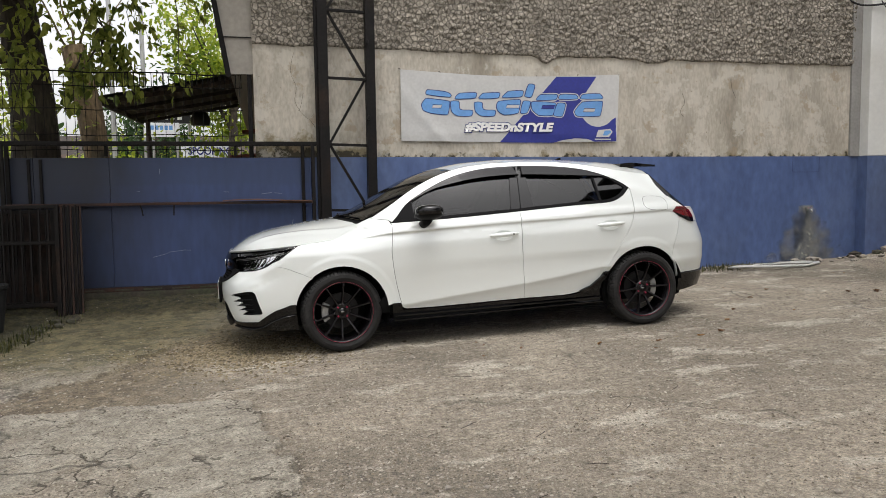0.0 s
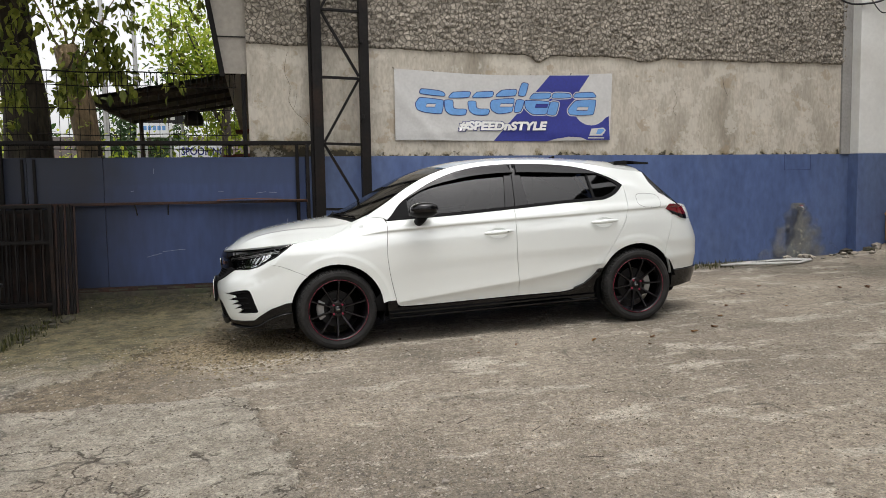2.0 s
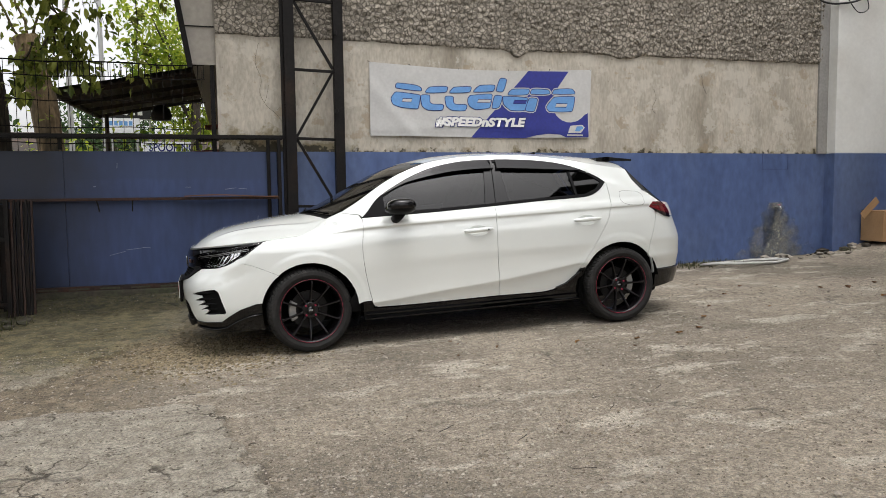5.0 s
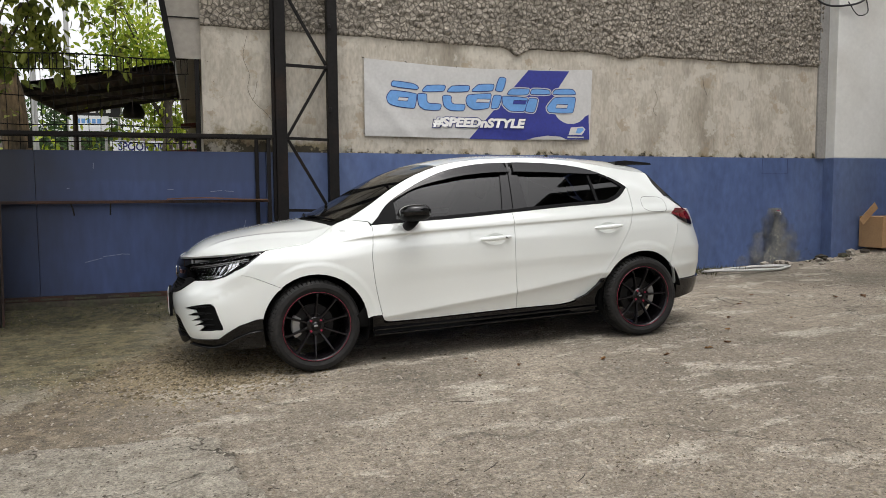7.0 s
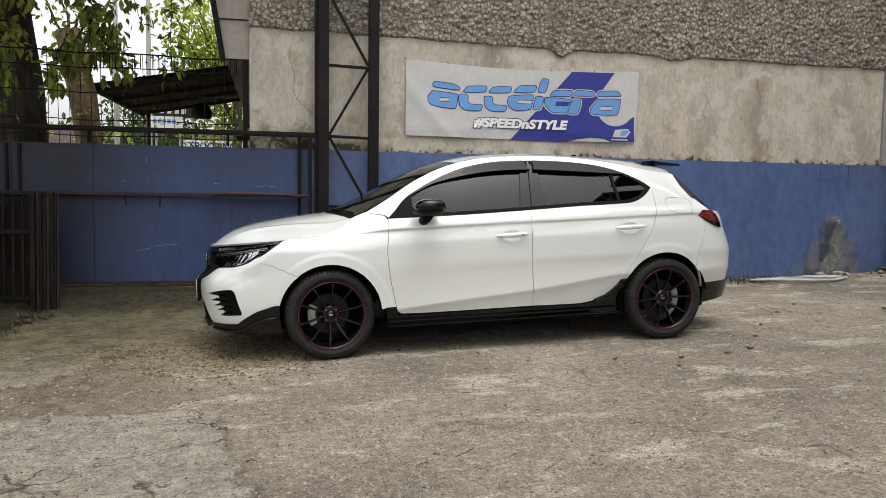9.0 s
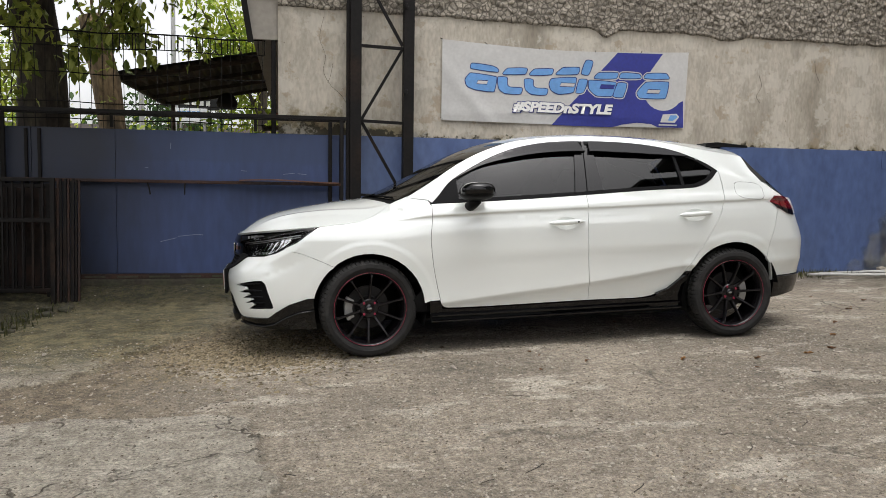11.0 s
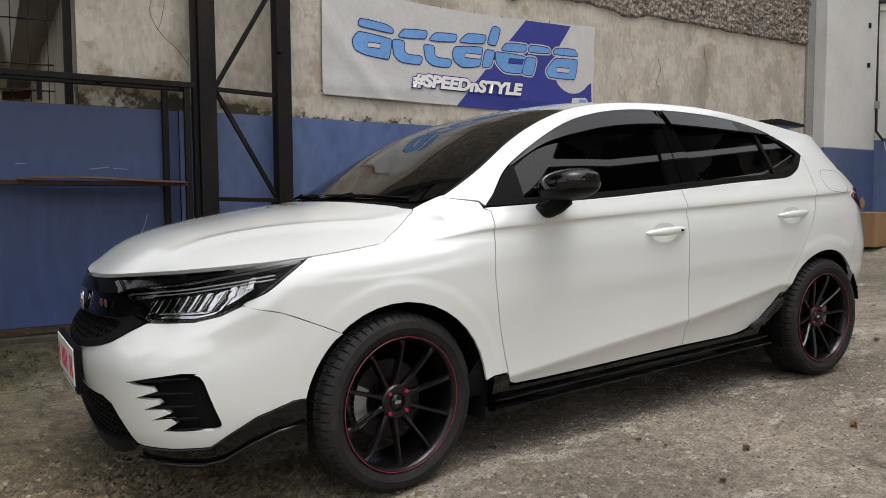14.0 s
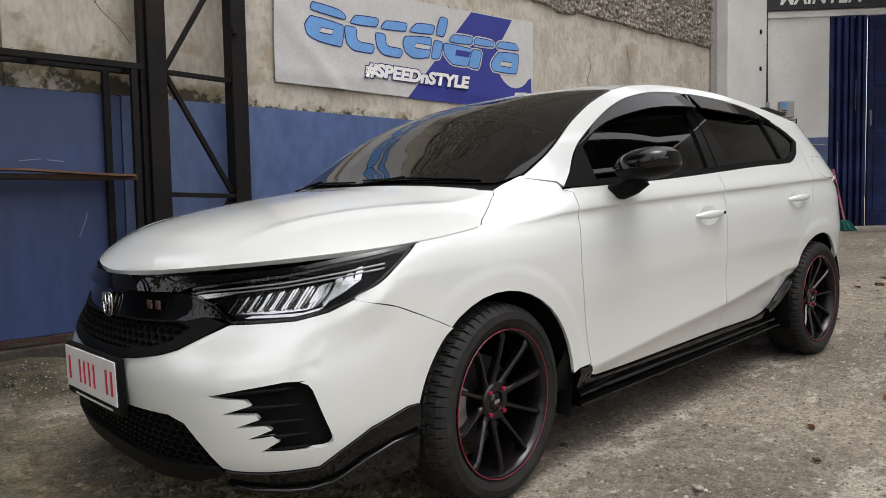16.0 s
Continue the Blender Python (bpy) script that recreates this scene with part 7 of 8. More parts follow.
part("mid_post", beam(bmesh.new(), (-3.9, 8.97, 1.6), (-3.9, 8.97, 2.7), 0.045, 0.045, up=(0, 1, 0), bevel=0.004), STEEL, mesh_fence)

# ---- shed beyond the fence ----
shed = thing("shed_roof", (0, 0, 0), "dark rusty lean-to roof of corrugated iron on poles", "shed")
sv, sf = grid(150, 2, lambda u, v: (-3.36 + 3.7 * u, 13.7 + 4.4 * v, 2.94 + 0.19 * 3.7 * u + 0.018 * math.sin(u * 160) + 0.06 * v))
part_roof = sheet("roof_sheet", sv, sf, SHEDROOF, shed, smooth=True)
sv, sf = grid(2, 2, lambda u, v: (-3.36 + 3.7 * u, 13.7 + 4.4 * v, 2.99 + 0.19 * 3.7 * u + 0.06 * v))
sheet("roof_top", sv, sf, SHEDROOF, shed)
for k in range(4):
    y = 13.9 + 1.3 * k
    part("purlin", beam(bmesh.new(), (-3.3, y, 2.90 + 0.015 * k), (0.3, y, 3.585 + 0.015 * k), 0.05, 0.07), SHEDROOF, shed)
part("edge_beam", beam(bmesh.new(), (-3.34, 13.7, 2.91), (-3.3, 18.1, 2.97), 0.06, 0.09), SHEDROOF, shed)
for x, y in ((-3.1, 17.6), (0.1, 14.2)):
    part("pole", bar(bmesh.new(), (x, y, -0.1), (x, y, 2.96), 0.045, 10), SHEDROOF, shed)
lampb = bmesh.new()
lathe(lampb, [(0.0, 0.0), (0.19, 0.0), (0.22, 0.1), (0.16, 0.26), (0.05, 0.33), (0.0, 0.33)], 20, axis="z", at=(-1.92, 16.9, 2.80))
part("lamp_shade", lampb, BIN, shed, smooth=True)
BRICKRED = material("old_red_boards", (0.16, 0.045, 0.03), 0.85, vary=0.35, coarse=3, fine=30)
stall = thing("stall", (0, 0, 0), "cluttered red-brown wooden stall under the shed roof", "stall")
for k in range(5):
    part("board", beam(bmesh.new(), (-1.35 + 0.12 * k, 14.8 + 0.1 * k, 1.75 + 0.25 * k), (0.2, 14.8 + 0.1 * k, 1.85 + 0.25 * k), 0.5, 0.05), BRICKRED if k % 2 else SHEDROOF, stall)
part("leg", beam(bmesh.new(), (-0.9, 14.9, 0), (-0.9, 14.9, 1.9), 0.08, 0.08, up=(0, 1, 0)), SHEDROOF, stall)
part("leg", beam(bmesh.new(), (0.1, 14.9, 0), (0.1, 14.9, 2.7), 0.08, 0.08, up=(0, 1, 0)), SHEDROOF, stall)

# ---- street signs, poles and low houses beyond ----
SIGNWHITE = plain("white_sign_face", (0.78, 0.80, 0.82), 0.4)


def street_sign(at, w, h, label):
    s = thing("street_sign", at, label, "sign", "signs along the street")
    part("face", block((-w / 2, -0.03, -h / 2), (w / 2, 0.03, h / 2), 0.006), SIGNWHITE, s)
    for x in (-w / 2 + 0.08, w / 2 - 0.08):
        part("post", bar(bmesh.new(), (x, 0.05, -at[2] - 0.1), (x, 0.05, h / 2), 0.035, 8), SILVER, s)
    return s


s1 = street_sign((-3.38, 22, 3.135), 0.95, 0.40, "white roadside sign with a light blue mark")
for k in range(5):
    part("blue_mark", block((-0.3 + 0.125 * k, -0.034, 0.0), (-0.21 + 0.125 * k, -0.031, 0.12)), SKYPRINT, s1)
part("text_bar", block((-0.28, -0.034, -0.12), (0.3, -0.031, -0.08)), SIGNWHITE, s1)
s2 = street_sign((-2.09, 22, 2.53), 1.60, 0.34, "white roadside sign with dark blue capitals")
letters("lettering", "SPOORING", 0.3, pose(0, -0.034, 0.0, 90, 0, 0), INK, s2, fit=1.2, bold=0.006)
s3 = street_sign((-3.3, 23.4, 3.62), 1.2, 0.36, "dark roadside sign with white bars")
part("dark_face", block((-0.58, -0.04, -0.17), (0.58, -0.032, 0.17)), BLACKBOARD, s3)
for k in range(4):
    part("text_bar", block((-0.4 + 0.2 * k, -0.045, -0.06), (-0.27 + 0.2 * k, -0.041, 0.08)), WHITE_PAINT, s3)
for x, y in ((-5.1, 24.5), (-4.4, 26)):
    tagged(part("pole", bar(bmesh.new(), (x, y, -0.2), (x, y, 7.5), 0.09, 10, 0.07), SILVER), "tall thin grey roadside pole", "pole", "poles along the street")
house = thing("low_house", (-9.5, 40, 0), "pale low building across the street", "house")
part("wall", block((-9, 0, -0.3), (9, 6, 2.9), 0.02), WHITEWASH, house)
part("roof", prism(bmesh.new(), [(-0.8, 2.9), (3, 4.6), (6.8, 2.9)], 19.4, lambda u, v, d: (d - 9.7, u, v)), SHEDROOF, house)
for k in range(6):
    part("window", block((-8 + 2.8 * k, -0.03, 0.9), (-6.6 + 2.8 * k, 0.02, 2.2), 0.01), DARKBLUE, house)


# ---- trees ----
def leaves(name, count, place, size, mat, parent, seed, droop=0.3):
    """Many single leaves, each a small folded blade."""
    r = random.Random(seed)
    verts, faces = [], []
    for _ in range(count):
        p = Vector(place(r))
        q = Euler((r.uniform(-1.1, 1.1), r.uniform(-1.1, 1.1) + droop, r.uniform(0, 6.28))).to_matrix()
        s = size * r.uniform(0.6, 1.25)
        k = len(verts)
        for co in ((0, 0, 0), (0.5, 0.25, 0.08), (0.62, 0.0, 0.0), (0.5, -0.25, 0.08), (1.0, 0.0, -0.08), (0.2, 0.18, 0.05), (0.2, -0.18, 0.05)):
            verts.append(p + q @ (Vector(co) * s))
        faces += [(k, k + 2, k + 1, k + 5), (k, k + 6, k + 3, k + 2), (k + 2, k + 4, k + 1), (k + 2, k + 3, k + 4)]
    ob = sheet(name, verts, faces, mat, parent, smooth=False)
    return tagged(ob, kind="stuff")


def clumped(centres, spread):
    def place(r):
        c, s = r.choice(centres), spread
        return (c[0] + r.gauss(0, s), c[1] + r.gauss(0, s), c[2] + r.gauss(0, s * 0.8))
    return place


def limb(path, r0, r1):
    n = len(path)
    return tube(bmesh.new(), path, [r0 + (r1 - r0) * i / (n - 1) for i in range(n)], 12)


def wobble(a, b, n, amp, seed):
    r = random.Random(seed)
    return [Vector(a).lerp(Vector(b), i / n) + (Vector((r.uniform(-1, 1), r.uniform(-1, 1), r.uniform(-1, 1))) * amp if 0 < i < n else Vector()) for i in range(n + 1)]


big = thing("tree", (0, 0, 0), "broad-leaved tree with a thick dark trunk behind the fence", "tree")
tr_ = limb([(-3.70, 11.0, -0.2), (-3.66, 11.0, 0.8), (-3.60, 11.0, 1.8), (-3.60, 10.98, 2.5), (-3.66, 10.95, 3.2), (-3.75, 10.9, 4.2), (-3.7, 10.8, 5.6)], 0.36, 0.19)
for v in tr_.verts:
    v.co += Vector((noise.noise(v.co * 2.5), noise.noise(v.co * 2.5 + Vector((5, 0, 0))), 0)) * 0.05
part("trunk", tr_, BARK, big, smooth=True)
tips = []
for k, (a, b) in enumerate((((-3.7, 10.9, 3.9), (-1.6, 9.3, 4.9)), ((-3.7, 10.9, 4.2), (-5.6, 9.4, 4.8)), ((-3.7, 10.8, 4.8), (-2.2, 7.0, 5.9)), ((-3.7, 10.8, 5.2), (-4.6, 6.0, 6.0)), ((-3.65, 10.95, 3.0), (-4.6, 9.2, 3.6)), ((-3.7, 10.8, 5.5), (-3.2, 12.8, 7.2)), ((-3.7, 10.9, 3.6), (-2.85, 9.2, 4.2)), ((-3.7, 10.9, 4.6), (-6.5, 12.0, 6.2)))):
    path = wobble(a, b, 6, 0.12, k)
    part("limb", limb(path, 0.09, 0.02), BARK, big, smooth=True)
    tips += path[2:]
# drooping sprays in front of the fence, at the street end
sprays = []
for k, (a, b) in enumerate((((-3.3, 9.9, 4.2), (-3.05, 9.3, 3.25)), ((-3.4, 9.6, 3.9), (-3.12, 9.2, 2.75)), ((-3.5, 9.4, 3.6), (-3.22, 9.2, 2.40)), ((-3.2, 9.4, 3.3), (-3.30, 9.1, 2.05)), ((-3.1, 9.6, 4.2), (-2.45, 9.3, 3.38)), ((-2.5, 9.4, 3.6), (-2.34, 9.3, 3.10)), ((-2.45, 9.3, 3.35), (-2.15, 9.3, 2.82)), ((-2.4, 9.3, 3.2), (-2.62, 9.25, 2.56)), ((-2.6, 9.3, 2.9), (-2.74, 9.2, 2.38)), ((-2.35, 9.3, 3.1), (-2.36, 9.2, 2.58)), ((-2.3, 9.3, 3.0), (-2.02, 9.2, 2.50)), ((-4.3, 9.2, 3.7), (-4.2, 8.8, 2.3)), ((-4.7, 9.2, 3.9), (-4.7, 8.9, 2.6)), ((-3.8, 9.2, 3.8), (-3.75, 8.8, 2.2)))):
    path = wobble(a, b, 5, 0.05, k + 30)
    part("twig", limb(path, 0.014, 0.004), BARK, big, smooth=True)
    sprays += path[2:] + path[4:]
leaves("crown", 980, clumped(sprays, 0.085), 0.135, LEAF_SPRAY, big, 3, droop=0.9)
for k, (a, b) in enumerate((((-2.3, 9.4, 4.0), (-1.86, 9.3, 3.10)), ((-1.6, 9.2, 4.0), (-1.50, 9.1, 2.58)), ((-2.0, 9.4, 4.0), (-2.06, 9.3, 3.28)), ((-1.5, 9.4, 4.1), (-1.20, 9.3, 3.42)))):
    path = wobble(a, b, 5, 0.05, k + 230)
    part("twig", limb(path, 0.008, 0.003), BARK, big, smooth=True)
    leaves("crown", 34, clumped(path[3:], 0.07), 0.11, LEAF_SPRAY, big, k + 330, droop=0.9)
high = [p for p in tips if p[2] > 4.15]
leaves("crown", 1900, clumped([p for p in high if p[2] > 4.6], 0.30), 0.15, LEAF_SPRAY, big, 4)
# overhead canopy out of view, added to shade the street end of the yard
canopy = []
for k, (a, b) in enumerate((((-3.7, 10.8, 5.2), (-2.4, 6.6, 5.4)), ((-3.7, 10.8, 5.2), (-4.0, 6.0, 5.6)), ((-3.7, 10.8, 5.0), (-6.5, 6.6, 5.4)), ((-3.7, 10.8, 5.4), (-1.6, 7.4, 5.3)), ((-3.7, 10.8, 5.4), (-6.8, 8.2, 5.6)), ((-3.7, 10.8, 5.4), (-1.4, 8.6, 5.4)))):
    path = wobble(a, b, 8, 0.15, k + 140)
    part("limb", limb(path, 0.09, 0.02), BARK, big, smooth=True)
    canopy += path[2:]
leaves("crown", 19000, clumped(canopy, 0.6), 0.22, LEAF_NEAR, big, 5)
# more unseen boughs, added only to darken the fence and ground below
shade = []
for k, b in enumerate(((-3.3, 7.6, 4.7), (-4.6, 7.8, 4.6), (-5.6, 7.0, 4.8), (-4.2, 6.2, 5.0), (-3.2, 8.4, 4.5), (-6.4, 8.3, 4.7))):
    path = wobble((-3.72, 10.85, 4.6), b, 7, 0.12, k + 170)
    part("limb", limb(path, 0.07, 0.02), BARK, big, smooth=True)
    shade += path[3:]
over = clumped(shade, 0.45)
leaves("crown", 13000, lambda r: next(q for q in iter(lambda: over(r), None) if q[2] > 4.25), 0.24, LEAF_NEAR, big, 6)

second = thing("tree", (0, 0, 0), "lopped street tree with a pale trunk and thin new shoots", "tree")
tr2 = limb([(-3.15, 13.0, -0.2), (-3.20, 13.0, 1.0), (-3.26, 13.0, 2.0), (-3.34, 13.0, 2.7), (-3.46, 13.0, 3.35), (-3.53, 13.0, 3.68)], 0.22, 0.185)
for v in tr2.verts:
    v.co += Vector((noise.noise(v.co * 3), noise.noise(v.co * 3 + Vector((5, 0, 0))), 0)) * 0.05
part("trunk", tr2, PALEBARK, second, smooth=True)
shoots = []
for k, (a, b) in enumerate((((-3.5, 13, 3.5), (-4.3, 13, 4.9)), ((-3.42, 13, 3.3), (-2.9, 13, 4.2)), ((-3.5, 13, 3.6), (-3.75, 12.9, 4.9)), ((-3.45, 13, 3.6), (-3.1, 13.1, 4.7)), ((-3.4, 13, 3.3), (-2.7, 12.9, 4.5)))):
    path = wobble(a, b, 5, 0.05, k + 60)
    part("limb", limb(path, 0.022, 0.008), PALEBARK, second, smooth=True)
    shoots += path[:4]
leaves("crown", 300, clumped(shoots + [Vector((-3.3, 12.7, 2.9)), Vector((-3.3, 12.7, 2.6))], 0.15), 0.12, LEAF_SPRAY, second, 7)

for k, (x, y, h, spread, n, mat) in enumerate(((-1.6, 22, 7.6, 0.55, 4200, LEAF_FAR), (-4.3, 27, 5.9, 0.6, 2600, LEAF_DARK), (-4.9, 30, 4.6, 0.6, 2600, LEAF_DARK), (-10.5, 27, 6.0, 1.0, 3000, LEAF_FAR), (-14, 30, 7, 1.2, 2600, LEAF_DARK))):
    t = thing("tree", (0, 0, 0), "bright green street tree with an open crown" if mat is LEAF_FAR else "dark green bushy tree in the distance", "tree", "trees along the street")
    part("trunk", limb(wobble((x, y, -0.3), (x + 0.2, y, h * 0.62), 5, 0.08, k), 0.2, 0.1), BARK, t, smooth=True)
    cl = []
    r = random.Random(k + 11)
    for j in range(11):
        a = r.uniform(0, 6.28)
        b = (x + 1.9 * math.cos(a) * r.uniform(0.4, 1), y + 1.9 * math.sin(a) * r.uniform(0.4, 1), h * r.uniform(0.42, 1.0))
        path = wobble((x + 0.1, y, h * r.uniform(0.3, 0.55)), b, 4, 0.1, j)
        part("limb", limb(path, 0.05, 0.015), BARK, t, smooth=True)
        cl += path[2:]
    leaves("crown", n, clumped(cl, spread * 0.62), 0.19, mat, t, k + 20)
hedge = thing("hedge", (0, 0, 0), "low bushes along the street behind the fence", "bush")
leaves("foliage", 3600, lambda r: (r.uniform(-9, 0), r.uniform(17.5, 19), 1.0 + abs(r.gauss(0, 0.8))), 0.16, LEAF_FAR, hedge, 41)
far_wood = thing("far_trees", (0, 0, 0), "hazy line of trees in the far distance", "trees")
leaves("foliage", 5200, lambda r: (r.uniform(-34, 3), r.uniform(55, 60), abs(r.gauss(0, 2.4)) + 0.2), 0.75, LEAF_DARK, far_wood, 43)
# unseen trees added street-side and behind the camera, for the bonnet to mirror
for k, (x, y, h) in enumerate(((-12.6, 8.0, 6.0), (-10, -5.5, 8), (-5.5, -14, 8))):
    t = thing("tree", (0, 0, 0), "large leafy tree added out of view at the edge of the yard", "tree", "trees round the yard")
    part("trunk", limb(wobble((x, y, -0.3), (x + 0.3, y, h * 0.6), 5, 0.1, k + 70), 0.28, 0.14), BARK, t, smooth=True)
    cl, r = [], random.Random(k + 71)
    for j in range(12):
        a = r.uniform(0, 6.28)
        b = (x + 2.6 * math.cos(a), y + 2.6 * math.sin(a), h * r.uniform(0.35, 1.0))
        path = wobble((x + 0.1, y, h * r.uniform(0.3, 0.55)), b, 4, 0.12, j + 90)
        part("limb", limb(path, 0.07, 0.02), BARK, t, smooth=True)
        cl += path[1:]
    leaves("crown", 3000, clumped(cl, 0.55), 0.26, LEAF_DARK, t, k + 80)
wall_box("wall_west", (-14.3, -20, -0.3), (-14, 9, 2.4), PLASTER, "plain yard wall on the street side")


# ---- grit, leaves and grass on the ground ----
def scatter(name, count, place, sizes, mat, label, category, seed, flat=0.6):
    r = random.Random(seed)
    verts, faces = [], []
    for _ in range(count):
        x, y = place(r)
        s = sizes(r)
        a = r.uniform(0, 6.28)
        z = ground_z(x, y)
        k = len(verts)
        for i in range(5):
            b = a + i * 1.2566
            q = s * r.uniform(0.7, 1.2)
            verts.append((x + q * math.cos(b), y + q * math.sin(b), z - 0.002 + s * flat * r.uniform(0.1, 0.5)))
        verts.append((x + s * 0.2, y, z + s * flat))
        verts.append((x, y, z - s * 0.5))
        for i in range(5):
            faces += [(k + i, k + (i + 1) % 5, k + 5), (k + (i + 1) % 5, k + i, k + 6)]
    ob = sheet(name, verts, faces, mat, smooth=False)
    return tagged(ob, label, category, kind="stuff")


def damp_corner(x, y):
    return x < -0.85 and y > 6.4


def yard(r):
    x, y = r.uniform(-3.2, 6.5), 9.0 - 7.6 * r.random() ** 0.8
    while damp_corner(x, y) and r.random() < 0.85:
        x, y = r.uniform(-3.2, 6.5), 9.0 - 7.6 * r.random() ** 0.8
    return x, y


def clustered(r):
    x, y = r.uniform(-3.2, 7.5), r.uniform(1.2, 8.7)
    while noise.noise((x * 0.8, y * 1.1, 4)) < 0.05 or damp_corner(x, y):
        x, y = r.uniform(-3.2, 7.5), r.uniform(1.2, 8.7)
    return x, y


def grit(name, low, high):
    """Loose stones, each of its own shade between two."""
    m = material(name, low, 0.95, vary=0.25, coarse=20, fine=90)
    n, l = m.node_tree.nodes, m.node_tree.links
    g, r = n.new("ShaderNodeNewGeometry"), n.new("ShaderNodeValToRGB")
    r.color_ramp.elements[0].color, r.color_ramp.elements[1].color = (*low, 1), (*high, 1)
    l.new(g.outputs["Random Per Island"], r.inputs[0])
    l.new(r.outputs[0], n["Principled BSDF"].inputs["Base Color"])
    return m


def between_slabs(r):
    x, y = r.uniform(-2.4, 3.2), r.uniform(2.4, 6.6)
    while slab_at(x, y) > 0.02 or noise.noise((x * 1.1, y * 1.4, 9)) < r.uniform(-0.5, 0.3):
        x, y = r.uniform(-2.4, 3.2), r.uniform(2.4, 6.6)
    return x, y


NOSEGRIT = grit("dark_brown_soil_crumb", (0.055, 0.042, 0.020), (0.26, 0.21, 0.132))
GREYGRIT = grit("grey_gravel", (0.15, 0.128, 0.100), (0.37, 0.335, 0.28))
DARKGRIT = grit("dark_grit", (0.06, 0.048, 0.034), (0.17, 0.142, 0.108))
PALEGRIT = grit("pale_grit", (0.25, 0.22, 0.178), (0.44, 0.40, 0.33))
scatter("gravel", 26000, clustered, lambda r: 0.003 + 0.006 * r.random() ** 2, GREYGRIT, "fine grey gravel strewn over the yard", "gravel", 1)
scatter("gravel_pale", 19000, yard, lambda r: 0.0025 + 0.0085 * r.random() ** 3, PALEGRIT, "pale chips of concrete grit on the yard", "gravel", 2)
scatter("gravel_dark", 24000, yard, lambda r: 0.003 + 0.006 * r.random() ** 2, DARKGRIT, "dark grit and soil crumbs on the yard", "gravel", 3)
CRUMB = grit("brown_soil_crumb", (0.075, 0.060, 0.040), (0.27, 0.225, 0.165))
scatter("gravel_coarse", 5200, between_slabs, lambda r: 0.004 + 0.010 * r.random() ** 3, GREYGRIT, "coarse grey gravel on the bare soil between the slabs", "gravel", 6)
scatter("gravel_brown", 4200, between_slabs, lambda r: 0.004 + 0.009 * r.random() ** 3, CRUMB, "brown soil crumbs and gravel between the slabs", "gravel", 7)
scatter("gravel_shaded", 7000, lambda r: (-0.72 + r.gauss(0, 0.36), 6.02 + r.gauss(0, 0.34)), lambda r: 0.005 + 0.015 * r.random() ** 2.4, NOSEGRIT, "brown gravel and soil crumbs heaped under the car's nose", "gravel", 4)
for k in range(60):
    r = random.Random(k + 200)
    x, y, s = r.uniform(-2.6, 6.5), r.uniform(2.2, 8.3), r.uniform(0.009, 0.022)
    ob = part("stone", pebble(k + 80, s), STONE)
    ob.location = (x, y, ground_z(x, y) + s * 0.3)
    ob.rotation_euler = (0, 0, k)
    tagged(ob, "small pale loose stone on the yard", "stone", "loose stones")


def dry_leaf(seed, size):
    bm = bmesh.new()
    r = random.Random(seed)
    mid = [bm.verts.new((size * (i / 5 - 0.5), 0, 0.004 + size * 0.05 * math.sin(i + seed))) for i in range(6)]
    for sgn in (-1, 1):
        out = [bm.verts.new((size * (i / 5 - 0.5), sgn * size * 0.30 * math.sin(math.pi * (i + 0.2) / 5.4), 0.006 + size * r.uniform(0.0, 0.22))) for i in range(6)]
        for i in range(5):
            f = (mid[i], mid[i + 1], out[i + 1], out[i])
            bm.faces.new(f if sgn > 0 else f[::-1])
    bmesh.ops.solidify(bm, geom=bm.faces, thickness=0.0012)
    return bm


OCHRE = material("ochre_leaf", (0.33, 0.16, 0.04), 0.7, vary=0.35, coarse=8, fine=60, second=(0.16, 0.07, 0.025))
spots = ((1.9, 5.1, 0.075, 1), (2.75, 5.05, 0.07, 1), (3.0, 5.15, 0.07, 0), (2.35, 5.0, 0.07, 0), (5.3, 6.3, 0.10, 0), (5.55, 6.2, 0.12, 0), (5.4, 5.6, 0.12, 1), (6.0, 6.3, 0.10, 0), (6.15, 6.1, 0.09, 0), (4.7, 6.8, 0.08, 0), (3.3, 5.5, 0.08, 1), (4.2, 6.4, 0.07, 0), (1.3, 5.2, 0.06, 0), (3.65, 5.9, 0.07, 0), (0.95, 5.05, 0.05, 0))
for k in range(42):
    r = random.Random(k + 300)
    if k < len(spots):
        x, y, s, c = spots[k]
    else:
        x, y, s, c = r.uniform(0.3, 7.2), r.uniform(4.3, 8.2), r.uniform(0.02, 0.042), int(r.random() < 0.3)
    ob = part("dry_leaf", dry_leaf(k, s * 0.8), OCHRE if c else DRYLEAF)
    ob.location = (x, y, ground_z(x, y) + 0.002)
    ob.rotation_euler = (0, 0, r.uniform(0, 6.28))
    tagged(ob, "curled orange-brown dry leaf on the ground" if c else "curled dark brown dry leaf on the ground", "leaf", "fallen leaves")
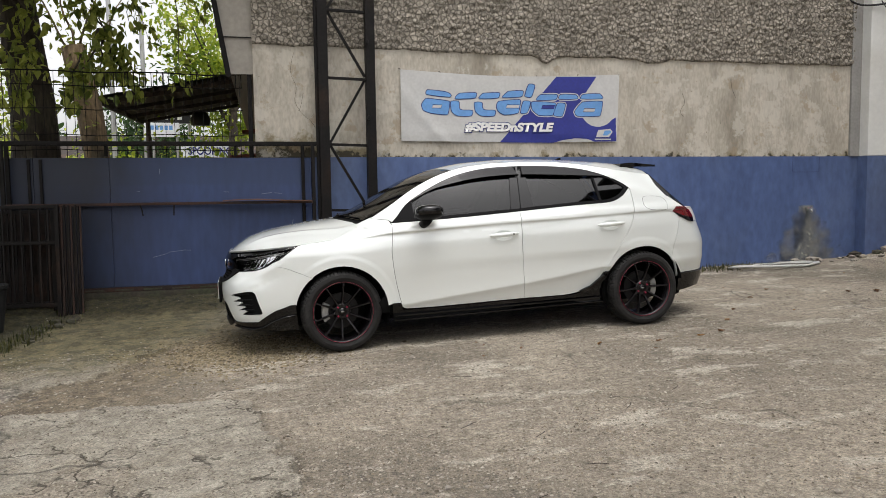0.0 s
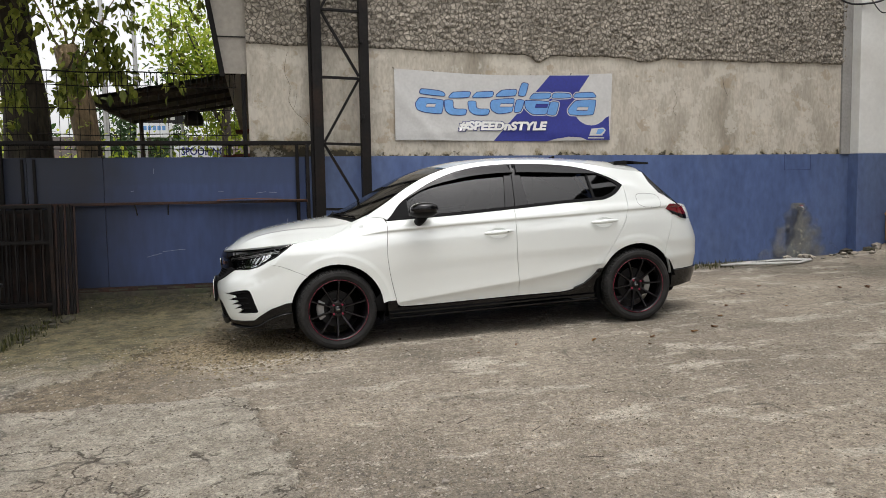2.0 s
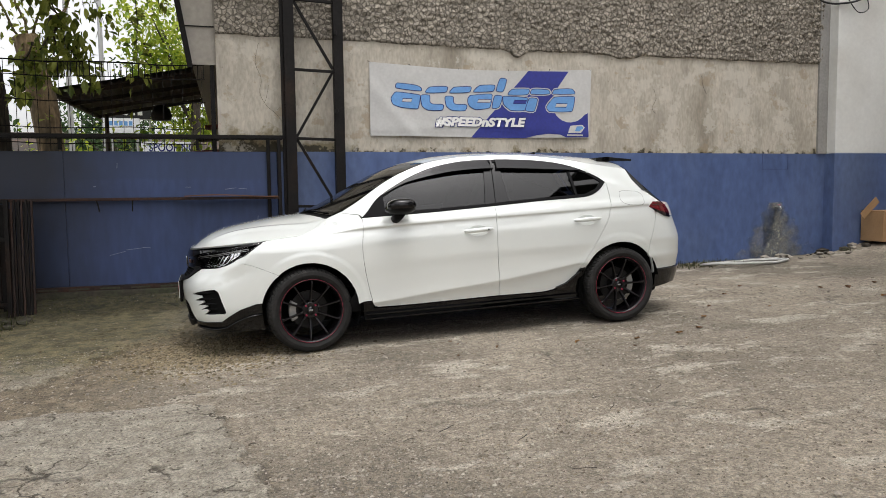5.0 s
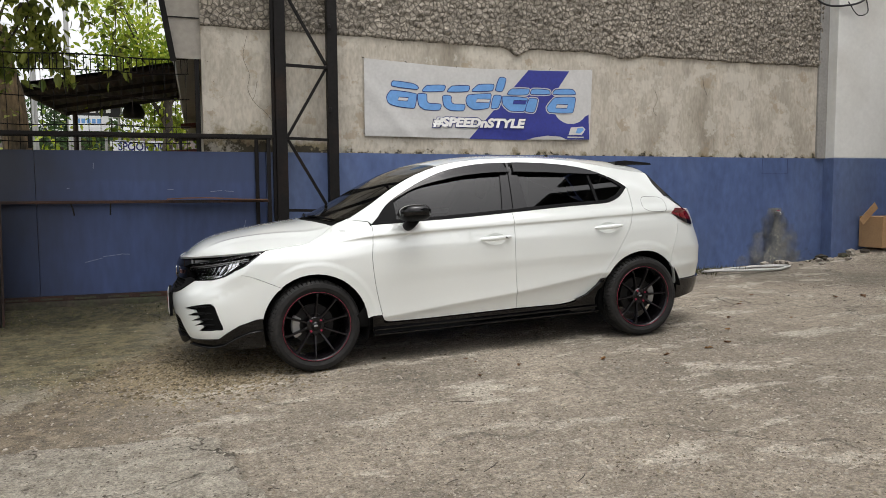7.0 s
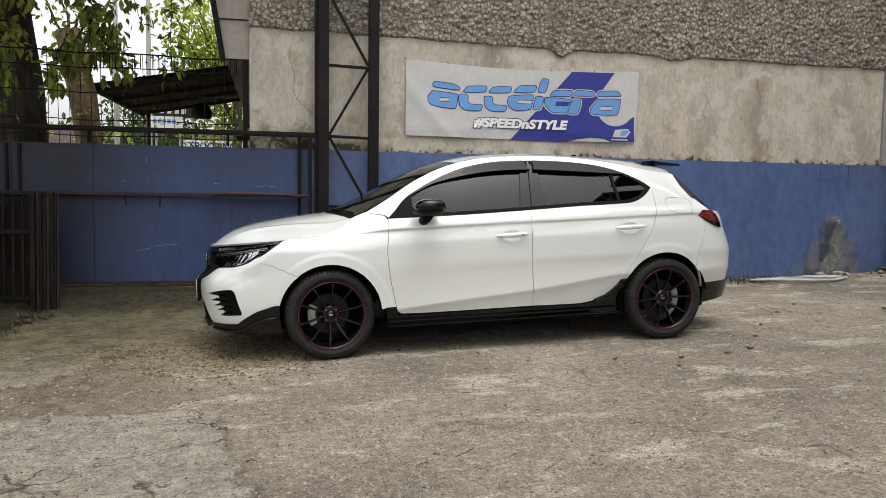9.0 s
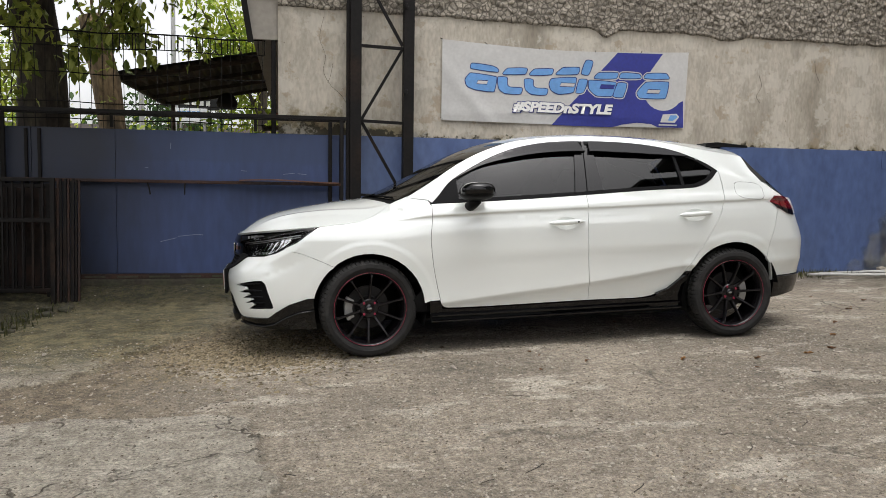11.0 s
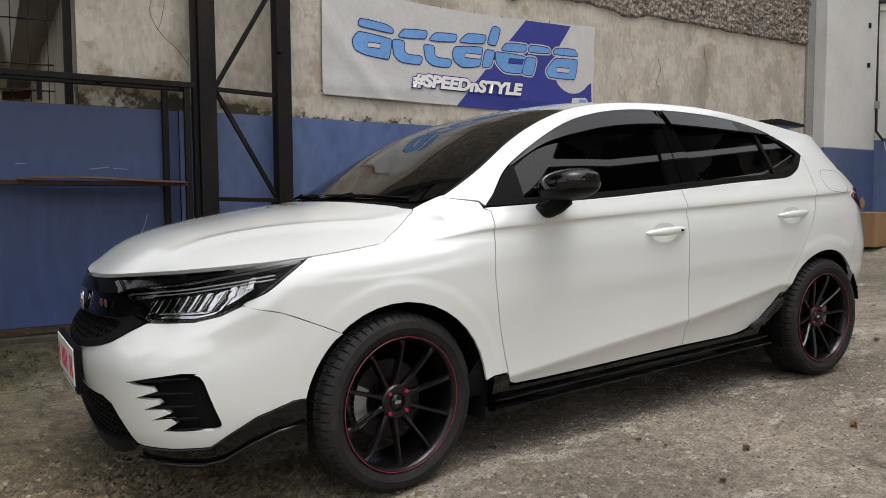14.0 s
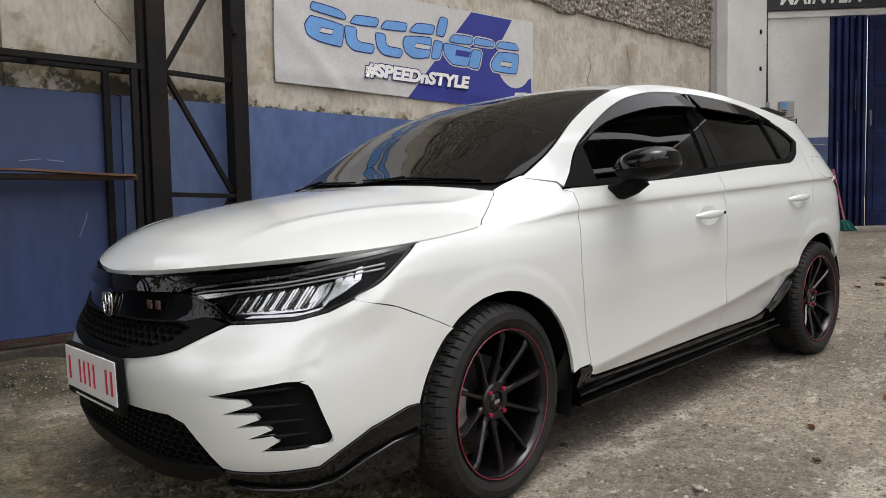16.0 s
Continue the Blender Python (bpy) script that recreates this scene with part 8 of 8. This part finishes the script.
for k in range(22):
    r = random.Random(k + 400)
    x, y, a, s = r.uniform(-1.0, 4.5), r.uniform(2.6, 5.4), r.uniform(-0.6, 0.8), r.uniform(0.02, 0.07)
    z = ground_z(x, y) + 0.006
    tagged(part("twig", tube(bmesh.new(), [(x, y, z), (x + s * math.cos(a), y + s * math.sin(a), z + 0.006), (x + 2 * s * math.cos(a + 0.2), y + 2 * s * math.sin(a + 0.2), z)], 0.002, 5), BARK), "thin dry twig on the ground", "twig", "twigs")


def tufts(name, count, place, height, label, seed):
    r = random.Random(seed)
    verts, faces = [], []
    for _ in range(count):
        x, y = place(r)
        a, h = r.uniform(0, 6.28), height * r.uniform(0.4, 1.2)
        w, z, k = 0.003 + 0.003 * r.random(), ground_z(x, y) - 0.005, len(verts)
        dx, dy, lean = math.cos(a), math.sin(a), h * r.uniform(0.1, 0.7)
        verts += [(x - dy * w, y + dx * w, z), (x + dy * w, y - dx * w, z), (x + dx * lean * 0.4 + dy * w * 0.7, y + dy * lean * 0.4 - dx * w * 0.7, z + h * 0.6), (x + dx * lean * 0.4 - dy * w * 0.7, y + dy * lean * 0.4 + dx * w * 0.7, z + h * 0.6), (x + dx * lean, y + dy * lean, z + h)]
        faces += [(k, k + 1, k + 2, k + 3), (k + 3, k + 2, k + 4)]
    return tagged(sheet(name, verts, faces, GRASS, smooth=False), label, "grass", kind="stuff")


tufts("grass", 520, lambda r: (lambda y: (-2.78 + 0.12 * (y - 7) + r.gauss(0, 0.09), y))(7.0 + r.gauss(0, 0.7)), 0.075, "thin weeds along the damp edge of the yard", 9)
tufts("weeds", 480, lambda r: (r.uniform(4.9, 6.0) + r.gauss(0, 0.15), 8.6 + r.gauss(0, 0.12)), 0.07, "low weeds at the wall's foot by the hose", 10)
tufts("moss_grass", 420, lambda r: (r.uniform(-2.6, -0.8), 8.45 + r.gauss(0, 0.16)), 0.025, "mossy growth along the fence footing", 12)
tufts("lip_weeds", 26, lambda r: (-0.78 + r.gauss(0, 0.05), 5.92 + r.gauss(0, 0.03)), 0.03, "small weeds by the car's front lip", 13)
